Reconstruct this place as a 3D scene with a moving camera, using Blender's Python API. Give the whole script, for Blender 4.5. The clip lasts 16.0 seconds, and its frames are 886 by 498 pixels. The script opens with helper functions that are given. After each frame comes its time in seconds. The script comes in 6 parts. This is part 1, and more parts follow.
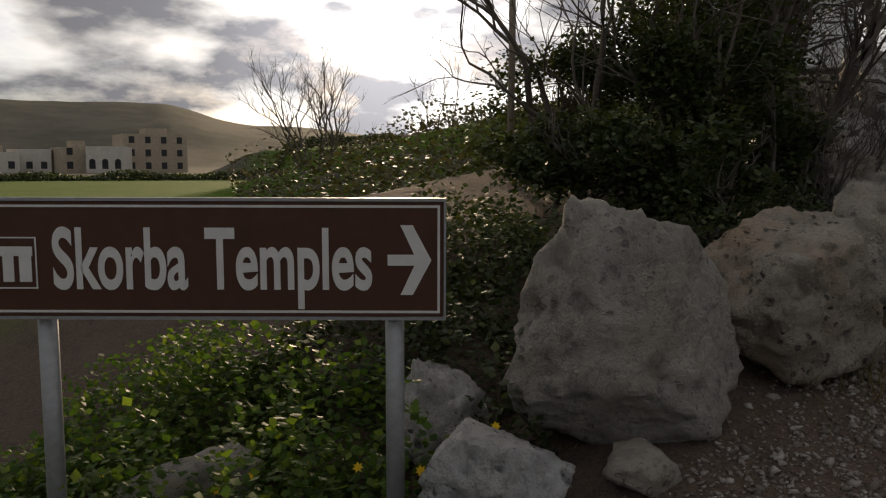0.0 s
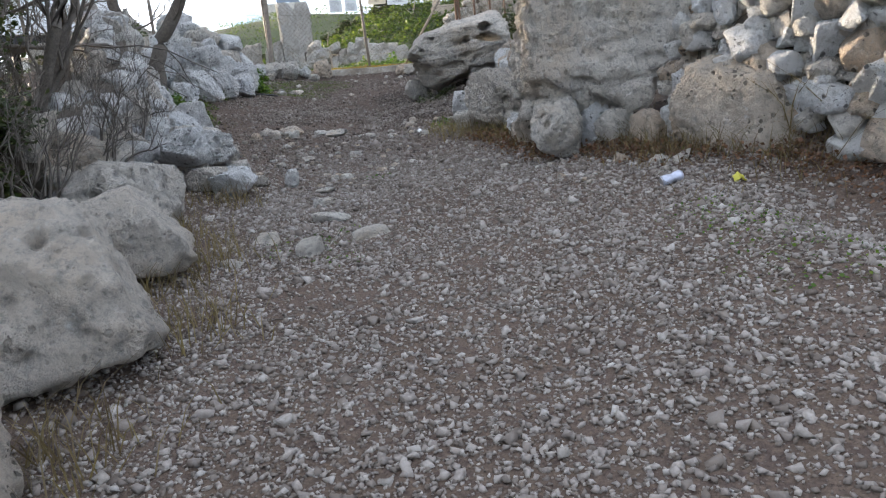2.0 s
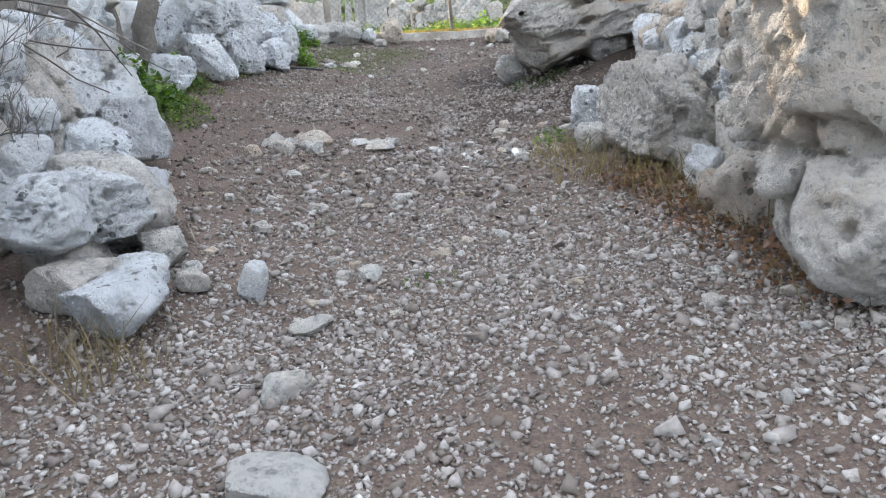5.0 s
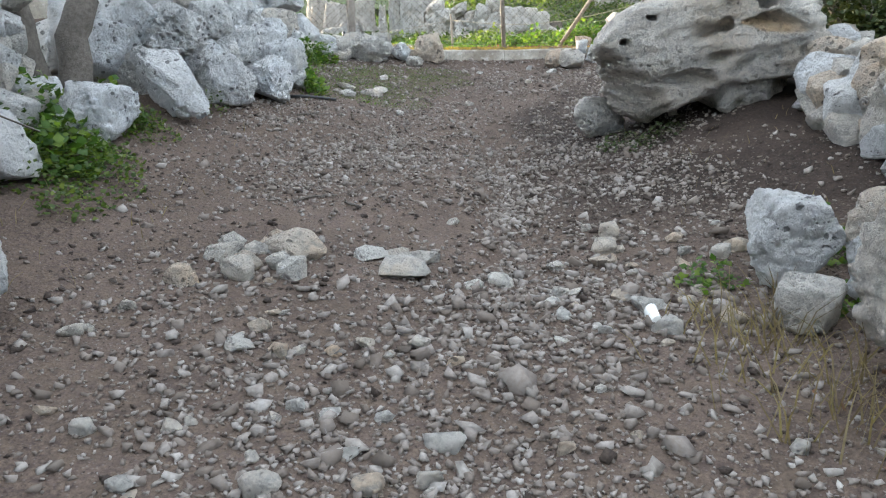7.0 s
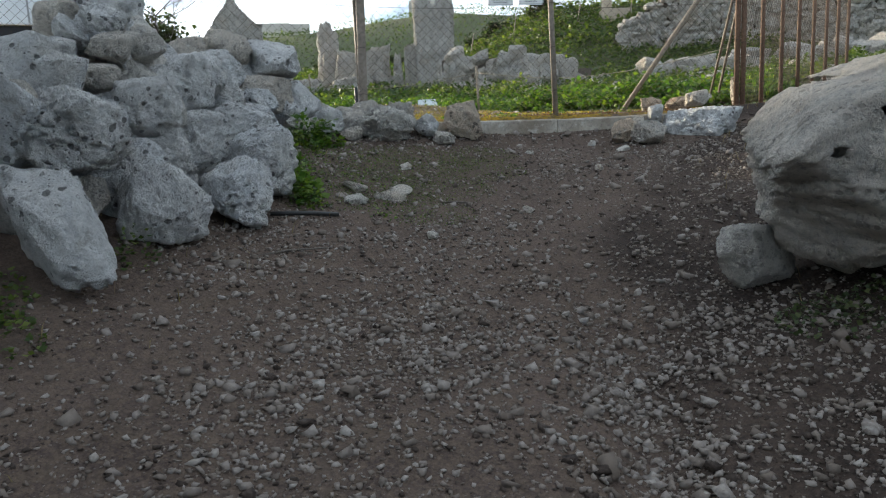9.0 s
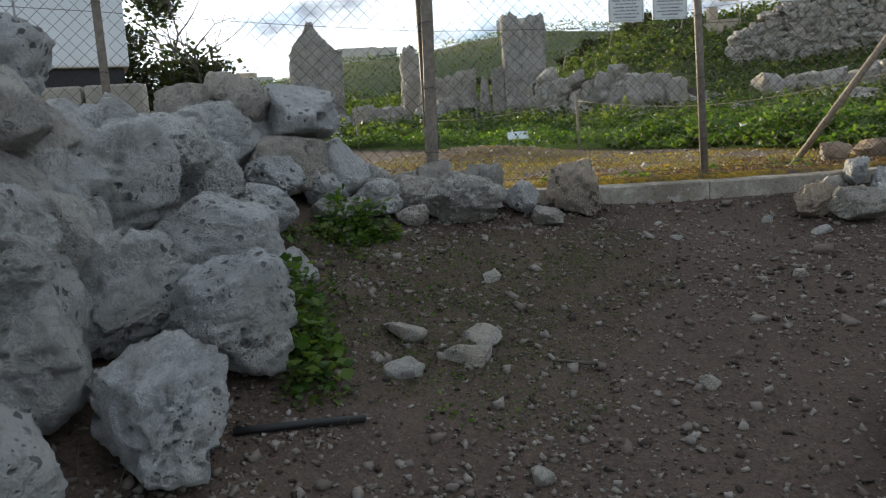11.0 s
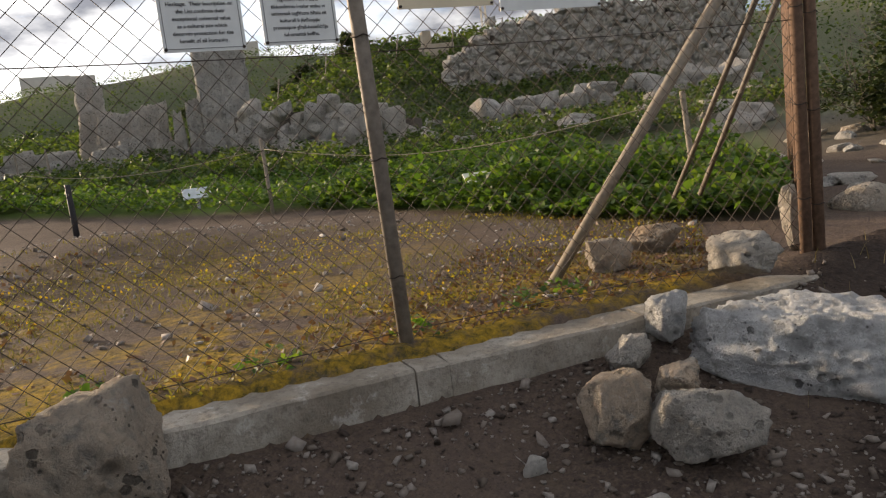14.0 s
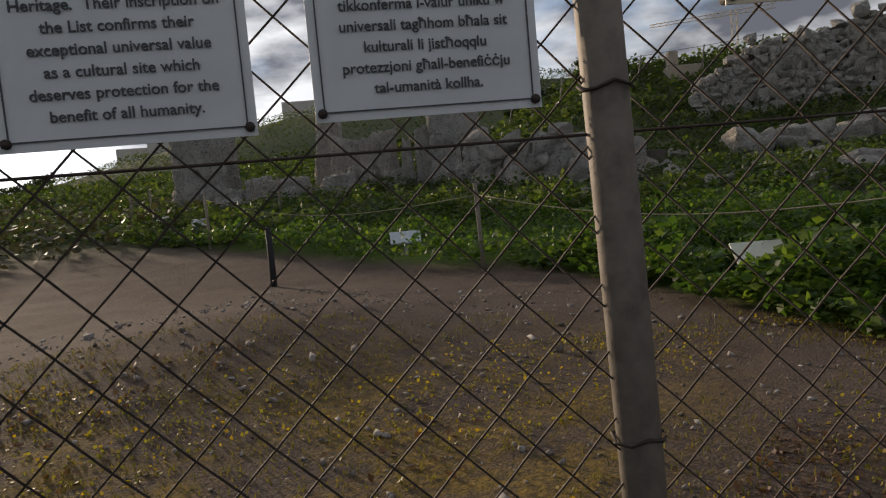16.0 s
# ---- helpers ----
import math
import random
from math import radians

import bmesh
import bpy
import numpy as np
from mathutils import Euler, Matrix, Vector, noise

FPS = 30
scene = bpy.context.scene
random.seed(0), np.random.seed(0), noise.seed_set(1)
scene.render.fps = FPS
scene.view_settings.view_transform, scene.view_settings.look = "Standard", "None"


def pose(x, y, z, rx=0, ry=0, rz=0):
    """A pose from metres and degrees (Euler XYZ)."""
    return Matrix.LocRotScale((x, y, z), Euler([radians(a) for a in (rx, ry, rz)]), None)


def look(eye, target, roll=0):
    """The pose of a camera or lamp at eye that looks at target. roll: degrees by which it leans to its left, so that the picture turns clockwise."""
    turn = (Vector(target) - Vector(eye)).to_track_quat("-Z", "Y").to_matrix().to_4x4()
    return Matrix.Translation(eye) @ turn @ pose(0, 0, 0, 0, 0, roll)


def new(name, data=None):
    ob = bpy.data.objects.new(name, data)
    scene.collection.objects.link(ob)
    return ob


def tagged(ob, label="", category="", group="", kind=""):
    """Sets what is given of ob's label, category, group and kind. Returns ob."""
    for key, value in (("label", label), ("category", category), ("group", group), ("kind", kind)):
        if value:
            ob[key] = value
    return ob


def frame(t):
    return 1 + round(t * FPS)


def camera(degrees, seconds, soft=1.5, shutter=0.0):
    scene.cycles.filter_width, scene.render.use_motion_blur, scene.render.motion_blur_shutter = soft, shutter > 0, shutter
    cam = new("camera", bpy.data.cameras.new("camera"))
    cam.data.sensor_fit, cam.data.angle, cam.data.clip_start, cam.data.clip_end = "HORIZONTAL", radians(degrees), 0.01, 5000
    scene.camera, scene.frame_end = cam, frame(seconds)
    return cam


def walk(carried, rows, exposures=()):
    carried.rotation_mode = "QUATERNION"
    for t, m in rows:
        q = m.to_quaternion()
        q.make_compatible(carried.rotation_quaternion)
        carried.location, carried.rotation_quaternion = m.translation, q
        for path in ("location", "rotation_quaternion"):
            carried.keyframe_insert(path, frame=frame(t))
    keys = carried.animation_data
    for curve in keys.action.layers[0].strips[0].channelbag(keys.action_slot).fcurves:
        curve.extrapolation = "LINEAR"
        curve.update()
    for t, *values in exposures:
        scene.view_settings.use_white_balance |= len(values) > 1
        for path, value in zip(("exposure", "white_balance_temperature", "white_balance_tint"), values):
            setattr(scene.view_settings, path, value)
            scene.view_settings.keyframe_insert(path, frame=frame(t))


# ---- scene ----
cam = camera(60.6, 16.0, soft=1.2)
METRES, EYE, TILT, LEAN, TURN = 22.1, 1.5, 0.0, 0.0, -22.6
ROWS = [
    (0.0, 0.0, 0.0, 0.0, 0.01, -6.04, -0.13),
    (0.5, 0.0166, 0.0133, -0.0004, -24.57, -10.62, -1.09),
    (1.0, 0.0381, 0.0273, 0.0014, -37.36, -10.21, 4.02),
    (1.5, 0.0606, 0.0477, 0.003, -43.08, -10.66, 5.05),
    (2.0, 0.0823, 0.0694, 0.0065, -47.25, -10.97, 6.16),
    (2.5, 0.1055, 0.0919, 0.0102, -47.1, -11.16, 5.58),
    (3.0, 0.1278, 0.1133, 0.0137, -47.43, -11.2, 6.26),
    (3.5, 0.1521, 0.1354, 0.0151, -46.79, -11.65, 5.7),
    (6.0, 0.259, 0.2608, 0.0337, -37.55, -13.8, 3.87),
    (6.5, 0.2788, 0.2898, 0.0383, -37.75, -13.19, 3.12),
    (7.0, 0.302, 0.319, 0.0398, -38.15, -13.06, 1.72),
    (7.5, 0.3189, 0.3507, 0.0447, -38.41, -8.16, 1.62),
    (8.0, 0.3345, 0.3791, 0.0487, -38.09, -9.31, 2.3),
    (8.5, 0.3536, 0.4049, 0.0546, -38.06, -10.0, 2.39),
    (11.0, 0.4471, 0.5346, 0.0791, -30.57, -8.32, 3.74),
    (11.5, 0.4651, 0.5602, 0.0823, -31.19, -7.7, 3.49),
    (12.0, 0.4896, 0.576, 0.0847, -38.99, -8.48, 4.99),
    (12.5, 0.5151, 0.5966, 0.0901, -42.08, -6.86, 5.6),
    (13.0, 0.5357, 0.615, 0.0969, -46.11, -7.66, 7.03),
    (13.5, 0.5635, 0.6273, 0.0998, -48.15, -7.99, 7.03),
    (14.0, 0.5892, 0.643, 0.0998, -50.21, -8.39, 6.52),
    (14.5, 0.6132, 0.6606, 0.1024, -48.7, -8.98, 6.46),
    (15.0, 0.6364, 0.6804, 0.106, -38.07, -7.89, 6.5),
    (15.5, 0.653, 0.7011, 0.1124, -35.75, -7.9, 5.43),
    (16.0, 0.6627, 0.7168, 0.1162, -32.82, -5.05, 5.17),
]
walk(cam, [(t, pose(0, 0, EYE, TILT, LEAN, TURN) @ pose(METRES * x, METRES * y, METRES * z, 90 + pitch, roll, yaw)) for t, x, y, z, yaw, pitch, roll in ROWS],
     exposures=[(0.0, 0.12, 7400, 12), (0.5, -0.42, 6900, 11), (1.0, 1.0, 6400, 10), (1.5, 1.95, 6100, 9), (2.0, 2.4, 6050, 9), (3.0, 2.3, 5900, 8), (3.5, 2.5, 5850, 8), (6.0, 3.55, 6150, 7), (6.5, 3.45, 6150, 6), (7.0, 3.15, 6100, 4), (7.5, 2.65, 6000, 2), (8.0, 1.85, 6000, 2), (8.7, 1.85, 6000, 2), (11.0, 1.4, 6150, 3), (12.0, 1.08, 6450, 7), (12.5, 0.74, 6600, 9), (13.5, 1.1, 6800, 10), (14.0, 1.15, 6900, 11), (14.5, 1.3, 6900, 11), (15.0, 0.55, 6700, 11), (15.5, 0.25, 6600, 11), (16.0, 0.15, 6500, 11)])

# ---- world and sun ----
SUN_AZ, SUN_EL = 18.8, 10.5          # degrees from +y towards +x, and above the horizon
SUN_DIR = Vector((math.sin(radians(SUN_AZ)) * math.cos(radians(SUN_EL)), math.cos(radians(SUN_AZ)) * math.cos(radians(SUN_EL)), math.sin(radians(SUN_EL))))


def link(tree, a, b):
    tree.links.new(a, b)


def make_world():
    world = bpy.data.worlds.new("sky")
    world.use_nodes = True
    scene.world = world
    nt = world.node_tree
    nt.nodes.clear()
    out = nt.nodes.new("ShaderNodeOutputWorld")
    back = nt.nodes.new("ShaderNodeBackground")
    sky = nt.nodes.new("ShaderNodeTexSky")
    sky.sky_type = "NISHITA"
    sky.sun_disc = False
    sky.sun_elevation, sky.sun_rotation = radians(SUN_EL), radians(SUN_AZ)
    sky.dust_density, sky.ozone_density = 0.6, 3.0
    dim = nt.nodes.new("ShaderNodeMix")
    dim.data_type, dim.blend_type = "RGBA", "MULTIPLY"
    dim.inputs[0].default_value = 1.0
    dim.inputs[7].default_value = (0.12, 0.115, 0.13, 1)
    link(nt, sky.outputs[0], dim.inputs[6])
    co = nt.nodes.new("ShaderNodeTexCoord")
    # broken cloud, drawn out along the horizon
    sq = nt.nodes.new("ShaderNodeMapping")
    sq.inputs["Scale"].default_value = (1.0, 1.0, 2.6)
    link(nt, co.outputs["Generated"], sq.inputs[0])
    n1 = nt.nodes.new("ShaderNodeTexNoise")
    n1.inputs["Scale"].default_value, n1.inputs["Detail"].default_value, n1.inputs["Roughness"].default_value = 3.4, 9, 0.62
    link(nt, sq.outputs[0], n1.inputs["Vector"])
    cover = nt.nodes.new("ShaderNodeValToRGB")
    cover.color_ramp.elements[0].position, cover.color_ramp.elements[1].position = 0.30, 0.52
    link(nt, n1.outputs[0], cover.inputs[0])
    n2 = nt.nodes.new("ShaderNodeTexNoise")
    n2.inputs["Scale"].default_value, n2.inputs["Detail"].default_value = 5.5, 7
    link(nt, sq.outputs[0], n2.inputs["Vector"])
    shade = nt.nodes.new("ShaderNodeValToRGB")
    shade.color_ramp.elements[0].position, shade.color_ramp.elements[1].position = 0.42, 0.60
    shade.color_ramp.elements[0].color = (0.195, 0.208, 0.245, 1)
    shade.color_ramp.elements[1].color = (0.96, 0.975, 1.0, 1)
    link(nt, n2.outputs[0], shade.inputs[0])
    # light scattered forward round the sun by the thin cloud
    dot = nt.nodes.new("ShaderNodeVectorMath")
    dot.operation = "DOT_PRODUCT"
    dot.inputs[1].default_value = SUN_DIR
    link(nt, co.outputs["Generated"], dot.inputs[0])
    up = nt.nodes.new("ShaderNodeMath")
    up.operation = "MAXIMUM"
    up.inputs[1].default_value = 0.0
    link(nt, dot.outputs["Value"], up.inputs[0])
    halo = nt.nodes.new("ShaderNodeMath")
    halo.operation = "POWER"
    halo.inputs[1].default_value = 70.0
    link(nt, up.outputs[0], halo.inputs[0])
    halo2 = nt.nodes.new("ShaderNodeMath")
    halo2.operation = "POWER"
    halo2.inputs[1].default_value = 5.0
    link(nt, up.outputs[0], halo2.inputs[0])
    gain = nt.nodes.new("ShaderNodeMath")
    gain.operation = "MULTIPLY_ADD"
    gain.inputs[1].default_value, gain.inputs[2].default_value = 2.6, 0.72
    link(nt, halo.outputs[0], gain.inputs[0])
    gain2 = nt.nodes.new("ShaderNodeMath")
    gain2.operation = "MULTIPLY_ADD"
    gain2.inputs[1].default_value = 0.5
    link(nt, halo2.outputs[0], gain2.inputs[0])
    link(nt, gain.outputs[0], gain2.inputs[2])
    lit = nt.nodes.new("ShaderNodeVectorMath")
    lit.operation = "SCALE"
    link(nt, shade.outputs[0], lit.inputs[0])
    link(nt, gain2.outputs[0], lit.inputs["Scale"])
    mix = nt.nodes.new("ShaderNodeMix")
    mix.data_type = "RGBA"
    link(nt, cover.outputs[0], mix.inputs[0])
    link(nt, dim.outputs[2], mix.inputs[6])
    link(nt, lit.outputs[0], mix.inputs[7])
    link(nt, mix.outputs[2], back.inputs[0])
    back.inputs[1].default_value = 0.9
    link(nt, back.outputs[0], out.inputs[0])


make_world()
sun = new("sun", bpy.data.lights.new("sun", "SUN"))
sun.data.energy, sun.data.angle, sun.data.color = 3.4, radians(4.0), (1.0, 0.80, 0.58)
sun.matrix_world = look(SUN_DIR * 50, (0, 0, 0))


# ---- materials ----
class Mat:
    """A node material with short helpers."""

    def __init__(self, name, rough=0.9, metal=0.0):
        self.m = bpy.data.materials.new(name)
        self.m.use_nodes = True
        self.nt = self.m.node_tree
        self.b = self.nt.nodes["Principled BSDF"]
        self.b.inputs["Roughness"].default_value, self.b.inputs["Metallic"].default_value = rough, metal
        self.b.inputs["Specular IOR Level"].default_value = 0.25
        self.co = self.nt.nodes.new("ShaderNodeTexCoord").outputs["Object"]

    def use_world(self):
        self.co = self.nt.nodes.new("ShaderNodeNewGeometry").outputs["Position"]

    def noise(self, scale, detail=6, rough=0.6):
        n = self.nt.nodes.new("ShaderNodeTexNoise")
        n.inputs["Scale"].default_value, n.inputs["Detail"].default_value, n.inputs["Roughness"].default_value = scale, detail, rough
        link(self.nt, self.co, n.inputs["Vector"])
        return n.outputs[0]

    def cells(self, scale, feature="F1"):
        n = self.nt.nodes.new("ShaderNodeTexVoronoi")
        n.feature = feature
        n.inputs["Scale"].default_value = scale
        link(self.nt, self.co, n.inputs["Vector"])
        return n.outputs["Distance"]

    def ramp(self, fac, stops):
        r = self.nt.nodes.new("ShaderNodeValToRGB")
        while len(r.color_ramp.elements) < len(stops):
            r.color_ramp.elements.new(0.5)
        for e, (p, c) in zip(r.color_ramp.elements, stops):
            e.position = p
            e.color = (c, c, c, 1) if isinstance(c, (int, float)) else (*c, 1)
        link(self.nt, fac, r.inputs[0])
        return r.outputs[0]

    def mix(self, fac, a, b, how="MIX"):
        n = self.nt.nodes.new("ShaderNodeMix")
        n.data_type, n.blend_type = "RGBA", how
        for k, v in ((0, fac), (6, a), (7, b)):
            if isinstance(v, (int, float)):
                n.inputs[k].default_value = v
            elif isinstance(v, tuple):
                n.inputs[k].default_value = (*v, 1)
            else:
                link(self.nt, v, n.inputs[k])
        return n.outputs[2]

    def math(self, op, a, b):
        n = self.nt.nodes.new("ShaderNodeMath")
        n.operation = op
        for k, v in ((0, a), (1, b)):
            if isinstance(v, (int, float)):
                n.inputs[k].default_value = v
            else:
                link(self.nt, v, n.inputs[k])
        return n.outputs[0]

    def attr(self, name):
        n = self.nt.nodes.new("ShaderNodeAttribute")
        n.attribute_name = name
        return n.outputs["Fac"]

    def island(self):
        return self.nt.nodes.new("ShaderNodeNewGeometry").outputs["Random Per Island"]

    def each(self):
        return self.nt.nodes.new("ShaderNodeObjectInfo").outputs["Random"]

    def colour(self, c):
        if isinstance(c, tuple):
            self.b.inputs["Base Color"].default_value = (*c, 1)
        else:
            link(self.nt, c, self.b.inputs["Base Color"])
        return self

    def bump(self, h, strength=0.5, dist=0.02):
        n = self.nt.nodes.new("ShaderNodeBump")
        n.inputs["Strength"].default_value, n.inputs["Distance"].default_value = strength, dist
        link(self.nt, h, n.inputs["Height"])
        link(self.nt, n.outputs[0], self.b.inputs["Normal"])
        return self


def rock_material(name, pale, dark, warm, pit=0.5, shade_tone=1.0):
    s = Mat(name, 0.92)
    s.use_world()
    big = s.noise(2.3, 5)
    fine = s.noise(26, 9, 0.72)
    c = s.mix(s.ramp(big, [(0.35, 0.0), (0.68, 1.0)]), pale, dark)
    c = s.mix(s.ramp(s.noise(1.1, 4), [(0.52, 0.0), (0.7, 0.75)]), c, warm)
    c = s.mix(s.math("MULTIPLY", s.each(), 0.45), c, warm)
    # shade of the small hollows put into the colour, from the bump's own noise
    c = s.mix(s.ramp(fine, [(0.36, 0.5), (0.48, 0.0)]), c, (0.30 * shade_tone, 0.285 * shade_tone, 0.26 * shade_tone))
    c = s.mix(s.ramp(s.noise(5.5, 10, 0.78), [(0.41, 0.55), (0.52, 0.0)]), c, tuple(v * 0.68 for v in dark))
    rugged = s.noise(11, 8, 0.7)
    # the same painted shade in the larger hollows, so that the relief reads
    c = s.mix(s.ramp(rugged, [(0.32, 0.75), (0.44, 0.0)]), c, (0.27 * shade_tone, 0.255 * shade_tone, 0.23 * shade_tone))
    # weathering pits: sunk by the bump, with their inner shade painted near black
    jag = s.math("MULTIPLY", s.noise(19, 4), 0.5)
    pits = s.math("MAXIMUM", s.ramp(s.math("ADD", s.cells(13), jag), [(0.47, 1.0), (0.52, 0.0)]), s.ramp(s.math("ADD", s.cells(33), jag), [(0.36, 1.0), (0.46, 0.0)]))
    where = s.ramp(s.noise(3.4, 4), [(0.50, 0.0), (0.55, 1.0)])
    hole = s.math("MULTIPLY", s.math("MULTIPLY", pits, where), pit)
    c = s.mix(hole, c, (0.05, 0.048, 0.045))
    c = s.mix(s.ramp(s.noise(9, 6, 0.7), [(0.60, 0.0), (0.70, 0.6)]), c, (0.70, 0.70, 0.68))
    s.colour(c)
    h = s.math("ADD", s.math("MULTIPLY", fine, 0.5), s.math("MULTIPLY", rugged, 1.1))
    h = s.math("SUBTRACT", h, hole)
    s.bump(h, 1.0, 0.16)
    return s.m


def plain(name, c, rough=0.8, metal=0.0, grain=40, vary=0.25, bump=0.15, dist=0.004):
    s = Mat(name, rough, metal)
    dk = tuple(v * (1 - vary) for v in c)
    col = s.mix(s.ramp(s.noise(grain, 6), [(0.35, 0.0), (0.68, 1.0)]), c, dk)
    col = s.mix(s.ramp(s.noise(grain / 9, 4), [(0.4, 0.0), (0.75, 0.6)]), col, dk)
    s.colour(col)
    s.bump(s.noise(grain * 2, 5), bump, dist)
    return s.m


def leaf_material(name, a, b, c, through_light=0.42):
    s = Mat(name, 0.55)
    r = s.island()
    col = s.ramp(r, [(0.0, a), (0.5, b), (1.0, c)])
    s.colour(col)
    nt = s.nt
    tr = nt.nodes.new("ShaderNodeBsdfTranslucent")
    link(nt, s.mix(1.0, col, (1.7, 1.8, 0.8), "MULTIPLY"), tr.inputs[0])
    mx = nt.nodes.new("ShaderNodeMixShader")
    mx.inputs[0].default_value = through_light
    link(nt, s.b.outputs[0], mx.inputs[1])
    link(nt, tr.outputs[0], mx.inputs[2])
    link(nt, mx.outputs[0], nt.nodes["Material Output"].inputs[0])
    return s.m


def ground_material():
    s = Mat("ground_soil", 0.95)
    s.b.inputs["Specular IOR Level"].default_value = 0.06
    s.use_world()
    soil = s.mix(s.ramp(s.noise(1.4, 6), [(0.36, 0.0), (0.66, 1.0)]), (0.118, 0.088, 0.075), (0.070, 0.052, 0.045))
    soil = s.mix(s.ramp(s.noise(34, 7, 0.75), [(0.44, 0.0), (0.62, 0.8)]), soil, (0.17, 0.128, 0.095))
    soil = s.mix(s.ramp(s.noise(90, 4, 0.7), [(0.34, 0.7), (0.46, 0.0)]), soil, (0.035, 0.028, 0.024))
    soil = s.mix(s.ramp(s.noise(7, 6), [(0.45, 0.0), (0.7, 0.6)]), soil, (0.125, 0.095, 0.07))
    # black crumbly earth of the bank and of the trodden ground by the fence
    humus = s.math("MULTIPLY", s.attr("humus"), s.ramp(s.noise(0.9, 6, 0.65), [(0.28, 0.55), (0.55, 1.0)]))
    soil = s.mix(humus, soil, s.mix(s.ramp(s.noise(28, 8, 0.75), [(0.38, 0.0), (0.66, 1.0)]), (0.022, 0.018, 0.016), (0.062, 0.045, 0.036)))
    # crushed stone trodden into the lane
    peb = s.cells(52)
    chip = s.ramp(s.math("ADD", peb, s.math("MULTIPLY", s.noise(40, 4), 0.5)), [(0.30, 0.7), (0.50, 0.0)])
    chipcol = s.mix(s.noise(60, 2), (0.30, 0.27, 0.245), (0.15, 0.13, 0.115))
    chips = s.math("MULTIPLY", chip, s.math("MULTIPLY", s.attr("gravel"), s.ramp(s.noise(3.0, 5), [(0.3, 0.3), (0.6, 1.0)])))
    col = s.mix(chips, soil, chipcol)
    # yellow moss and thin grass
    mossf = s.math("MULTIPLY", s.attr("moss"), s.ramp(s.noise(1.9, 9, 0.72), [(0.43, 0.0), (0.58, 1.0)]))
    moss = s.mix(s.ramp(s.noise(14, 8, 0.75), [(0.38, 0.0), (0.62, 1.0)]), (0.07, 0.06, 0.022), (0.40, 0.25, 0.03))
    col = s.mix(mossf, col, moss)
    gr = s.mix(s.ramp(s.noise(0.35, 5), [(0.35, 0.0), (0.65, 1.0)]), (0.085, 0.16, 0.018), (0.125, 0.19, 0.025))
    gr = s.mix(s.ramp(s.noise(9, 5), [(0.4, 0.0), (0.7, 0.7)]), gr, (0.04, 0.06, 0.02))
    col = s.mix(s.attr("grass"), col, gr)
    far = s.mix(s.ramp(s.noise(0.02, 6, 0.7), [(0.4, 0.0), (0.62, 1.0)]), (0.10, 0.10, 0.075), (0.17, 0.15, 0.115))
    col = s.mix(s.attr("ridge"), col, far)
    s.colour(col)
    h = s.math("ADD", s.math("MULTIPLY", s.math("SUBTRACT", 1.0, peb), 0.5), s.noise(22, 8, 0.7))
    s.bump(h, 0.8, 0.025)
    return s.m


M = {}
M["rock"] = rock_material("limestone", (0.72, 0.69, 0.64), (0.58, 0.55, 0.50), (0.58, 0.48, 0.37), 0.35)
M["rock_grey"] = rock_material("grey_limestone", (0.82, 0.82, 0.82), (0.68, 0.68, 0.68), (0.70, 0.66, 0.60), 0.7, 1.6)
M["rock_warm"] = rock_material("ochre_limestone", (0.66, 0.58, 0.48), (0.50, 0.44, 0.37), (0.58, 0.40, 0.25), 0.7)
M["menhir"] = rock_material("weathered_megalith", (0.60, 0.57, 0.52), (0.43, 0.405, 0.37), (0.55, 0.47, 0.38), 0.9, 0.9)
M["ground"] = ground_material()


def gravel_material(name="gravel_stone", stain=0.0):
    s = Mat(name, 0.93)
    s.use_world()
    c = s.ramp(s.island(), [(0.0, (0.12, 0.10, 0.085)), (0.35, (0.21, 0.185, 0.165)), (0.68, (0.31, 0.28, 0.255)), (0.93, (0.36, 0.335, 0.305)), (1.0, (0.44, 0.42, 0.39))])
    c = s.mix(s.ramp(s.noise(45, 5), [(0.4, stain), (0.7, 0.55 + 0.4 * stain)]), c, (0.17 - 0.1 * stain, 0.135 - 0.085 * stain, 0.105 - 0.065 * stain))
    s.colour(c)
    s.bump(s.noise(120, 5), 0.5, 0.006)
    return s.m


def concrete_material():
    s = Mat("weathered_concrete", 0.93)
    s.use_world()
    c = s.mix(s.ramp(s.noise(3.1, 6), [(0.38, 0.0), (0.62, 1.0)]), (0.44, 0.40, 0.34), (0.28, 0.25, 0.205))
    c = s.mix(s.ramp(s.noise(1.1, 5), [(0.48, 0.0), (0.60, 0.8)]), c, (0.20, 0.165, 0.125))
    c = s.mix(s.ramp(s.noise(26, 7, 0.7), [(0.36, 0.6), (0.50, 0.0)]), c, (0.15, 0.13, 0.11))
    c = s.mix(s.ramp(s.noise(7, 6, 0.7), [(0.58, 0.0), (0.66, 0.6)]), c, (0.52, 0.49, 0.44))
    s.colour(c)
    s.bump(s.math("ADD", s.noise(14, 8, 0.7), s.math("MULTIPLY", s.noise(70, 4), 0.3)), 0.8, 0.03)
    return s.m


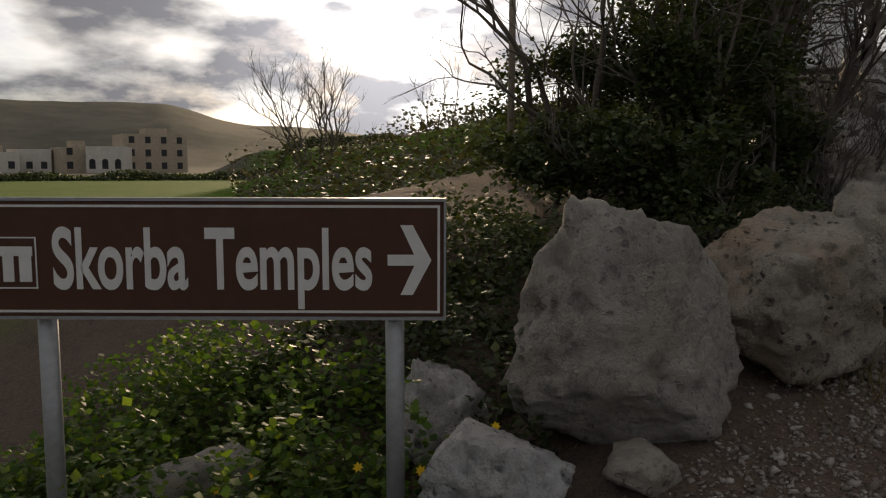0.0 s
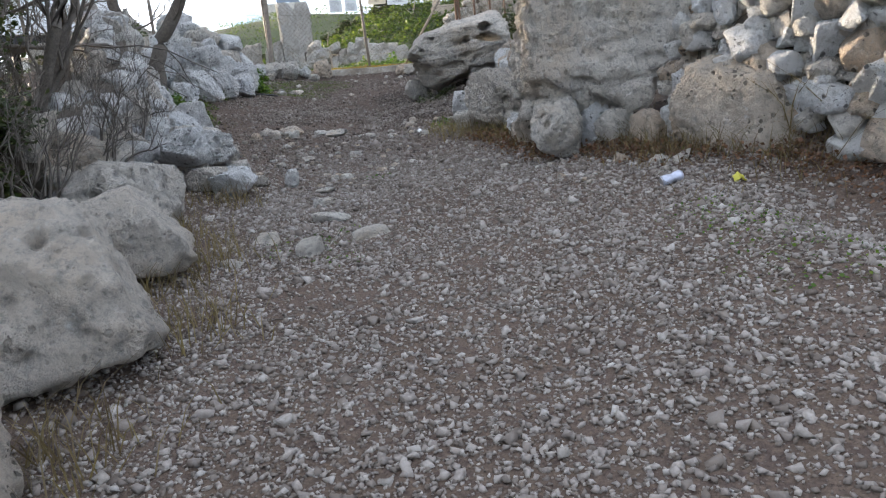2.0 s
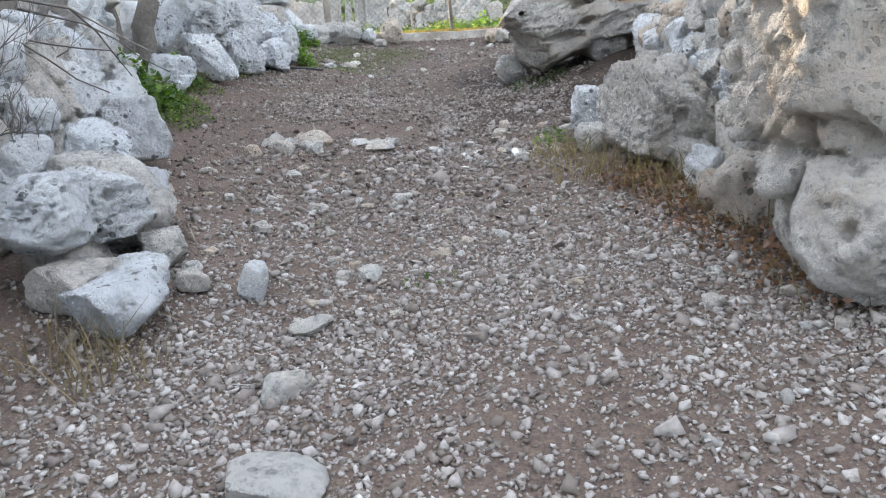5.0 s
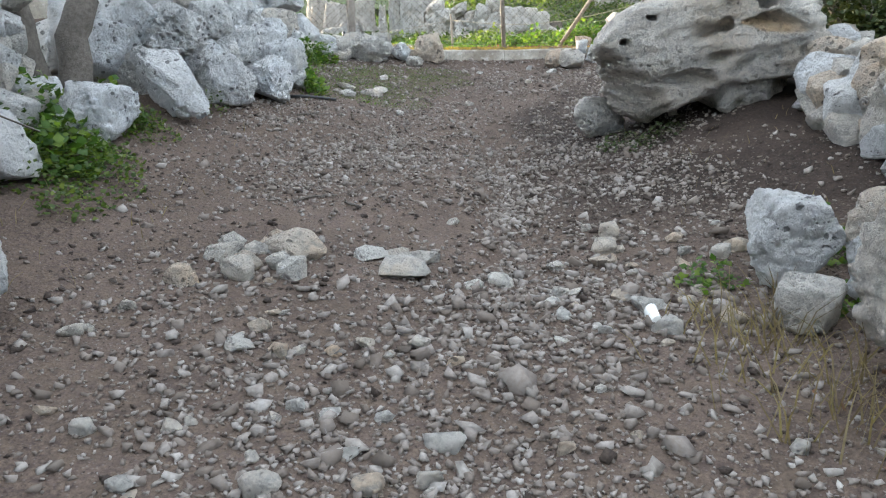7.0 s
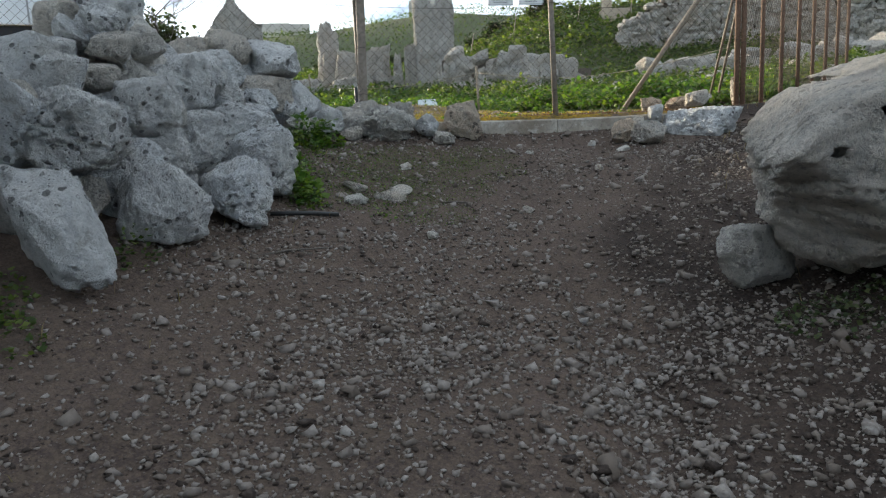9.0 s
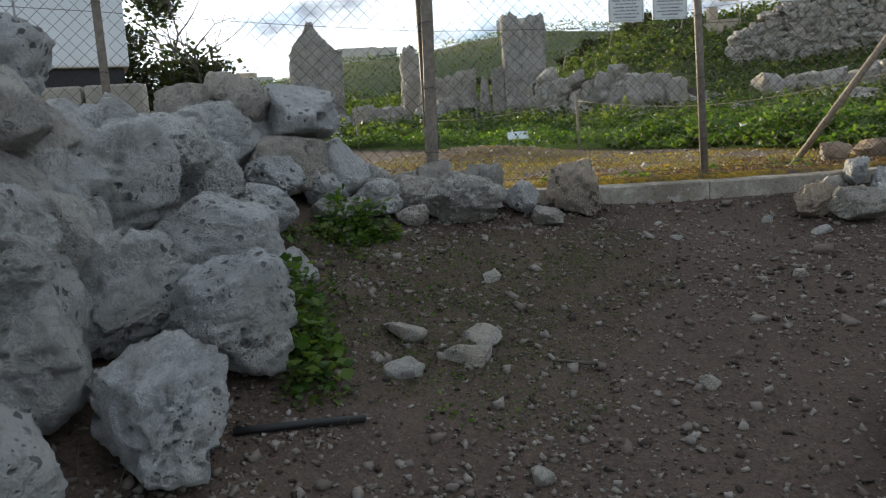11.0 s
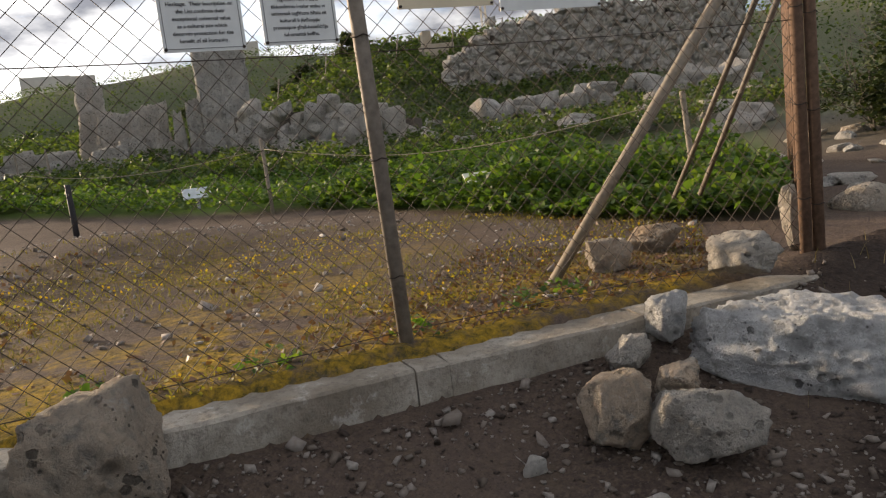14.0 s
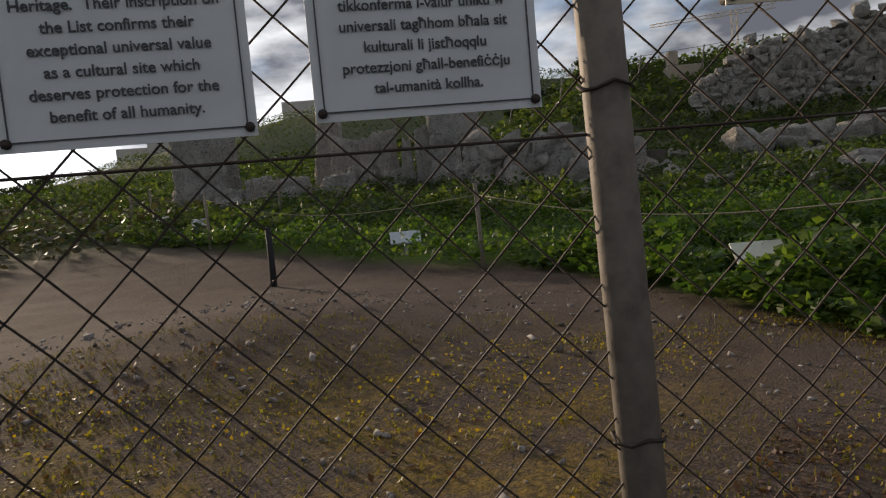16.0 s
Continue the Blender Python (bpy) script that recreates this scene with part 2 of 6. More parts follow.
M["gravel"] = gravel_material()
M["gravel_soiled"] = gravel_material("earth_stained_chipping", 0.38)
M["clod"] = plain("dark_earth_clod", (0.07, 0.053, 0.043), 0.97, 0, 60, 0.5, 0.6, 0.01)
M["leaf"] = leaf_material("broad_leaf", (0.035, 0.07, 0.015), (0.06, 0.11, 0.02), (0.13, 0.175, 0.03))
M["leaf_dark"] = leaf_material("shrub_leaf", (0.022, 0.035, 0.012), (0.04, 0.055, 0.02), (0.07, 0.08, 0.03), 0.2)
M["leaf_hill"] = leaf_material("hillside_leaf", (0.030, 0.050, 0.016), (0.056, 0.084, 0.022), (0.12, 0.145, 0.036), 0.38)
M["scrub"] = leaf_material("dull_scrub_leaf", (0.05, 0.045, 0.03), (0.075, 0.07, 0.04), (0.10, 0.09, 0.05), 0.15)
M["dry"] = leaf_material("dry_grass", (0.13, 0.095, 0.06), (0.19, 0.15, 0.10), (0.09, 0.065, 0.045))
M["litter"] = leaf_material("dead_leaf", (0.10, 0.05, 0.03), (0.16, 0.085, 0.05), (0.07, 0.045, 0.03), 0.2)
M["flower"] = plain("yellow_petal", (0.75, 0.50, 0.03), 0.6)
M["bark"] = plain("grey_bark", (0.15, 0.13, 0.11), 0.95, 0, 30, 0.5, 0.8, 0.02)
M["twig"] = plain("grey_twig", (0.16, 0.14, 0.12), 0.95, 0, 60, 0.4)
M["concrete"] = concrete_material()
M["rust"] = plain("rusty_steel", (0.20, 0.125, 0.085), 0.85, 0.2, 26, 0.5, 0.5, 0.004)
M["steel"] = plain("painted_post_steel", (0.27, 0.23, 0.19), 0.7, 0.3, 22, 0.45, 0.4, 0.003)
M["wire"] = plain("rusted_wire", (0.085, 0.066, 0.055), 0.7, 0.4, 60, 0.4, 0.1)
M["galv"] = plain("galvanised_steel", (0.36, 0.37, 0.38), 0.5, 0.6, 30, 0.2, 0.1)
M["white_sign"] = plain("white_enamel_sheet", (0.72, 0.73, 0.72), 0.45, 0, 8, 0.12, 0.05)
M["cream_sign"] = plain("cream_sign_sheet", (0.70, 0.60, 0.44), 0.5, 0, 8, 0.1, 0.05)
M["blue_sign"] = plain("blue_tinted_sheet", (0.27, 0.32, 0.40), 0.45, 0, 8, 0.1, 0.05)
M["ink"] = plain("black_lettering", (0.10, 0.10, 0.105), 0.6)
M["brown_sign"] = plain("brown_sign_face", (0.085, 0.038, 0.024), 0.5, 0, 10, 0.25, 0.05)
M["letter"] = plain("white_reflective_lettering", (0.66, 0.66, 0.64), 0.5, 0, 12, 0.12, 0.05)
M["wood"] = plain("weathered_stake_wood", (0.33, 0.28, 0.22), 0.9, 0, 30, 0.4, 0.4)
M["rope"] = plain("pale_rope", (0.33, 0.29, 0.21), 0.9, 0, 90, 0.3)
M["core"] = plain("earth_packing", (0.13, 0.11, 0.09), 0.95, 0, 20, 0.4, 0.6, 0.02)
M["wrapper"] = plain("yellow_plastic_film", (0.45, 0.42, 0.06), 0.4, 0, 30, 0.15)
M["render"] = plain("pale_house_render", (0.62, 0.58, 0.52), 0.9, 0, 1.2, 0.2, 0.1)
M["house_stone"] = plain("limestone_house_wall", (0.46, 0.39, 0.30), 0.9, 0, 1.5, 0.25, 0.2)
M["dark"] = plain("dark_opening", (0.035, 0.035, 0.04), 0.4)
M["cabin"] = plain("white_cabin_sheet", (0.74, 0.77, 0.80), 0.5, 0, 3, 0.1, 0.05)
M["underframe"] = plain("dark_steel_underframe", (0.05, 0.05, 0.055), 0.6, 0.3)
M["block"] = plain("pale_stone_block", (0.47, 0.43, 0.37), 0.92, 0, 12, 0.3, 0.5, 0.01)
M["can_blue"] = plain("printed_aluminium", (0.55, 0.58, 0.70), 0.35, 0.5, 25, 0.4, 0.05)
M["tin"] = plain("bare_aluminium", (0.62, 0.63, 0.65), 0.3, 0.9)
M["paper"] = plain("white_paper_cup", (0.80, 0.79, 0.76), 0.7, 0, 20, 0.1)
M["plastic"] = plain("black_plastic_pipe", (0.03, 0.03, 0.03), 0.5)
M["box_blue"] = plain("grey_blue_plastic", (0.36, 0.45, 0.54), 0.5)
M["panel_face"] = plain("sun_bleached_panel", (0.62, 0.63, 0.50), 0.4, 0, 15, 0.15)
M["panel_grey"] = plain("grey_glossy_panel", (0.50, 0.55, 0.56), 0.3, 0, 15, 0.2)

# ---- builders ----
rng = np.random.default_rng(7)


def mesh_of(name, verts, faces, material, smooth=False):
    me = bpy.data.meshes.new(name)
    me.from_pydata([tuple(v) for v in verts], [], [tuple(f) for f in faces])
    me.materials.append(material)
    if smooth:
        me.shade_smooth()
    return me


def fast_mesh(name, verts, faces, material, smooth=False):
    """verts: n x 3 array; faces: m x k array of one face size."""
    me = bpy.data.meshes.new(name)
    n, m, k = len(verts), len(faces), faces.shape[1]
    me.vertices.add(n)
    me.vertices.foreach_set("co", np.ascontiguousarray(verts, dtype=np.float32).ravel())
    me.loops.add(m * k)
    me.loops.foreach_set("vertex_index", np.ascontiguousarray(faces, dtype=np.int32).ravel())
    me.polygons.add(m)
    me.polygons.foreach_set("loop_start", np.arange(0, m * k, k, dtype=np.int32))
    me.polygons.foreach_set("loop_total", np.full(m, k, dtype=np.int32))
    me.materials.append(material)
    me.update(calc_edges=True)
    me.validate()
    if smooth:
        me.shade_smooth()
    return me


def part(name, bm, material, parent, label=""):
    """One bmesh as one mesh object under a thing or a part."""
    me = bpy.data.meshes.new(name)
    bm.to_mesh(me)
    bm.free()
    me.materials.append(material)
    ob = new(name, me)
    ob.parent = parent
    return tagged(ob, label)


def under(name, me, parent, label="", m=None):
    ob = new(name, me)
    ob.parent = parent
    if m is not None:
        ob.matrix_local = m
    return tagged(ob, label)


def empty(name, m, label, category, group="", kind=""):
    ob = new(name)
    ob.matrix_world = m
    return tagged(ob, label, category, group, kind)


def box(bm, x0, x1, y0, y1, z0, z1, bevel=0.0, m=None):
    r = bmesh.ops.create_cube(bm, size=1.0)
    vs = r["verts"]
    for v in vs:
        v.co = Vector((x0 + (v.co.x + 0.5) * (x1 - x0), y0 + (v.co.y + 0.5) * (y1 - y0), z0 + (v.co.z + 0.5) * (z1 - z0)))
    if bevel:
        es = list({e for v in vs for e in v.link_edges})
        r = bmesh.ops.bevel(bm, geom=es, offset=bevel, segments=2, affect="EDGES", profile=0.6)
        vs = r["verts"]
    if m is not None:
        bmesh.ops.transform(bm, matrix=m, verts=[v for v in bm.verts if v in set(vs)])
    return bm


def tube(bm, pts, r0, r1=None, sides=8, cap=True):
    """A tube through points, tapering from r0 to r1."""
    r1 = r0 if r1 is None else r1
    pts = [Vector(p) for p in pts]
    rings = []
    for i, p in enumerate(pts):
        d = (pts[min(i + 1, len(pts) - 1)] - pts[max(i - 1, 0)]).normalized()
        a = d.orthogonal().normalized() if abs(d.z) > 0.9 else d.cross(Vector((0, 0, 1))).normalized()
        b = d.cross(a)
        r = r0 + (r1 - r0) * i / max(1, len(pts) - 1)
        rings.append([bm.verts.new(p + (a * math.cos(k * 2 * math.pi / sides) + b * math.sin(k * 2 * math.pi / sides)) * r) for k in range(sides)])
    for u, v in zip(rings, rings[1:]):
        for k in range(sides):
            bm.faces.new((u[k], u[(k + 1) % sides], v[(k + 1) % sides], v[k]))
    if cap:
        bm.faces.new(rings[0][::-1])
        bm.faces.new(rings[-1])
    for f in bm.faces:
        f.smooth = True
    return bm


def smooth01(x, a, b):
    t = np.clip((x - a) / (b - a), 0, 1)
    return t * t * (3 - 2 * t)


# smooth value noise on a lattice, for arrays
LATTICE = rng.random((64, 64))


def vnoise(x, y):
    xi, yi = np.floor(x).astype(int), np.floor(y).astype(int)
    u, v = x - xi, y - yi
    u, v = u * u * (3 - 2 * u), v * v * (3 - 2 * v)
    g00, g10 = LATTICE[xi % 64, yi % 64], LATTICE[(xi + 1) % 64, yi % 64]
    g01, g11 = LATTICE[xi % 64, (yi + 1) % 64], LATTICE[(xi + 1) % 64, (yi + 1) % 64]
    return (g00 * (1 - u) + g10 * u) * (1 - v) + (g01 * (1 - u) + g11 * u) * v - 0.5


# ---- ground ----
FENCE = [(15.2, 14.9), (17.07, 13.04), (18.945, 11.2), (20.75, 9.42), (22.38, 7.45)]
HILL = (0.9, 0.44)


def fence_side(x, y):
    """Metres behind the fence line (positive inside the enclosure)."""
    d = (x - 20.2) * 0.725 + (y - 9.9) * 0.689
    return d


RUT = ((11.6, 5.0), (12.4, 5.62), (13.55, 6.28), (14.4, 6.64), (15.2, 7.06), (16.0, 7.52), (17.2, 8.0))


def rut_side(x, y):
    """Metres west (positive) of the washed-out rut that follows the foot of the bank."""
    return (y - np.interp(x, [q[0] for q in RUT], [q[1] for q in RUT])) * 0.87


def ground_z(x, y):
    x, y = np.asarray(x, dtype=float), np.asarray(y, dtype=float)
    a, b = 0.866 * x + 0.5 * y, -0.5 * x + 0.866 * y
    ca, cb = np.clip(a, -3, 23.5) / 10, np.clip(b, -4.6, 2.4) / 5
    lane = -0.10 + 0.9746 * ca + 0.0231 * ca ** 2 + 0.0529 * ca ** 3 - 0.1002 * cb + 0.5726 * cb * ca + 1.1154 * cb ** 2
    lane = lane - 0.62 * smooth01(cb * 5, 0.9, 2.4) * smooth01(-a, -4.5, -1.5)
    lane += 0.28 * smooth01(b, 1.6, 3.6) * smooth01(a, 3.5, 6) * smooth01(-a, -14, -11)
    lane += 0.25 * smooth01(-b, 2.5, 4.0) * smooth01(a, 13.0, 15.5) * smooth01(-a, -20, -17)
    lane -= 0.5 * smooth01(-b, 2.8, 4.2) * smooth01(-a, -8.0, -6.4)
    lane += 0.07 * smooth01((x - 20.2) * 0.725 + (y - 9.9) * 0.689, -0.75, -0.3) * smooth01(x, 18.6, 19.4)
    d = rut_side(x, y) + 0.10 * vnoise(x * 2.3, y * 2.3)
    along = smooth01(x, 12.0, 13.2) * smooth01(-x, -16.6, -15.6)
    lane -= along * (0.10 * np.exp(-((d + 0.16) / 0.17) ** 2) + 0.045 * smooth01(-d, -0.04, 0.05) * smooth01(d, -1.2, -0.2))
    lane += 0.05 * along * vnoise(x * 3.1 + 4, y * 3.1)
    # the fields to the west and the land behind the start
    away = smooth01(b, 5, 12) * np.maximum(smooth01(-a, -18, -10), smooth01(b, 13, 22) * smooth01(-x, -20, -13))
    lane = lane * (1 - away) + away * (0.1 + 0.25 * smooth01(a, 2, 14))
    # the enclosure and its hill
    s = fence_side(x, y)
    u = (x - 20.5) * HILL[0] + (y - 9.5) * HILL[1]
    v = -(x - 20.5) * HILL[1] + (y - 9.5) * HILL[0]
    left = smooth01(v, 6, 30)
    inside = 2.76 + 0.05 * vnoise(x / 2.2, y / 2.2) + (0.062 - 0.02 * left) * np.clip(u - 9.5, 0, 18) + (0.31 - 0.20 * smooth01(v, -4, 6)) * np.clip(u - 27, 0, 18)
    inside += 0.32 * np.exp(-(((x - 24.0) / 2.0) ** 2 + ((y - 14.4) / 2.0) ** 2))
    right = smooth01(-v, 7, 14) * smooth01(u, 1, 6)
    inside += 0.5 * right
    w = smooth01(s, -0.17, -0.05) * smooth01(x, 14.0, 16.0)
    z = lane * (1 - w) + inside * w
    # far level and ridges
    r = np.hypot(x - 5, y - 3)
    ang = np.degrees(np.arctan2(x, y))
    far = smooth01(r, 70, 170)
    crest = 52 * smooth01(r, 330, 640) * (1 + 0.10 * vnoise(ang / 6, r / 300) + 0.03 * vnoise(ang / 1.5, r / 200))
    shape = smooth01(ang, -60, -30) * (1 - 0.33 * smooth01(ang, 2.0, 9.5) - 0.25 * smooth01(ang, 9, 26))
    shape = np.where(ang < -60, 0.5, shape)
    z = z * (1 - far) + far * (0.4 + 8.0 * smooth01(ang, 40, 60) * (r < 3000)) + crest * shape
    # the crest behind the megaliths
    cr, ca_ = np.hypot(x - 15.6, y - 7.8), np.degrees(np.arctan2(x - 15.6, y - 7.8))
    top = 3.5 + 95 * np.tan(np.radians(np.interp(ca_, [18, 30, 36, 41, 46, 53, 58, 63, 69, 76, 95, 120], [0.3, 2.4, 3.7, 4.7, 5.8, 6.4, 7.1, 7.4, 6.4, 3.6, 2.0, 0.5]))) + 0.5 * vnoise(ca_ / 2.2, ca_ / 5)
    z = np.where((ca_ > 18) & (ca_ < 120), np.maximum(z, top * (smooth01(cr, 38, 95) - 0.5 * smooth01(cr, 97, 150))), z)
    z = z + 0.05 * vnoise(x / 1.7 + 9, y / 1.7) * smooth01(-s, 0, 2) + 0.018 * vnoise(x / 0.35, y / 0.35) + 0.010 * vnoise(x / 0.13, y / 0.13)
    return z


def gz(x, y):
    return float(ground_z(x, y))


def axis(lo, f0, f1, hi, step):
    fine = np.arange(f0, f1 + 1e-6, step)
    grow = [step * 1.25 ** k for k in range(1, 80)]
    up = f1 + np.cumsum(grow)
    dn = f0 - np.cumsum(grow)
    return np.concatenate([dn[dn > lo][::-1], fine, up[up < hi]])


def build_ground():
    xs, ys = axis(-2200, -4, 30, 2400, 0.11), axis(-2200, -5, 20, 2400, 0.11)
    X, Y = np.meshgrid(xs, ys, indexing="ij")
    Z = ground_z(X, Y)
    V = np.stack([X, Y, Z], -1).reshape(-1, 3)
    nx, ny = len(xs), len(ys)
    i, j = np.meshgrid(np.arange(nx - 1), np.arange(ny - 1), indexing="ij")
    k = (i * ny + j).ravel()
    F = np.stack([k, k + ny, k + ny + 1, k + 1], 1)
    me = fast_mesh("ground", V, F, M["ground"], True)
    a, b = 0.866 * X + 0.5 * Y, -0.5 * X + 0.866 * Y
    s = fence_side(X, Y)
    u = (X - 20.5) * HILL[0] + (Y - 9.5) * HILL[1]
    v = -(X - 20.5) * HILL[1] + (Y - 9.5) * HILL[0]
    r = np.hypot(X - 5, Y - 3)
    inside = (s > -0.12) & (X > 15)
    gravel = np.where(inside, 0.35, 1.0 - 0.65 * smooth01(a, 13, 17)) * smooth01(-b, -3.2, -1.6)
    moss = np.where(inside, np.maximum(0.6 * smooth01(-s, -6.0, -2.0) * smooth01(v, -1.8, 0.2), 1.25 * smooth01(-s, -1.7, -0.7) * smooth01(v, -2.6, -1.4)), 0.0)
    grass = np.where(inside, smooth01(u - (9.6 - 7.2 * smooth01(-v, -1, 3.6) + 0.75 * np.clip(v - 1.5, 0, 12)), 0.0, 1.2), 0.0)
    grass = grass * np.where(X < 36, smooth01(Y - (7.3 - 0.075 * (X - 22.3)), -0.2, 0.3), 1)
    grass = np.maximum(grass, np.where(inside, 0, smooth01(b, 6, 9)))
    grass = np.maximum(grass, smooth01(r, 30, 45))
    d = rut_side(X, Y) + 0.5 * vnoise(X * 0.9, Y * 0.9)
    humus = np.where(inside, 0.0, np.maximum(smooth01(-d, -0.05, 0.5) * smooth01(X, 12.6, 14.2), 0.20 * smooth01(a, 11.0, 13.5) + 0.12 * smooth01(a, 17.0, 20.0)))
    ridge = np.maximum(smooth01(r, 84, 105), 0.75 * smooth01(X, 28, 36))
    for name, val in (("gravel", gravel), ("moss", moss), ("grass", grass), ("ridge", ridge), ("humus", humus)):
        at = me.attributes.new(name, "FLOAT", "POINT")
        at.data.foreach_set("value", np.broadcast_to(val, X.shape).astype(np.float32).ravel())
    tagged(new("ground", me), "stony brown earth lane rising to a fenced field", "ground", kind="structure")


build_ground()


# ---- rocks ----
def rock_mesh(name, seed, subdiv, material, planes=13, rough=0.05, pits=0, soft=26.0, boxy=0.0, pock=0.0, skew=0.2):
    """A weathered boulder in the unit box: facets cut from a ball, worn edges, hollows."""
    r = np.random.default_rng(seed)
    bm = bmesh.new()
    bmesh.ops.create_icosphere(bm, subdivisions=subdiv, radius=1.0)
    bm.verts.ensure_lookup_table()
    d = np.array([v.co[:] for v in bm.verts])
    d /= np.linalg.norm(d, axis=1, keepdims=True)
    n = r.normal(size=(planes, 3))
    n /= np.linalg.norm(n, axis=1, keepdims=True)
    off = r.uniform(0.56, 0.90, planes)
    if boxy:
        n = np.concatenate([n, np.array([[1, 0, 0], [-1, 0, 0], [0, 1, 0], [0, -1, 0], [0, 0, 1], [0, 0, -1]]) + r.normal(0, skew, (6, 3))])
        n /= np.linalg.norm(n, axis=1, keepdims=True)
        off = np.concatenate([off + 0.06, boxy * r.uniform(0.85, 1.15, 6)])
    dots = np.clip(d @ n.T, 0.05, None)
    rad = (off / dots)
    rad = -np.log(np.exp(-soft * np.clip(rad, 0, 3)).sum(1) + math.exp(-soft * 1.15)) / soft
    p = d * rad[:, None]
    holes = r.normal(size=(pits, 3))
    for h in holes:
        h /= np.linalg.norm(h)
        size = r.uniform(0.06, 0.22)
        away = np.linalg.norm(d - h, axis=1)
        p *= (1 - 0.28 * (size / 0.2) * smooth01(-away, -size, -size * 0.25))[:, None]
    for i, v in enumerate(bm.verts):
        q = Vector(p[i])
        k = q * 1.7 + Vector((seed * 3.1, seed * 1.7, 0))
        f = noise.fractal(k * 2.0, 0.9, 2.1, 5) * rough * 1.0 - abs(noise.noise(Vector((k.x * 2.6, k.y * 2.6, k.z * 4.2)))) * rough * 1.2 - abs(noise.noise(k * 8.5)) * rough * 0.75
        if subdiv > 3:
            f += noise.noise(k * 15) * rough * 0.3
            if pock and noise.noise(k * 1.1 + Vector((5, 1, 2))) > -0.05:
                cell = noise.voronoi(k * 3.1 + Vector((noise.noise(k * 6), noise.noise(k * 6 + Vector((9, 0, 0))), 0)) * 0.25)[0][0]
                f -= pock * 1.15 * max(0.0, 1 - cell / 0.36) ** 0.55
                cell = noise.voronoi(k * 5.6)[0][0]
                f -= pock * 0.6 * max(0.0, 1 - cell / 0.36) ** 0.6
        v.co = q * (1 + f)
    lo = Vector([min(v.co[k] for v in bm.verts) for k in range(3)])
    hi = Vector([max(v.co[k] for v in bm.verts) for k in range(3)])
    for v in bm.verts:
        v.co = Vector([(v.co[k] - lo[k]) / (hi[k] - lo[k]) - 0.5 for k in range(3)])
    for f in bm.faces:
        f.smooth = True
    me = bpy.data.meshes.new(name)
    bm.to_mesh(me)
    bm.free()
    me.materials.append(material)
    return me


def broken_stone(name, seed, material, points=15, blunt=0.07):
    """An angular broken stone in the unit box: flat split faces, chipped edges."""
    r = np.random.default_rng(seed)
    bm = bmesh.new()
    d = r.normal(size=(points, 3))
    d /= np.linalg.norm(d, axis=1, keepdims=True)
    d /= (np.abs(d) ** 5).sum(1, keepdims=True) ** 0.2
    d *= r.uniform(0.78, 1.08, (points, 1))
    for q in d:
        bm.verts.new(q)
    hull = bmesh.ops.convex_hull(bm, input=list(bm.verts))
    bmesh.ops.delete(bm, geom=list({g for g in hull["geom_interior"] + hull["geom_unused"] if isinstance(g, bmesh.types.BMVert)}), context="VERTS")
    bmesh.ops.dissolve_limit(bm, angle_limit=radians(14), verts=list(bm.verts), edges=list(bm.edges))
    bmesh.ops.bevel(bm, geom=list(bm.edges), offset=blunt, segments=2, affect="EDGES", profile=0.5)
    bmesh.ops.triangulate(bm, faces=list(bm.faces))
    long_ = [e for e in bm.edges if e.calc_length() > 0.42]
    bmesh.ops.subdivide_edges(bm, edges=long_, cuts=2, use_grid_fill=True)
    bmesh.ops.triangulate(bm, faces=list(bm.faces))
    for v in bm.verts:
        k = v.co * 1.9 + Vector((seed * 2.3, 0, 0))
        v.co *= 1 + 0.07 * noise.noise(k) + 0.05 * noise.noise(k * 2.7) - 0.05 * abs(noise.noise(k * 5.0))
    lo = Vector([min(v.co[k] for v in bm.verts) for k in range(3)])
    hi = Vector([max(v.co[k] for v in bm.verts) for k in range(3)])
    for v in bm.verts:
        v.co = Vector([(v.co[k] - lo[k]) / (hi[k] - lo[k]) - 0.5 for k in range(3)])
    bmesh.ops.recalc_face_normals(bm, faces=list(bm.faces))
    for f in bm.faces:
        f.smooth = True
    me = bpy.data.meshes.new(name)
    bm.to_mesh(me)
    bm.free()
    me.set_sharp_from_angle(angle=radians(32))
    me.materials.append(material)
    return me


STONES = [broken_stone("stone", 100 + k, M[("rock", "rock_grey", "rock", "rock_warm", "rock_grey")[k % 5]], (13, 17, 22)[k % 3], (0.05, 0.08, 0.11)[k % 3]) for k in range(20)]
RUIN_STONES = [broken_stone("stone", 140 + k, M["menhir"], (14, 18)[k % 2], 0.07) for k in range(10)]
LANE_STONES = [s for k, s in enumerate(STONES) if k % 5 in (0, 2, 3)]
GREY_STONES = [s for k, s in enumerate(STONES) if k % 5 in (0, 1, 2, 4)]


def boulder(label, x, y, w, d, h, seed, turn=0.0, mat="rock", pits=6, sink=0.12, tilt=(0, 0), subdiv=5, rough=0.05, z=None, name="boulder", planes=13, group="", boxy=0.77, pock=None, taper=0.0):
    pock = (0.16 if mat == "rock_grey" else 0.09) if pock is None else pock
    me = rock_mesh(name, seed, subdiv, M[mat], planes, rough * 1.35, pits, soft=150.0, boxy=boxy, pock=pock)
    if taper:
        for v in me.vertices:
            k = 1 - taper * (v.co.z + 0.5)
            v.co.x, v.co.y = v.co.x * k, v.co.y * k
    ob = new(name, me)
    base = gz(x, y) if z is None else z
    ob.matrix_world = pose(x, y, base + h * (0.5 - sink), tilt[0], tilt[1], turn) @ Matrix.Diagonal((w, d, h, 1))
    return tagged(ob, label, "boulder", group)


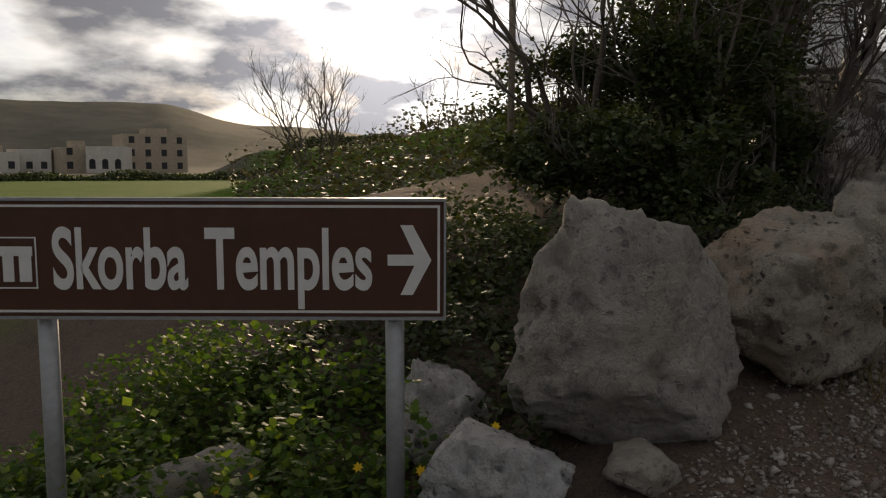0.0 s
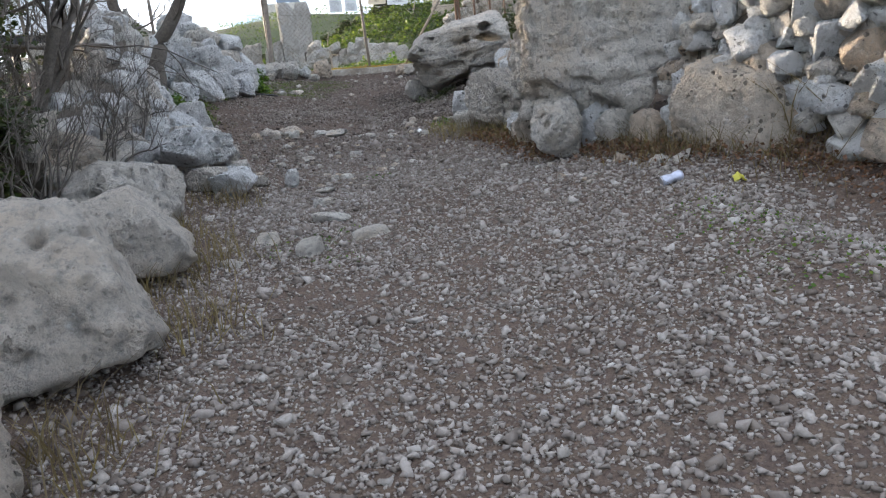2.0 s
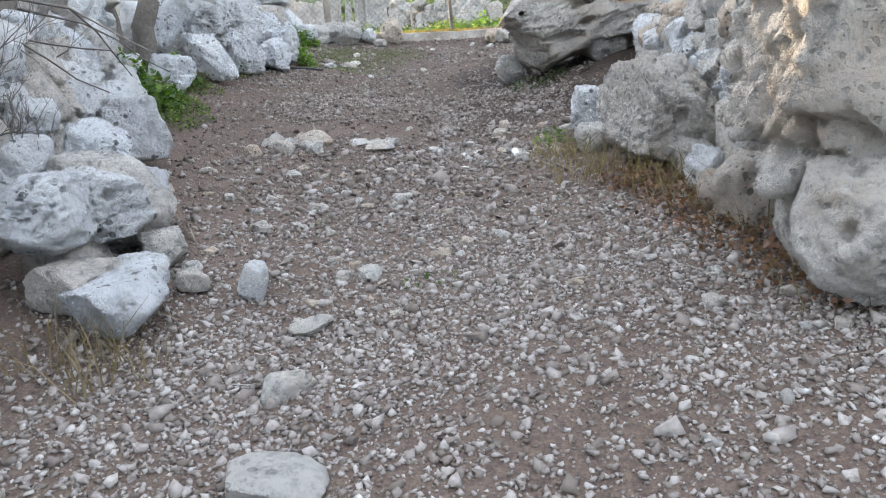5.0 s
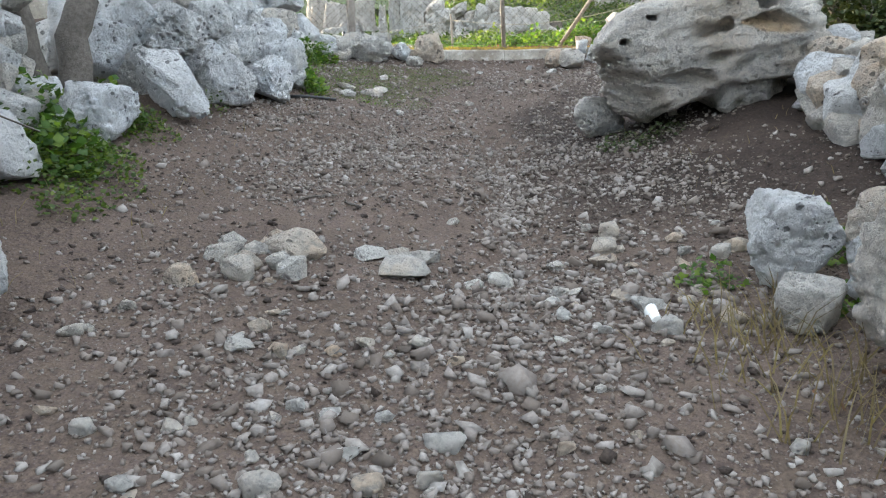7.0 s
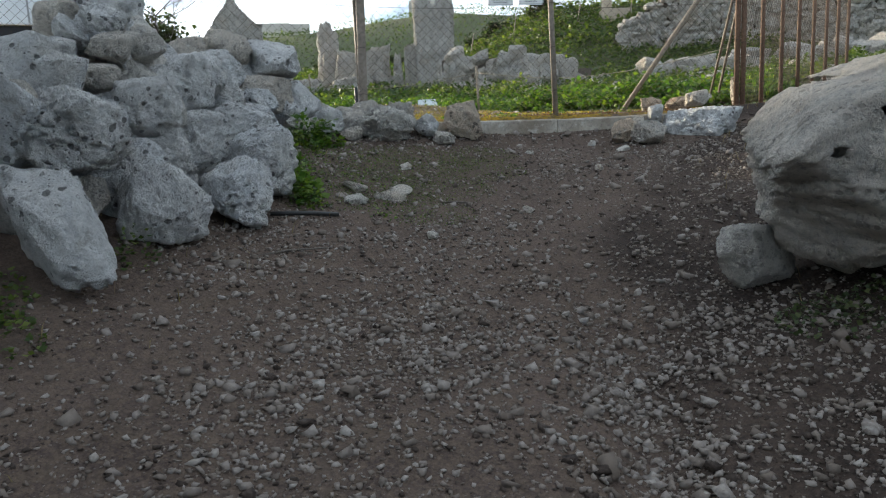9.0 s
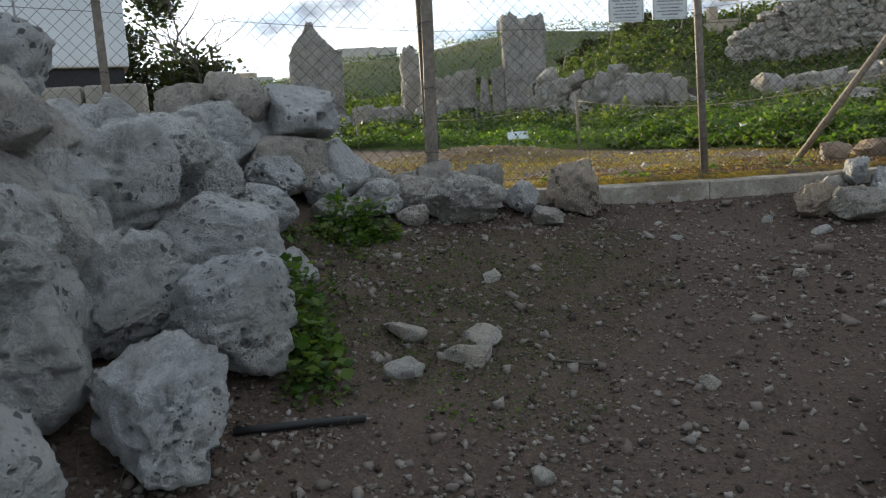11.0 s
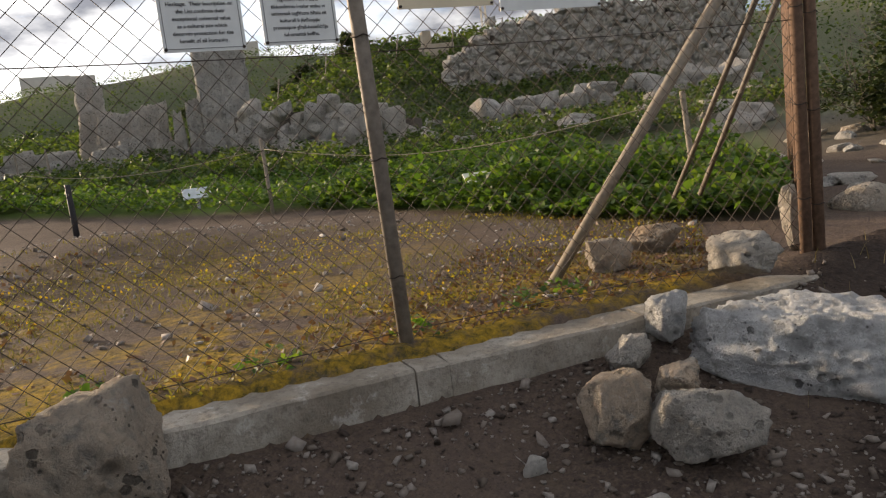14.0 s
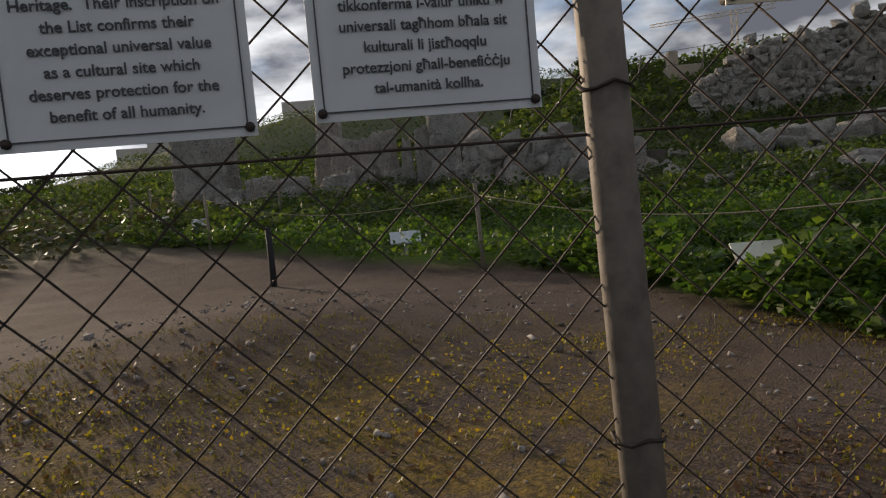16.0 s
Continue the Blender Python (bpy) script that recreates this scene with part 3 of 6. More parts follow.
def loose_stone(x, y, w, h, seed, turn=0.0, label="", group="loose stones on the lane", z=None, name="stone", d=None):
    lib = RUIN_STONES if "field stones" in group else LANE_STONES
    ob = new(name, lib[seed % len(lib)])
    base = gz(x, y) if z is None else z
    ob.matrix_world = pose(x, y, base + h * 0.12, rng.uniform(-14, 14), rng.uniform(-14, 14), turn) @ Matrix.Diagonal((w, d or w * 0.8, h, 1))
    return tagged(ob, label or "rough pale limestone lying on the earth lane", "stone", group)


def stone_pile(label, line, seed, size=0.36, lib=None, batter=0.45, name="dry_stone_wall", flat=0.8, core=0.0):
    """Rough stones heaped along a line of (x, y, height, thickness)."""
    r = np.random.default_rng(seed)
    lib = lib or STONES
    root = empty(name, pose(line[0][0], line[0][1], gz(line[0][0], line[0][1])), label, "stone wall", kind="")
    inv = root.matrix_world.inverted()
    for (x0, y0, h0, t0), (x1, y1, h1, t1) in zip(line, line[1:]):
        L = math.hypot(x1 - x0, y1 - y0)
        nx, ny = -(y1 - y0) / L, (x1 - x0) / L
        layers = max(1, int(max(h0, h1) / (size * 0.62)) + 1)
        for k in range(layers):
            s = r.uniform(0, size)
            while s < L:
                f = s / L
                hh, tt = h0 + (h1 - h0) * f, t0 + (t1 - t0) * f
                hh *= r.uniform(0.85, 1.12)
                zc = (k + 0.45) * size * 0.62
                big = size * r.uniform(0.75, 1.45) * (1.15 - 0.25 * k / layers)
                if zc < hh:
                    half = tt / 2 * (1 - batter * zc / max(hh, 0.1))
                    cols = max(1, int(2 * half / (size * 0.8)))
                    for c in range(cols):
                        off = (-half + 2 * half * (c + 0.5) / cols) if cols > 1 else 0.0
                        if 0 < c < cols - 1 and k < layers - 2:
                            continue
                        off += r.uniform(-0.06, 0.06)
                        x, y = x0 + (x1 - x0) * f + nx * off, y0 + (y1 - y0) * f + ny * off
                        b = big * r.uniform(1.08, 1.42)
                        m = pose(x, y, gz(x, y) + zc + r.uniform(-0.04, 0.04), r.uniform(-18, 18), r.uniform(-18, 18), r.uniform(0, 360)) @ Matrix.Diagonal((b, b * r.uniform(0.75, 1.0), b * r.uniform(0.6, 0.9) * flat / 0.8, 1))
                        under("stone", lib[r.integers(len(lib))], root, m=inv @ m)
                s += big * 0.86
        if core:
            # packed rubble that fills the wall behind its face stones
            n = max(2, int(L / 0.25))
            bm = bmesh.new()
            rows = []
            for i in range(n + 1):
                f = i / n
                x, y = x0 + (x1 - x0) * f, y0 + (y1 - y0) * f
                hh, tt = (h0 + (h1 - h0) * f) * 0.93, (t0 + (t1 - t0) * f) * core
                zz = gz(x, y)
                row = []
                for u, w in ((-0.5, -0.3), (-0.46, 0.5), (-0.3, 1.0), (0.3, 1.0), (0.46, 0.5), (0.5, -0.3)):
                    j = Vector(r.uniform(-0.04, 0.04, 3))
                    row.append(bm.verts.new(Vector((x + nx * u * tt, y + ny * u * tt, zz + w * hh)) + j))
                rows.append(row)
            for p, q in zip(rows, rows[1:]):
                for k in range(5):
                    bm.faces.new((p[k], q[k], q[k + 1], p[k + 1]))
            bm.faces.new(rows[0])
            bm.faces.new(rows[-1][::-1])
            bmesh.ops.recalc_face_normals(bm, faces=bm.faces)
            ob = part("rubble_core", bm, M["core"], root)
            ob.matrix_local = inv
    return root

# boulders that edge the lane on the west side
boulder("big pale limestone boulder with a flat split face", 2.12, 2.92, 1.3, 1.05, 1.2, 11, 20, "rock", 6, 0.08, taper=0.38)
boulder("rounded ochre-stained limestone boulder at the lane edge", 3.45, 3.22, 1.62, 1.1, 0.92, 12, 28, "rock_warm", 5, 0.1, taper=0.2)
boulder("pitted limestone boulder with a smooth white side", 4.9, 3.72, 1.2, 0.95, 0.92, 13, 35, "rock", 5, 0.1, taper=0.25, pock=0.05)
boulder("tan wedge-shaped boulder beside dry weeds", 6.17, 4.45, 1.15, 0.86, 0.62, 14, 30, "rock", 2, 0.08, boxy=0.72, pock=0.03, planes=7, rough=0.035)
boulder("flat-topped limestone boulder on the bank", 7.02, 5.22, 1.0, 0.82, 0.62, 15, 25, "rock", 4, 0.08, planes=7, rough=0.035)
boulder("squared grey limestone block at the lane edge", 8.62, 5.85, 0.78, 0.52, 0.40, 16, 25, "rock_grey", 2, 0.0, z=gz(8.62, 5.85) + 0.2, planes=7, rough=0.03)
boulder("low rough limestone below the road sign", 1.28, 2.55, 0.66, 0.6, 0.52, 17, 0, "rock_grey", 10, 0.12)
boulder("small flat limestone in the gravel edge", 1.86, 2.42, 0.36, 0.3, 0.2, 18, 30, "rock", 3, 0.2, subdiv=4)
boulder("grey limestone half hidden behind the sign post", 1.38, 3.35, 0.6, 0.5, 0.55, 19, 60, "rock_grey", 8, 0.15)
boulder("smooth pale limestone among green weeds", 0.2, 3.7, 0.72, 0.5, 0.42, 20, 10, "rock", 3, 0.12, subdiv=4)
boulder("small pale limestone among green weeds", 0.22, 3.15, 0.34, 0.3, 0.22, 21, 0, "rock", 3, 0.12, subdiv=4)
boulder("pale limestone low in the weeds", 0.55, 2.72, 0.55, 0.42, 0.32, 22, 25, "rock", 3, 0.12, subdiv=4)

# the broken edge of the west wall
for k, (x, y, w, d, h, up, mat) in enumerate([(8.45, 5.72, 0.42, 0.4, 0.26, 0, "rock"), (8.72, 5.62, 0.40, 0.36, 0.24, 0, "rock_grey"), (8.72, 5.98, 0.5, 0.44, 0.24, 0, "rock"), (8.45, 5.4, 0.6, 0.5, 0.28, 0, "rock_grey"),
                                              (8.95, 6.05, 0.62, 0.5, 0.40, 0.16, "rock_grey"), (9.28, 6.3, 0.82, 0.56, 0.58, 0, "rock"), (9.62, 6.62, 0.48, 0.42, 0.36, 0.04, "rock_grey"), (9.72, 7.0, 0.62, 0.5, 0.5, 0.08, "rock_grey"),
                                              (10.36, 7.38, 0.66, 0.56, 0.56, 0.02, "rock_grey"), (9.98, 7.45, 0.62, 0.55, 0.56, 0.3, "rock_grey"), (9.22, 5.72, 0.42, 0.26, 0.2, 0, "rock"), (9.0, 5.3, 0.18, 0.16, 0.12, 0, "rock"), (9.1, 4.98, 0.2, 0.17, 0.2, 0, "rock_grey"), (10.78, 7.5, 0.3, 0.22, 0.12, 0, "rock"),
                                              (9.45, 6.95, 0.5, 0.42, 0.4, 0.5, "rock"), (9.95, 7.75, 0.52, 0.46, 0.42, 0.74, "rock_grey"), (10.55, 7.9, 0.5, 0.46, 0.44, 0.3, "rock_grey"), (11.05, 8.2, 0.46, 0.42, 0.4, 0.04, "rock_grey"), (11.5, 8.5, 0.5, 0.42, 0.46, 0.0, "rock_grey"), (11.2, 8.45, 0.46, 0.4, 0.42, 0.42, "rock")]):
    x, y = (x + 0.07, y - 0.13) if k < 9 else (x, y)
    boulder("fallen limestone block with dark lichen at the wall foot", x, y, w, d, h, 30 + k, 20 + 37 * (k % 3), mat, 4, 0.06, subdiv=5 if k < 11 else 4, z=gz(x, y) + up, group="fallen wall blocks", boxy=0.84 if k % 2 else 0.74, planes=8, pock=(0.04, 0.12, 0.02)[k % 3], rough=0.04)
boulder("long pale limestone with weeds round its foot", 12.55, 8.95, 0.72, 0.5, 0.5, 40, 20, "rock_grey", 4, 0.12)
boulder("white slab of limestone leaning on the wall", 13.62, 9.3, 0.40, 1.0, 0.40, 41, -20, "rock_grey", 2, -0.25, tilt=(38, -14), planes=9, pock=0.02)
for k, (x, y, w, d, h, up, mat) in enumerate([(14.42, 9.45, 0.46, 0.45, 0.5, 0, "rock_grey"), (15.09, 9.51, 0.54, 0.46, 0.48, 0, "rock_grey"), (15.66, 9.91, 0.66, 0.54, 0.54, 0, "rock_grey"),
                                              (16.14, 10.57, 0.8, 0.62, 0.56, 0, "rock_grey"), (14.15, 9.75, 0.72, 0.55, 0.5, 0.42, "rock_grey"), (14.83, 10.02, 0.6, 0.55, 0.64, 0, "rock_grey"),
                                              (13.75, 9.95, 0.55, 0.5, 0.6, 0.35, "rock_grey"), (15.36, 10.2, 0.52, 0.5, 0.55, 0.04, "rock_grey"), (14.75, 9.95, 0.5, 0.45, 0.42, 0.5, "rock_grey"),
                                              (15.23, 10.6, 0.6, 0.55, 0.62, 0.22, "rock_grey"), (16.57, 10.4, 0.24, 0.2, 0.24, 0, "rock_grey"), (16.9, 11.05, 0.52, 0.44, 0.36, 0, "rock_grey"),
                                              (16.6, 11.3, 0.62, 0.5, 0.5, 0.1, "rock_grey"), (17.36, 11.42, 0.42, 0.4, 0.4, 0, "rock_grey"), (17.57, 11.05, 0.38, 0.32, 0.2, 0, "rock"),
                                              (15.75, 10.75, 0.66, 0.55, 0.5, 0.38, "rock_grey"), (16.3, 11.15, 0.6, 0.5, 0.48, 0.32, "rock_grey"), (15.2, 10.95, 0.7, 0.6, 0.6, 0.7, "rock_grey"),
                                              (17.2, 11.75, 0.6, 0.5, 0.5, 0.15, "rock_grey"), (14.9, 10.5, 0.5, 0.45, 0.5, 0.78, "rock_grey")]):
    boulder("heaped grey limestone block, pocked and lichened", x, y, w * 1.08, d * 1.08, h * 1.05, 50 + k, 51 * k, mat, 7, 0.08, subdiv=5, z=gz(x, y) + up, group="heaped wall blocks", boxy=0.95 if k % 3 else 0.8, pock=(0.05, 0.2, 0.11)[k % 3])

# rubble below the fence kerb
for k, (x, y, w, d, h, mat) in enumerate([(18.53, 10.59, 0.78, 0.5, 0.46, "rock"), (18.98, 10.68, 0.46, 0.36, 0.42, "rock"), (18.96, 11.24, 0.38, 0.34, 0.33, "rock"), (18.44, 11.02, 0.52, 0.4, 0.32, "rock"),
                                          (19.12, 10.41, 0.30, 0.26, 0.31, "rock_grey"), (19.44, 10.09, 0.52, 0.40, 0.48, "rock_warm"), (19.08, 10.16, 0.30, 0.2, 0.17, "rock"), (18.11, 10.77, 0.26, 0.2, 0.17, "rock"),
                                          (18.00, 11.04, 0.36, 0.32, 0.32, "rock_grey"), (18.17, 11.48, 0.5, 0.42, 0.32, "rock_grey"), (18.55, 11.62, 0.54, 0.36, 0.34, "rock"), (18.75, 11.41, 0.32, 0.26, 0.24, "rock"), (18.3, 11.85, 0.3, 0.26, 0.24, "rock_grey"), (17.75, 11.35, 0.42, 0.36, 0.34, "rock_grey"), (17.7, 11.0, 0.3, 0.26, 0.22, "rock"), (17.95, 11.7, 0.46, 0.38, 0.36, "rock_grey")]):
    boulder("rough limestone lying against the concrete kerb", x, y, w, d, h, 70 + k, 43 * k if k not in (0, 5) else 140, mat, 7, 0.1, subdiv=5, group="stones against the kerb", boxy=0.9 if k % 3 else 0.8, pock=0.2 if k in (0, 1, 4, 8) else 0.05, rough=0.12 if k < 2 else 0.05)
for k, (x, y, w, d, h, up) in enumerate([(17.62, 11.58, 0.85, 0.6, 0.5, 0.0), (17.95, 11.42, 0.6, 0.5, 0.46, 0.05), (17.42, 11.88, 0.75, 0.6, 0.52, 0.36), (17.74, 11.6, 0.78, 0.56, 0.48, 0.40), (17.2, 12.12, 0.62, 0.5, 0.6, 0.1), (17.1, 11.75, 0.5, 0.45, 0.42, 0.3)]):
    boulder("large grey limestone block piled before the fence", x, y, w, d, h, 110 + k, 40 * k - 30, "rock_grey" if k % 2 else "rock", 4, 0.06, subdiv=5, z=gz(x, y) + up, group="blocks piled before the fence", boxy=0.82, planes=8, pock=0.04, rough=0.04)
for k, (x, y, w, d, h, up, mat) in enumerate([(21.1, 7.62, 1.05, 0.64, 0.58, -0.24, "rock_grey"), (20.44, 8.45, 0.32, 0.3, 0.32, 0, "rock_warm"), (20.36, 8.1, 0.4, 0.34, 0.31, 0, "rock"),
                                              (20.95, 8.42, 0.24, 0.2, 0.2, 0.0, "rock"), (20.8, 8.2, 0.3, 0.2, 0.18, 0.02, "rock_warm"), (21.85, 7.85, 0.46, 0.3, 0.22, 0.1, "rock"),
                                              (21.2, 8.25, 0.25, 0.2, 0.25, 0.05, "rock_grey"), (22.9, 8.35, 0.4, 0.3, 0.22, 0, "rock_warm"), (22.35, 8.6, 0.3, 0.26, 0.22, 0, "rock_warm")]):
    boulder("honeycombed limestone heaped at the fence corner", x, y, w, d, h, 90 + k, 29 * k + 60, mat, 14, 0.08, subdiv=6 if k == 0 else 5, rough=0.05, pock=0.10 if k == 0 else 0.06, z=gz(x, y) + up, group="stones at the fence corner")

boulder("pale upright stone behind the rusty corner post", 22.56, 7.5, 0.14, 0.12, 0.44, 104, 20, "rock_warm", 2, 0.05, subdiv=4, pock=0.02)

# ---- the east side ----
boulder("tall standing limestone boulder with ochre weathering", 10.5, 1.72, 2.5, 1.3, 1.9, 131, -58, "rock", 3, 0.1, z=1.42, rough=0.075, subdiv=6, pock=0.035, planes=10)
boulder("rounded limestone with clustered dark pits", 11.82, 3.46, 0.98, 0.9, 0.82, 132, 20, "rock", 12, 0.06, rough=0.06, subdiv=6, pock=0.05)
boulder("upright limestone at the wall foot", 9.5, 2.25, 0.6, 0.5, 0.62, 133, 10, "rock", 4, 0.0)
boulder("broad flat-faced pinkish limestone slab set in the wall", 8.82, 0.66, 1.05, 0.5, 0.82, 134, 62, "rock_warm", 2, 0.17, planes=9, rough=0.03)
boulder("white limestone block leaning on the bank", 12.86, 4.28, 0.55, 0.42, 0.5, 135, 40, "rock_grey", 5, 0.1)
boulder("pale limestone fallen at the bank foot", 11.5, 3.2, 0.34, 0.3, 0.28, 136, 30, "rock", 3, 0.1, subdiv=4)
boulder("small limestone wedged under a larger block", 12.35, 4.12, 0.3, 0.26, 0.26, 137, 80, "rock", 3, 0.1, subdiv=4)
boulder("narrow upright limestone beside the pitted boulder", 11.0, 2.75, 0.5, 0.4, 0.7, 138, 15, "rock", 4, 0.1, subdiv=4)
boulder("rounded limestone on the rubble bank", 13.2, 3.75, 0.5, 0.45, 0.42, 139, 70, "rock", 4, 0.1, subdiv=4)


def perforated_rock():
    """The great overhanging rock: a wedge with a sloping top, an undercut foot and holes near its top."""
    W, D, H = 1.98, 1.45, 1.48
    me = rock_mesh("holed_rock", 151, 6, M["rock"], 4, 0.045, 10, soft=60.0, boxy=0.72, pock=0.05, skew=0.10)
    top = ((-0.5, 0.60), (-0.42, 0.71), (-0.30, 0.81), (0.0, 0.91), (0.35, 1.0), (0.5, 1.0))
    low = ((-0.5, 0.17), (-0.38, 0.12), (-0.22, 0.03), (-0.05, 0.13), (0.2, 0.22), (0.5, 0.28))
    for v in me.vertices:
        c = v.co
        x = max(-0.5, min(0.5, c.x))
        zt, zb = float(np.interp(x, *zip(*top))), float(np.interp(x, *zip(*low)))
        f = c.z + 0.5
        ledge = noise.noise(Vector((c.x * 2.2, c.y * 2.2, f * 13))) * 0.05 * (1.05 - f) + 0.035 * noise.noise(Vector((c.x * 5, c.y * 5, f * 6)))
        tuck = 1 - 0.22 * max(0.0, 0.42 - f) / 0.42 + ledge
        v.co = Vector((c.x * W * (1 + ledge), c.y * D * tuck, (zb + f * (zt - zb)) * H))
    ob = new("holed_rock", me)
    tagged(ob, "great weathered limestone rock with an undercut foot and deep holes", "boulder")
    ob.matrix_world = pose(16.2, 5.42, 1.80, 0, 0, -66)
    bpy.context.view_layer.update()
    # the hole that runs right through, and blind hollows
    for k, (p, size, tilt, turn) in enumerate([((0.05, -0.05, 1.0), (0.5, 2.9, 0.30), 10, 40), ((0.46, -0.6, 1.12), (0.36, 0.7, 0.24), 0, 10), ((0.1, -0.62, 0.9), (0.16, 0.5, 0.14), 0, 0),
                                               ((-0.52, -0.62, 0.98), (0.12, 0.3, 0.08), 0, 10), ((0.4, -0.68, 0.55), (0.32, 0.5, 0.22), 0, 20), ((-0.2, -0.66, 0.46), (0.7, 0.5, 0.2), 0, 0), ((0.3, -0.62, 0.38), (0.9, 0.5, 0.16), 0, 8), ((-0.75, -0.55, 0.78), (0.1, 0.4, 0.07), 0, 10), ((0.75, -0.6, 1.32), (0.3, 0.5, 0.12), 0, 0)]):
        cut = new("cutter", rock_mesh("cutter", 600 + k, 4, M["rock"], 9, 0.12, 0))
        cut.matrix_world = ob.matrix_world @ pose(*p, tilt, 0, turn) @ Matrix.Diagonal((*size, 1))
        mod = ob.modifiers.new("hollow", "BOOLEAN")
        mod.operation, mod.solver, mod.object = "DIFFERENCE", "EXACT", cut
        bpy.context.view_layer.update()
        me = bpy.data.meshes.new_from_object(ob.evaluated_get(bpy.context.evaluated_depsgraph_get()))
        ob.modifiers.clear()
        bpy.data.objects.remove(cut)
        if len(me.polygons) > 1000:
            ob.data = me
    ob.data.materials.clear()
    ob.data.materials.append(M["rock"])
    for f in ob.data.polygons:
        f.use_smooth, f.material_index = True, 0
    return ob


perforated_rock()
boulder("dark undercut foot that carries the great rock", 16.5, 5.05, 1.0, 1.2, 0.8, 153, -66, "rock", 6, 0.3, subdiv=5)
boulder("rough limestone propping the great rock", 16.1, 6.28, 0.5, 0.42, 0.42, 152, 0, "rock", 6, 0.1, subdiv=5, boxy=0.8)

stone_pile("rough dry limestone rubble wall beside the lane", [(7.9, -1.6, 1.7, 0.7), (8.75, -0.1, 1.6, 0.7), (9.35, 0.8, 1.15, 0.6), (9.6, 1.15, 0.7, 0.5)], 5, 0.205, batter=0.2, core=0.55)
stone_pile("tumbled limestone wall behind the boulders", [(10.9, 2.4, 0.9, 0.5), (12.4, 2.9, 0.9, 0.6), (14.2, 3.5, 0.7, 0.6), (15.6, 4.3, 0.4, 0.5), (16.9, 4.2, 0.4, 0.6)], 6, 0.24)
stone_pile("collapsed limestone wall on the bank", [(6.9, 6.1, 0.6, 0.8), (8.2, 6.6, 0.85, 0.9), (9.35, 7.15, 1.2, 0.9), (10.2, 8.1, 1.45, 0.9), (11.3, 9.1, 1.2, 0.9), (12.5, 9.95, 0.7, 0.8)], 8, 0.27, GREY_STONES, core=0.5)
stone_pile("heap of grey limestone blocks from a fallen wall", [(13.35, 10.2, 0.6, 0.7), (13.95, 10.25, 0.95, 0.9), (14.8, 10.45, 1.1, 1.0), (15.5, 10.9, 0.7, 0.9), (16.3, 11.6, 0.5, 0.8), (17.6, 12.1, 0.4, 0.6)], 9, 0.36, GREY_STONES, 0.4)

for k, (x, y, w, h, up) in enumerate([(10.0, 2.42, 0.45, 0.4, 0), (9.92, 2.02, 0.5, 0.5, 0), (10.55, 2.72, 0.45, 0.42, 0), (9.72, 1.72, 0.4, 0.36, 0), (10.1, 1.95, 0.4, 0.4, 0.35), (9.3, 1.35, 0.36, 0.36, 0),
                                      (9.5, 1.5, 0.34, 0.3, 0.3), (11.2, 3.05, 0.36, 0.3, 0), (10.85, 2.95, 0.3, 0.26, 0), (11.3, 2.9, 0.4, 0.4, 0.2), (12.6, 3.75, 0.45, 0.4, 0.0), (12.4, 3.5, 0.4, 0.4, 0.25)]):
    boulder("rough limestone packed at the foot of the wall", x, y, w, w * 0.8, h, 160 + k, 47 * k, ("rock", "rock_grey", "rock_warm")[k % 3], 5, 0.1, subdiv=4, z=gz(x, y) + up, group="packing stones")
for k in range(44):
    f = rng.random()
    x, y = 8.5 + 3.0 * f + rng.normal() * 0.18, 0.9 + 2.5 * f + rng.normal() * 0.2
    x, y = x - 0.3 * (k % 3), y + 0.12 * (k % 3)
    w = rng.uniform(0.06, 0.17)
    loose_stone(x, y, w, w * rng.uniform(0.35, 0.7), int(rng.integers(15)), rng.uniform(0, 360), "small pale limestone fallen from the wall", "fallen wall stones")

# stones that lie in the lane
for k, (x, y, w, h) in enumerate([(7.04, 3.55, 0.36, 0.2), (7.55, 3.38, 0.4, 0.1), (7.2, 4.1, 0.3, 0.1), (7.9, 3.9, 0.34, 0.1), (8.4, 4.3, 0.3, 0.1), (8.9, 4.5, 0.26, 0.09), (6.6, 4.0, 0.2, 0.08),
                                  (16.63, 9.67, 0.24, 0.09), (16.27, 9.35, 0.26, 0.1), (16.68, 9.28, 0.27, 0.13), (17.68, 9.8, 0.15, 0.1), (16.9, 9.35, 0.22, 0.06), (20.2, 8.75, 0.12, 0.1), (20.0, 8.3, 0.16, 0.09), (17.2, 8.25, 0.14, 0.09), (16.0, 8.5, 0.1, 0.07),
                                  (18.9, 8.2, 0.12, 0.08), (19.4, 9.2, 0.1, 0.06)]):
    loose_stone(x, y, w, h, k * 3 + 1, 40 * k)
for k in range(120):
    x, y = (10.9 + rng.normal() * 0.55, 6.0 + rng.normal() * 0.45) if k < 45 else (12.6 + rng.normal() * 0.6, 4.9 + rng.normal() * 0.35)
    if k >= 85:
        x, y = 10.0 + rng.normal() * 0.6, 4.6 + rng.normal() * 0.5
    w = 0.05 + min(0.13, rng.gamma(1.3, 0.032))
    loose_stone(x, y, w, w * rng.uniform(0.4, 0.7), int(rng.integers(15)), rng.uniform(0, 360))


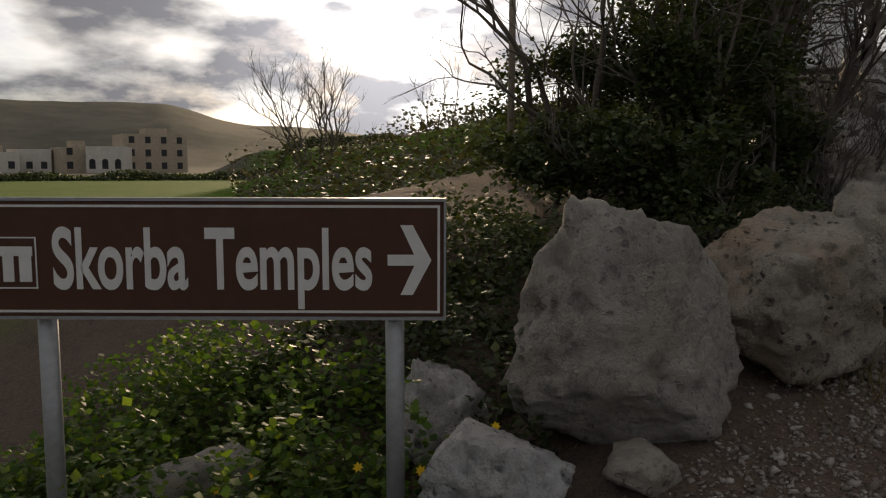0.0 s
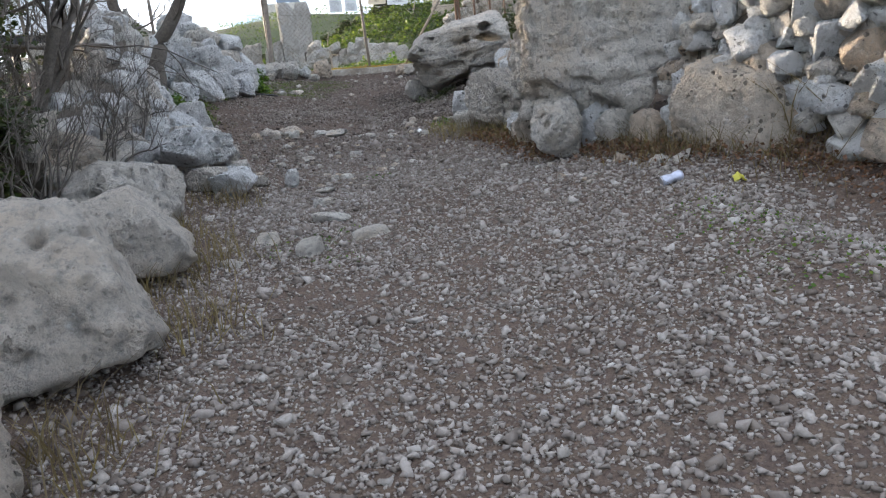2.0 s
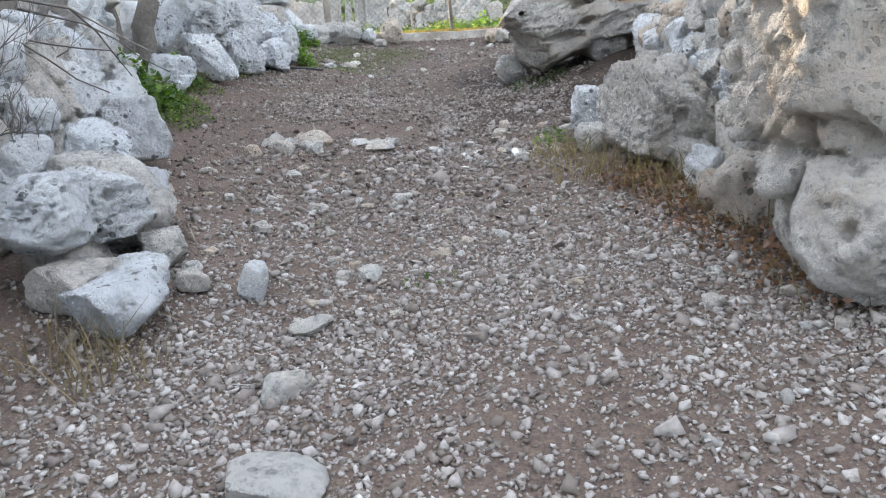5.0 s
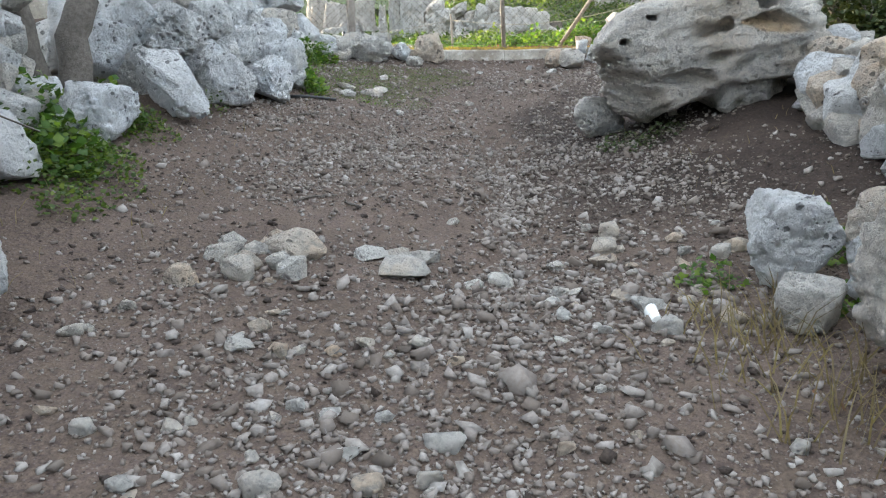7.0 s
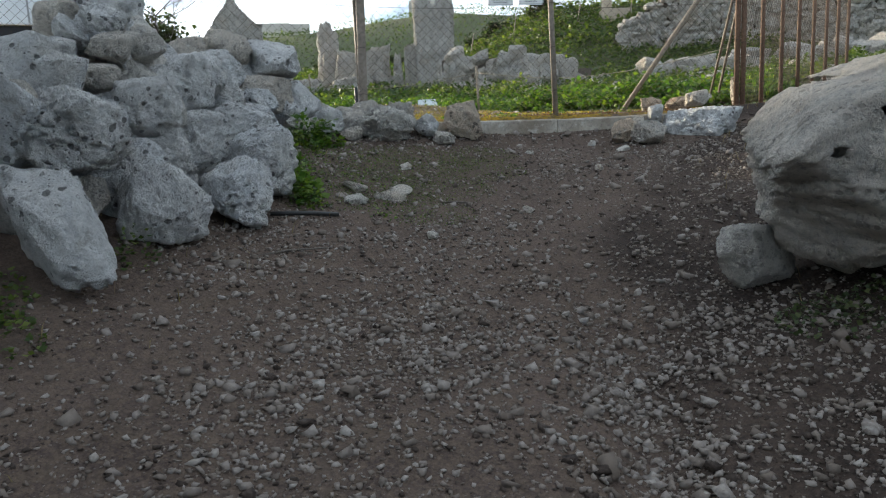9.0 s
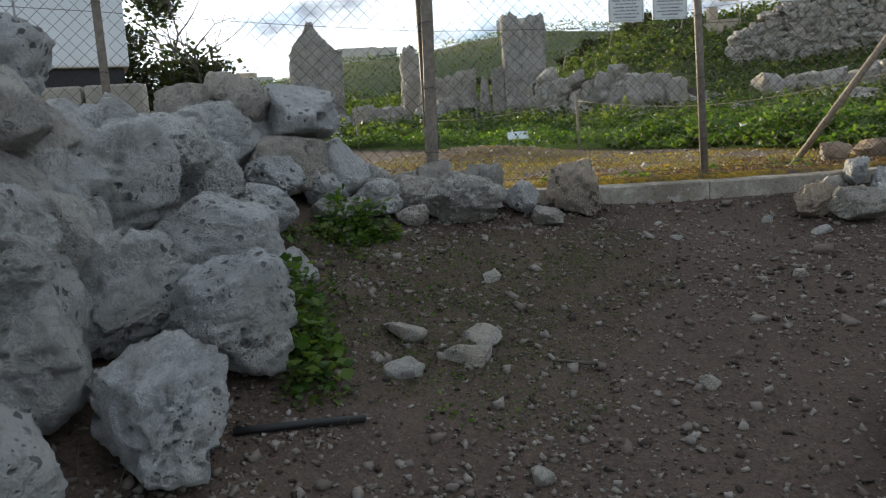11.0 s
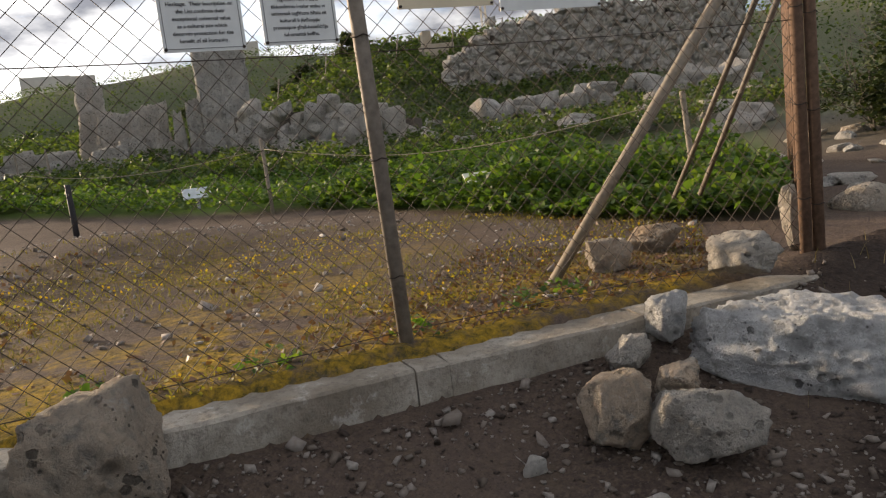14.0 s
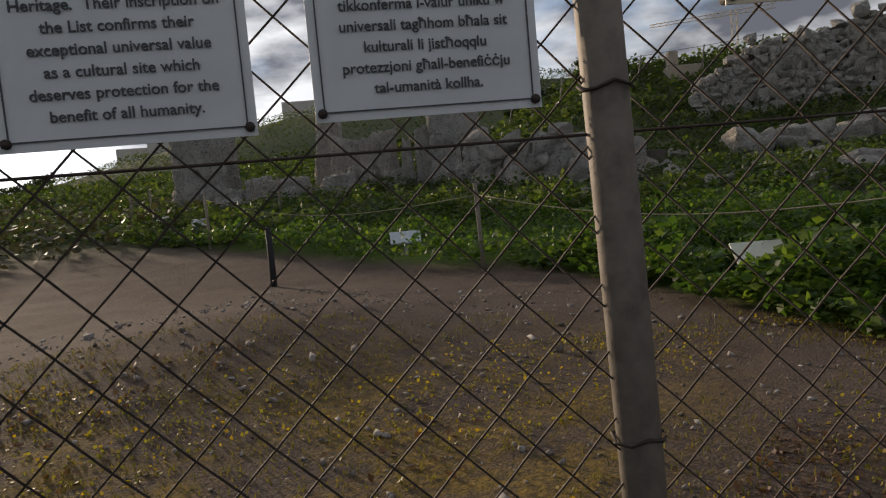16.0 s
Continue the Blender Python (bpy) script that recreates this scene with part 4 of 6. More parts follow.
for k, (x, y, w, h) in enumerate([(11.83, 6.93, 0.3, 0.1), (11.66, 6.75, 0.2, 0.14), (12.08, 6.75, 0.34, 0.14), (12.23, 6.12, 0.34, 0.13), (12.42, 6.12, 0.22, 0.11), (12.97, 5.25, 0.24, 0.09), (13.26, 5.31, 0.18, 0.14), (11.8, 6.5, 0.2, 0.15), (11.4, 6.9, 0.16, 0.12), (11.92, 7.06, 0.16, 0.09), (11.94, 6.88, 0.13, 0.08), (12.23, 6.91, 0.18, 0.1), (12.13, 6.7, 0.12, 0.08), (11.87, 6.68, 0.16, 0.1), (11.75, 6.79, 0.15, 0.1), (12.31, 6.39, 0.2, 0.08), (12.43, 6.27, 0.14, 0.08), (12.04, 6.94, 0.1, 0.07), (13.33, 5.34, 0.12, 0.1), (13.1, 5.22, 0.2, 0.08)]):
    loose_stone(x, y, w * 1.1, h * 1.2, 2 * k + 1, 33 * k, "pale limestone half sunk in the worn lane", "half-sunk lane stones")


# ---- gravel: stones that nobody could count ----
def gravel(name, label, xy, size, seed, flat=(0.45, 0.8), mat="gravel"):
    r = np.random.default_rng(seed)
    bm = bmesh.new()
    bmesh.ops.create_cube(bm, size=0.8)
    bmesh.ops.triangulate(bm, faces=bm.faces)
    base = np.array([v.co[:] for v in bm.verts])
    faces = np.array([[v.index for v in f.verts] for f in bm.faces])
    bm.free()
    n = len(xy)
    v = base[None] * (1 + r.uniform(-0.42, 0.3, (n, len(base), 1))) + r.uniform(-0.25, 0.25, (n, len(base), 3))
    s = size[:, None] * np.stack([r.uniform(0.8, 1.35, n), r.uniform(0.6, 1.0, n), r.uniform(*flat, n)], 1)
    v = v * s[:, None, :]
    tx, ty, tz = r.normal(0, 0.3, n), r.normal(0, 0.3, n), r.uniform(0, 6.283, n)
    v = np.stack([v[..., 0] + ty[:, None] * v[..., 2], v[..., 1] + tx[:, None] * v[..., 2], v[..., 2] - ty[:, None] * v[..., 0] - tx[:, None] * v[..., 1]], -1)
    c, q = np.cos(tz)[:, None], np.sin(tz)[:, None]
    v = np.stack([v[..., 0] * c - v[..., 1] * q, v[..., 0] * q + v[..., 1] * c, v[..., 2]], -1)
    z = ground_z(xy[:, 0], xy[:, 1]) + s[:, 2] * 0.22
    v = v + np.concatenate([xy, z[:, None]], 1)[:, None, :]
    f = (faces[None] + (np.arange(n) * len(base))[:, None, None]).reshape(-1, 3)
    me = fast_mesh(name, v.reshape(-1, 3), f, M[mat])
    return tagged(new(name, me), label, "gravel", kind="stuff")


def lane_points(n, seed, a0, a1, half, clump=1.0):
    """Scattered points along the lane, in patches."""
    r = np.random.default_rng(seed)
    a = r.uniform(a0, a1, n * 2) + r.normal(0, 0.5, n * 2)
    mid = np.interp(a, [0, 4, 8, 12, 16, 20, 23], [-1.9, -1.35, -1.55, -1.0, -1.1, -1.7, -2.4])
    wid = np.interp(a, [0, 4, 8, 12, 16, 20, 23], [2.8, 2.2, 2.2, 1.85, 2.1, 2.4, 2.0]) * half
    b = mid + r.uniform(-1, 1, n * 2) * wid + r.normal(0, 0.22, n * 2)
    x, y = 0.866 * a - 0.5 * b, 0.5 * a + 0.866 * b
    keep = (vnoise(x * 1.3, y * 1.3) * clump + r.uniform(-0.5, 0.5, n * 2) > -0.1) & (fence_side(x, y) < -0.3)
    return np.stack([x, y], 1)[keep][:n]


pts = lane_points(98000, 21, -1.5, 11.3, 1.0, 0.8)
gravel("gravel", "loose grey crushed limestone gravel on the lane", pts, rng.gamma(1.3, 0.0066, len(pts)) + 0.0078, 22)
r_ = np.random.default_rng(31)
a_, b_ = r_.uniform(3.0, 8.2, 9000), r_.uniform(-5.2, -3.0, 9000)
pts = np.stack([0.866 * a_ - 0.5 * b_, 0.5 * a_ + 0.866 * b_], 1)
gravel("gravel", "loose grey crushed limestone gravel below the rubble wall", pts, r_.gamma(1.4, 0.0075, 9000) + 0.008, 32)
pts = lane_points(20000, 23, 8.6, 17.0, 1.0, 1.1)
gravel("gravel", "scattered limestone chippings on trodden brown earth", pts, rng.gamma(1.1, 0.0085, len(pts)) + 0.007, 24, mat="gravel_soiled")
pts = lane_points(17000, 25, 15.5, 24.0, 1.0, 1.0)
gravel("gravel", "sparse pale chippings on dark trodden earth", pts, rng.gamma(1.0, 0.0095, len(pts)) + 0.007, 26, mat="gravel_soiled")
r_ = np.random.default_rng(27)
gx = np.clip(13.9 + r_.normal(0, 1.0, 1300), 11.7, 16.4)
pts = np.stack([gx, np.interp(gx, [q[0] for q in RUT], [q[1] for q in RUT]) - 0.2 + r_.normal(0, 0.14, 1300)], 1)
gravel("gravel", "washed limestone rubble in a rut beside the bank", pts, r_.gamma(1.6, 0.0088, 1300) + 0.009, 28, mat="gravel_soiled")
pts = np.stack([r_.uniform(20.4, 27, 1500), r_.uniform(8, 17, 1500)], 1)
pts = pts[fence_side(pts[:, 0], pts[:, 1]) > 0.15]
gravel("gravel", "small chippings on the mossy enclosure ground", pts, r_.gamma(2.2, 0.007, len(pts)) + 0.01, 29)


r_ = np.random.default_rng(33)
n_ = 1700
w_ = r_.integers(0, 3, n_)
pts = np.stack([np.array([10.9, 12.3, 11.6])[w_] + r_.normal(0, 0.55, n_), np.array([5.9, 5.0, 5.2])[w_] + r_.normal(0, 0.42, n_)], 1)
gravel("gravel", "coarse limestone rubble worn out of the lane", pts, r_.gamma(1.7, 0.0105, n_) + 0.011, 34, mat="gravel_soiled")
a_, b_ = r_.uniform(9, 15.5, 1900), r_.uniform(-4.5, -2.7, 1900)
pts = np.stack([0.866 * a_ - 0.5 * b_, 0.5 * a_ + 0.866 * b_], 1)
gravel("gravel", "scattered chippings on the earth bank", pts, r_.gamma(1.2, 0.009, 1900) + 0.008, 35, mat="gravel_soiled")


pts = lane_points(11000, 36, 11.8, 24.0, 1.15, 0.7)
gravel("earth_clods", "crumbled dark earth on the trodden lane", pts, rng.gamma(1.3, 0.0065, len(pts)) + 0.005, 37, (0.4, 0.7), "clod")


# ---- plants ----
def leaf_cloud(name, centres, size, material, seed, up=0.35, long=1.0):
    """Many small folded leaves, one island each."""
    r = np.random.default_rng(seed)
    n = len(centres)
    d = r.normal(size=(n, 3))
    d[:, 2] = np.abs(d[:, 2]) * up
    d /= np.linalg.norm(d, axis=1, keepdims=True)
    nn = r.normal(size=(n, 3)) * 0.6 + np.array([0, 0, 1.0])
    side = np.cross(d, nn)
    side /= np.linalg.norm(side, axis=1, keepdims=True)
    nn = np.cross(side, d)
    s = (size * r.uniform(0.6, 1.35, n))[:, None]
    base, tip = centres, centres + d * s * long
    mid = centres + d * s * long * 0.5 - nn * s * 0.1
    v = np.stack([base, mid + side * s * 0.42, tip, mid - side * s * 0.42], 1).reshape(-1, 3)
    k = np.arange(n)[:, None] * 4
    f = np.concatenate([k + np.array([[0, 1, 2]]), k + np.array([[0, 2, 3]])])
    return fast_mesh(name, v, f, material)


def blades(name, xy, height, material, seed, width=0.006, z=None):
    r = np.random.default_rng(seed)
    n = len(xy)
    z = ground_z(xy[:, 0], xy[:, 1]) if z is None else z
    b = np.concatenate([xy, z[:, None]], 1)
    h = height * r.uniform(0.45, 1.25, n)
    ang = r.uniform(0, 6.283, n)
    w = np.stack([np.cos(ang), np.sin(ang), 0 * ang], 1) * width
    lean = np.stack([r.normal(0, 0.35, n), r.normal(0, 0.35, n), np.ones(n)], 1)
    m = b + lean * (h * 0.55)[:, None]
    t = b + (lean * np.array([1.7, 1.7, 0.95])) * h[:, None]
    v = np.stack([b - w, b + w, m + w * 0.7, m - w * 0.7, t], 1).reshape(-1, 3)
    k = np.arange(n)[:, None] * 5
    f = np.concatenate([k + np.array([[0, 1, 2]]), k + np.array([[0, 2, 3]]), k + np.array([[3, 2, 4]])])
    return fast_mesh(name, v, f, material)


def blob_points(n, cx, cy, cz, rx, ry, rz, seed, hollow=0.35, lumps=9):
    """Points in a ragged crown made of many lumps, denser towards the outside."""
    r = np.random.default_rng(seed)
    lc = r.normal(size=(lumps, 3))
    lc /= np.linalg.norm(lc, axis=1, keepdims=True)
    lc *= r.uniform(0.35, 0.8, (lumps, 1))
    lr = r.uniform(0.25, 0.5, lumps)
    which = r.integers(0, lumps, n)
    d = r.normal(size=(n, 3))
    d /= np.linalg.norm(d, axis=1, keepdims=True)
    p = lc[which] + d * (lr[which] * (hollow + (1 - hollow) * r.random(n)) * r.uniform(0.7, 1.25, n))[:, None]
    p = p * np.array([rx, ry, rz]) + np.array([cx, cy, cz])
    return p


def branches(bm, p, d, length, radius, depth, r, spread=0.6, sides=5, up=0.15, kids=3):
    """A limb and, recursively, the limbs that fork from it."""
    pts, q, e = [Vector(p)], Vector(p), Vector(d).normalized()
    steps = 4 if depth > 1 else 3
    for k in range(steps):
        e = (e + Vector(r.normal(0, 0.16, 3)) + Vector((0, 0, up * 0.25))).normalized()
        q = q + e * (length / steps)
        pts.append(q.copy())
    tube(bm, pts, radius, radius * 0.55, sides if depth > 1 else 3, False)
    if depth == 0:
        return [q]
    tips = []
    for k in range(kids):
        at = pts[-1] if k == 0 else pts[r.integers(1, len(pts))]
        turn = Vector(r.normal(0, 1, 3)).normalized()
        nd = (e + turn * spread + Vector((0, 0, up))).normalized()
        tips += branches(bm, at, nd, length * r.uniform(0.6, 0.85), radius * 0.55, depth - 1, r, spread, sides, up, kids)
    return tips


def bare_tree(label, x, y, h, seed, stems=4, depth=4, radius=0.03, spread=0.55, z=None, name="bare_tree", kids=3, lean=(0, 0)):
    r = np.random.default_rng(seed)
    z = gz(x, y) if z is None else z
    root = empty(name, pose(x, y, z), label, "tree")
    bm, tw = bmesh.new(), bmesh.new()
    for k in range(stems):
        ang = k * 6.283 / stems + r.uniform(-0.4, 0.4)
        d = Vector((math.cos(ang) * 0.45 + lean[0], math.sin(ang) * 0.45 + lean[1], 1)).normalized()
        p0 = Vector((math.cos(ang) * radius * 2, math.sin(ang) * radius * 2, -0.1))
        q = p0 + d * h * 0.34
        tube(bm, [p0, p0 + d * h * 0.17 + Vector(r.normal(0, 0.02 * h, 3)), q], radius * 1.3, radius, 6, False)
        branches(tw, q, d, h * 0.28, radius, depth - 1, r, spread, 4, 0.2, kids)
        branches(tw, p0 + d * h * 0.2, (d + Vector(r.normal(0, 0.5, 3))).normalized(), h * 0.24, radius * 0.7, depth - 2, r, spread, 4, 0.2, kids)
    part("trunk", bm, M["bark"], root)
    part("bare_crown", tw, M["twig"], root)
    return root


def leafy_shrub(label, x, y, rx, ry, rz, seed, leaves, size, mat, name="shrub", z=None, lumps=12, stem=0.03, category="shrub"):
    r = np.random.default_rng(seed)
    z = gz(x, y) if z is None else z
    root = empty(name, pose(x, y, z), label, category)
    bm = bmesh.new()
    for k in range(5):
        branches(bm, (r.normal(0, 0.1), r.normal(0, 0.1), -0.1), (r.normal(0, 0.35), r.normal(0, 0.35), 1), rz * 0.8, stem, 3, r, 0.7, 4, 0.1)
    part("stem", bm, M["twig"], root)
    c = blob_points(leaves, 0, 0, rz * 0.95, rx, ry, rz, seed + 1, 0.3, lumps)
    c = c[c[:, 2] > -0.2]
    under("crown", leaf_cloud("crown", c, size, M[mat], seed + 2), root)
    return root


def weeds(label, spots, seed, size=0.05, mat="leaf", n=260, name="weeds", h=0.16, group=""):
    """Low leafy plants: spots are (x, y, radius)."""
    r = np.random.default_rng(seed)
    cs = []
    for x, y, rad in spots:
        m = int(n * (rad / 0.25) ** 2)
        d = np.sqrt(r.random(m)) * rad
        a = r.uniform(0, 6.283, m)
        px, py = x + d * np.cos(a), y + d * np.sin(a)
        pz = ground_z(px, py) + r.random(m) * h * (1.1 - (d / rad) ** 2) * (0.6 + 0.8 * (vnoise(px * 5, py * 5) + 0.5))
        cs.append(np.stack([px, py, pz], 1))
    me = leaf_cloud(name, np.concatenate(cs), size, M[mat], seed)
    return tagged(new(name, me), label, "weeds", group, "stuff")

# ---- the road sign at the start of the lane ----
def text_mesh(name, text, size, material, parent, m, label="", align="LEFT", bold=0.0):
    cu = bpy.data.curves.new(name, "FONT")
    cu.body, cu.size, cu.align_x, cu.extrude, cu.offset = text, size, align, 0.0008, bold
    tmp = bpy.data.objects.new(name, cu)
    scene.collection.objects.link(tmp)
    bpy.context.view_layer.update()
    me = bpy.data.meshes.new_from_object(tmp.evaluated_get(bpy.context.evaluated_depsgraph_get()))
    bpy.data.objects.remove(tmp)
    me.materials.clear()
    me.materials.append(M[material])
    ob = new(name, me)
    ob.parent = parent
    ob.matrix_local = m
    return tagged(ob, label)


def road_sign():
    # local x along the sign, y away from the reader, z up
    root = empty("road_sign", pose(0.256, 2.871, 0, 0, 0, -22.6), "brown road sign with white lettering and arrow on two steel posts", "road sign")
    W2, z0, z1 = 0.87, 0.958, 1.382
    bm = bmesh.new()
    box(bm, -W2, W2, 0.0, 0.025, z0, z1, 0.004)
    part("panel", bm, M["brown_sign"], root)
    bm = bmesh.new()
    for x0, x1, a, b in ((-W2 - 0.008, W2 + 0.008, z1, z1 + 0.012), (-W2 - 0.008, W2 + 0.008, z0 - 0.012, z0), (-W2 - 0.008, -W2, z0, z1), (W2, W2 + 0.008, z0, z1)):
        box(bm, x0, x1, -0.006, 0.034, a, b)
    part("rim", bm, M["galv"], root, "grey aluminium rim")
    bm = bmesh.new()
    e, t = 0.014, 0.009
    for x0, x1, a, b in ((-W2 + e, W2 - e, z1 - e - t, z1 - e), (-W2 + e, W2 - e, z0 + e, z0 + e + t), (-W2 + e, -W2 + e + t, z0 + e + t, z1 - e - t), (W2 - e - t, W2 - e, z0 + e + t, z1 - e - t)):
        box(bm, x0, x1, -0.004, -0.001, a, b)
    part("border", bm, M["letter"], root, "white painted border line")
    flat = lambda x, z: pose(x, -0.003, z, 90, 0, 0)
    text_mesh("lettering", "Skorba", 0.28, "letter", root, flat(-0.56, 1.065) @ Matrix.Diagonal((0.628, 1.12, 1, 1)), "white bold place name", bold=0.006)
    text_mesh("lettering", "Temples", 0.28, "letter", root, flat(0.0, 1.065) @ Matrix.Diagonal((0.636, 1.12, 1, 1)), "white bold place name", bold=0.006)
    bm = bmesh.new()
    box(bm, 0.665, 0.80, -0.004, -0.001, 1.148, 1.188)
    for s in (1, -1):
        vs = [bm.verts.new((x, y, z)) for y in (-0.006, -0.002) for x, z in [(0.772, 1.168), (0.825, 1.168), (0.757, 1.168 + s * 0.128), (0.712, 1.168 + s * 0.128)]]
        for f in ((0, 1, 2, 3), (4, 5, 6, 7), (0, 1, 5, 4), (1, 2, 6, 5), (2, 3, 7, 6), (3, 0, 4, 7)):
            bm.faces.new([vs[i] for i in f])
    bmesh.ops.recalc_face_normals(bm, faces=bm.faces)
    part("arrow", bm, M["letter"], root, "white right-pointing arrow")
    bm = bmesh.new()
    for x0, x1, a, b in ((-0.83, -0.615, 1.245, 1.25), (-0.83, -0.615, 1.06, 1.065), (-0.83, -0.825, 1.065, 1.245), (-0.62, -0.615, 1.065, 1.245)):
        box(bm, x0, x1, -0.004, -0.001, a, b)
    part("pictogram_frame", bm, M["letter"], root, "thin white frame")
    bm = bmesh.new()
    for x0, x1, a, b in ((-0.80, -0.76, 1.085, 1.18), (-0.74, -0.70, 1.085, 1.18), (-0.68, -0.635, 1.085, 1.18), (-0.81, -0.63, 1.18, 1.215)):
        box(bm, x0, x1, -0.0045, -0.001, a, b, 0.001)
    part("pictogram", bm, M["letter"], root, "white temple pictogram")
    for x in (-0.622, 0.686):
        bm = bmesh.new()
        wx = Matrix.LocRotScale((0.256, 2.871, 0), Euler((0, 0, radians(-22.6))), None) @ Vector((x, 0.06, 0))
        zb = gz(wx.x, wx.y) - 0.2
        tube(bm, [(x, 0.065, zb), (x, 0.065, z1 - 0.01)], 0.036, sides=12)
        p = part("post", bm, M["galv"], root, "grey galvanised steel post")
        for z in (1.05, 1.29):
            bm = bmesh.new()
            box(bm, x - 0.05, x + 0.05, 0.026, 0.045, z - 0.015, z + 0.015, 0.002)
            part("bracket", bm, M["galv"], p)


road_sign()


# ---- fence ----
def zigzag_mesh(length, height, pitch=0.111, r=0.0028):
    """Chain-link: upright zigzag wires that hook into one another. x along, z up."""
    cols, rows = int(length / (pitch / 2)), int(height / (pitch / 2))
    V, F = [], []
    base = 0
    ang = np.arange(3) * 2 * math.pi / 3
    ring = np.stack([np.cos(ang), np.sin(ang)], 1) * r
    for c in range(cols):
        x0 = c * pitch / 2
        z = np.arange(rows + 1) * pitch / 2
        side = ((np.arange(rows + 1) + c) % 2)
        x = x0 + side * pitch / 2
        y = (side - 0.5) * 0.004 * (1 if c % 2 else -1)
        bow = 0.012 * np.sin(x * 2.1 + z * 1.3)
        pts = np.stack([x, y + bow, z], 1)
        v = np.repeat(pts[:, None, :], 3, 1)
        v[:, :, 0] += ring[None, :, 0]
        v[:, :, 1] += ring[None, :, 1]
        V.append(v.reshape(-1, 3))
        k = base + np.arange(rows)[:, None] * 3
        for s in range(3):
            F.append(np.concatenate([k + s, k + (s + 1) % 3, k + 3 + (s + 1) % 3, k + 3 + s], 1))
        base += (rows + 1) * 3
    return fast_mesh("chain_link", np.concatenate(V), np.concatenate(F), M["wire"])


FENCE_H = 2.35


def fence_run(name, label, p, q, z0, z1, h=FENCE_H, strands=(0.08, 1.38, 2.3)):
    L = math.hypot(q[0] - p[0], q[1] - p[1])
    ang = math.degrees(math.atan2(q[1] - p[1], q[0] - p[0]))
    root = empty(name, pose(p[0], p[1], z0, 0, 0, ang), label, "fence", "fence panels")
    shear = Matrix.Identity(4)
    shear[2][0] = (z1 - z0) / L
    under("mesh", zigzag_mesh(L, h - 0.05), root, "rusted diamond wire mesh", m=shear)
    for k, z in enumerate(strands):
        bm = bmesh.new()
        tube(bm, [(L * i / 8, 0.006, z + (z1 - z0) * i / 8 - 0.012 * math.sin(math.pi * i / 8)) for i in range(9)], 0.0024, sides=4)
        part("line_wire", bm, M["wire"], root)
    return root


def fence_post(x, y, z, h, mat="steel", label="", size=0.034, lean=(0, 0), name="fence_post", angle=True):
    root = empty(name, pose(x, y, z, lean[0], lean[1], -45), label, "post", "fence posts")
    bm = bmesh.new()
    if angle:
        # rolled angle section
        box(bm, -size, size, -0.004, 0.004, -0.3, h, 0.001)
        box(bm, -size, -size + 0.008, 0.004, size * 2, -0.3, h, 0.001)
    else:
        tube(bm, [(0, 0, -0.3), (0, 0, h * 0.5), (0, 0, h)], size, sides=12)
    part("shaft", bm, M[mat], root)
    for k in range(4):
        bm = bmesh.new()
        z1 = 0.35 + 0.55 * k
        tube(bm, [(math.cos(a) * (size + 0.006), math.sin(a) * (size + 0.006), z1 + 0.006 * math.sin(3 * a)) for a in np.linspace(0, 6.0, 10)], 0.003, sides=4)
        part("tie_wire", bm, M["wire"], root)
    return root


FZ = [3.35, 3.05, 2.78, 2.74, 2.76]
for k, ((p, q), (a, b)) in enumerate(zip(zip(FENCE, FENCE[1:]), zip(FZ, FZ[1:]))):
    fence_run("chain_link_fence", "sagging rusty chain-link fence panel between steel posts", p, q, a, b)
fence_post(*FENCE[0], FZ[0], 2.45, label="dark steel angle post of the fence")
fence_post(*FENCE[1], FZ[1], 2.45, label="dark steel angle post of the fence")
fence_post(*FENCE[2], FZ[2], 2.45, label="dark steel angle post of the fence", size=0.05, lean=(0, 1.5))
fence_post(18.99, 11.26, FZ[2], 2.45, label="second steel post tied beside the fence post", size=0.03)
fence_post(*FENCE[3], FZ[3], 2.45, label="weathered grey fence post set behind the kerb", size=0.036, angle=False, lean=(0, -1.6))
fence_post(*FENCE[4], FZ[4], 2.5, "rust", "rusty round corner post of the fence", 0.036, angle=False)
fence_post(22.405, 7.375, 2.72, 2.5, "rust", "rusty corner post tied to its neighbour", 0.034, angle=False)
SIDE = [(22.42 + 1.15 * k, 7.43 - 0.129 * k) for k in range(8)]
for k, (x, y) in enumerate(SIDE[1:], 1):
    fence_post(x, y, gz(x, y), 2.3, "rust", "rusty round post of the side fence", 0.032, angle=False)
fence_run("chain_link_fence", "chain-link side fence receding between rusty posts", SIDE[0], SIDE[3], 2.78, gz(*SIDE[3]), 2.2)
fence_run("chain_link_fence", "chain-link side fence receding between rusty posts", SIDE[3], SIDE[7], gz(*SIDE[3]), gz(*SIDE[7]), 2.2)


for (p, q, lab) in (((21.93, 8.98, 2.66), (22.33, 7.5, 4.85), "slanting galvanised steel brace of the corner post"), ((24.7, 8.3, 2.75), (22.6, 7.45, 4.7), "thin steel brace of the side fence"), ((24.1, 8.0, 3.0), (22.6, 7.42, 4.5), "thin steel stay beside the brace")):
    bm = bmesh.new()
    tube(bm, [p, [(a + b) / 2 for a, b in zip(p, q)], q], 0.034 if "slanting" in lab else 0.02, sides=10)
    me = bpy.data.meshes.new("fence_brace")
    bm.to_mesh(me)
    bm.free()
    me.materials.append(M["wood" if "slanting" in lab else "steel"])
    tagged(new("fence_brace", me), lab, "brace", "fence braces")


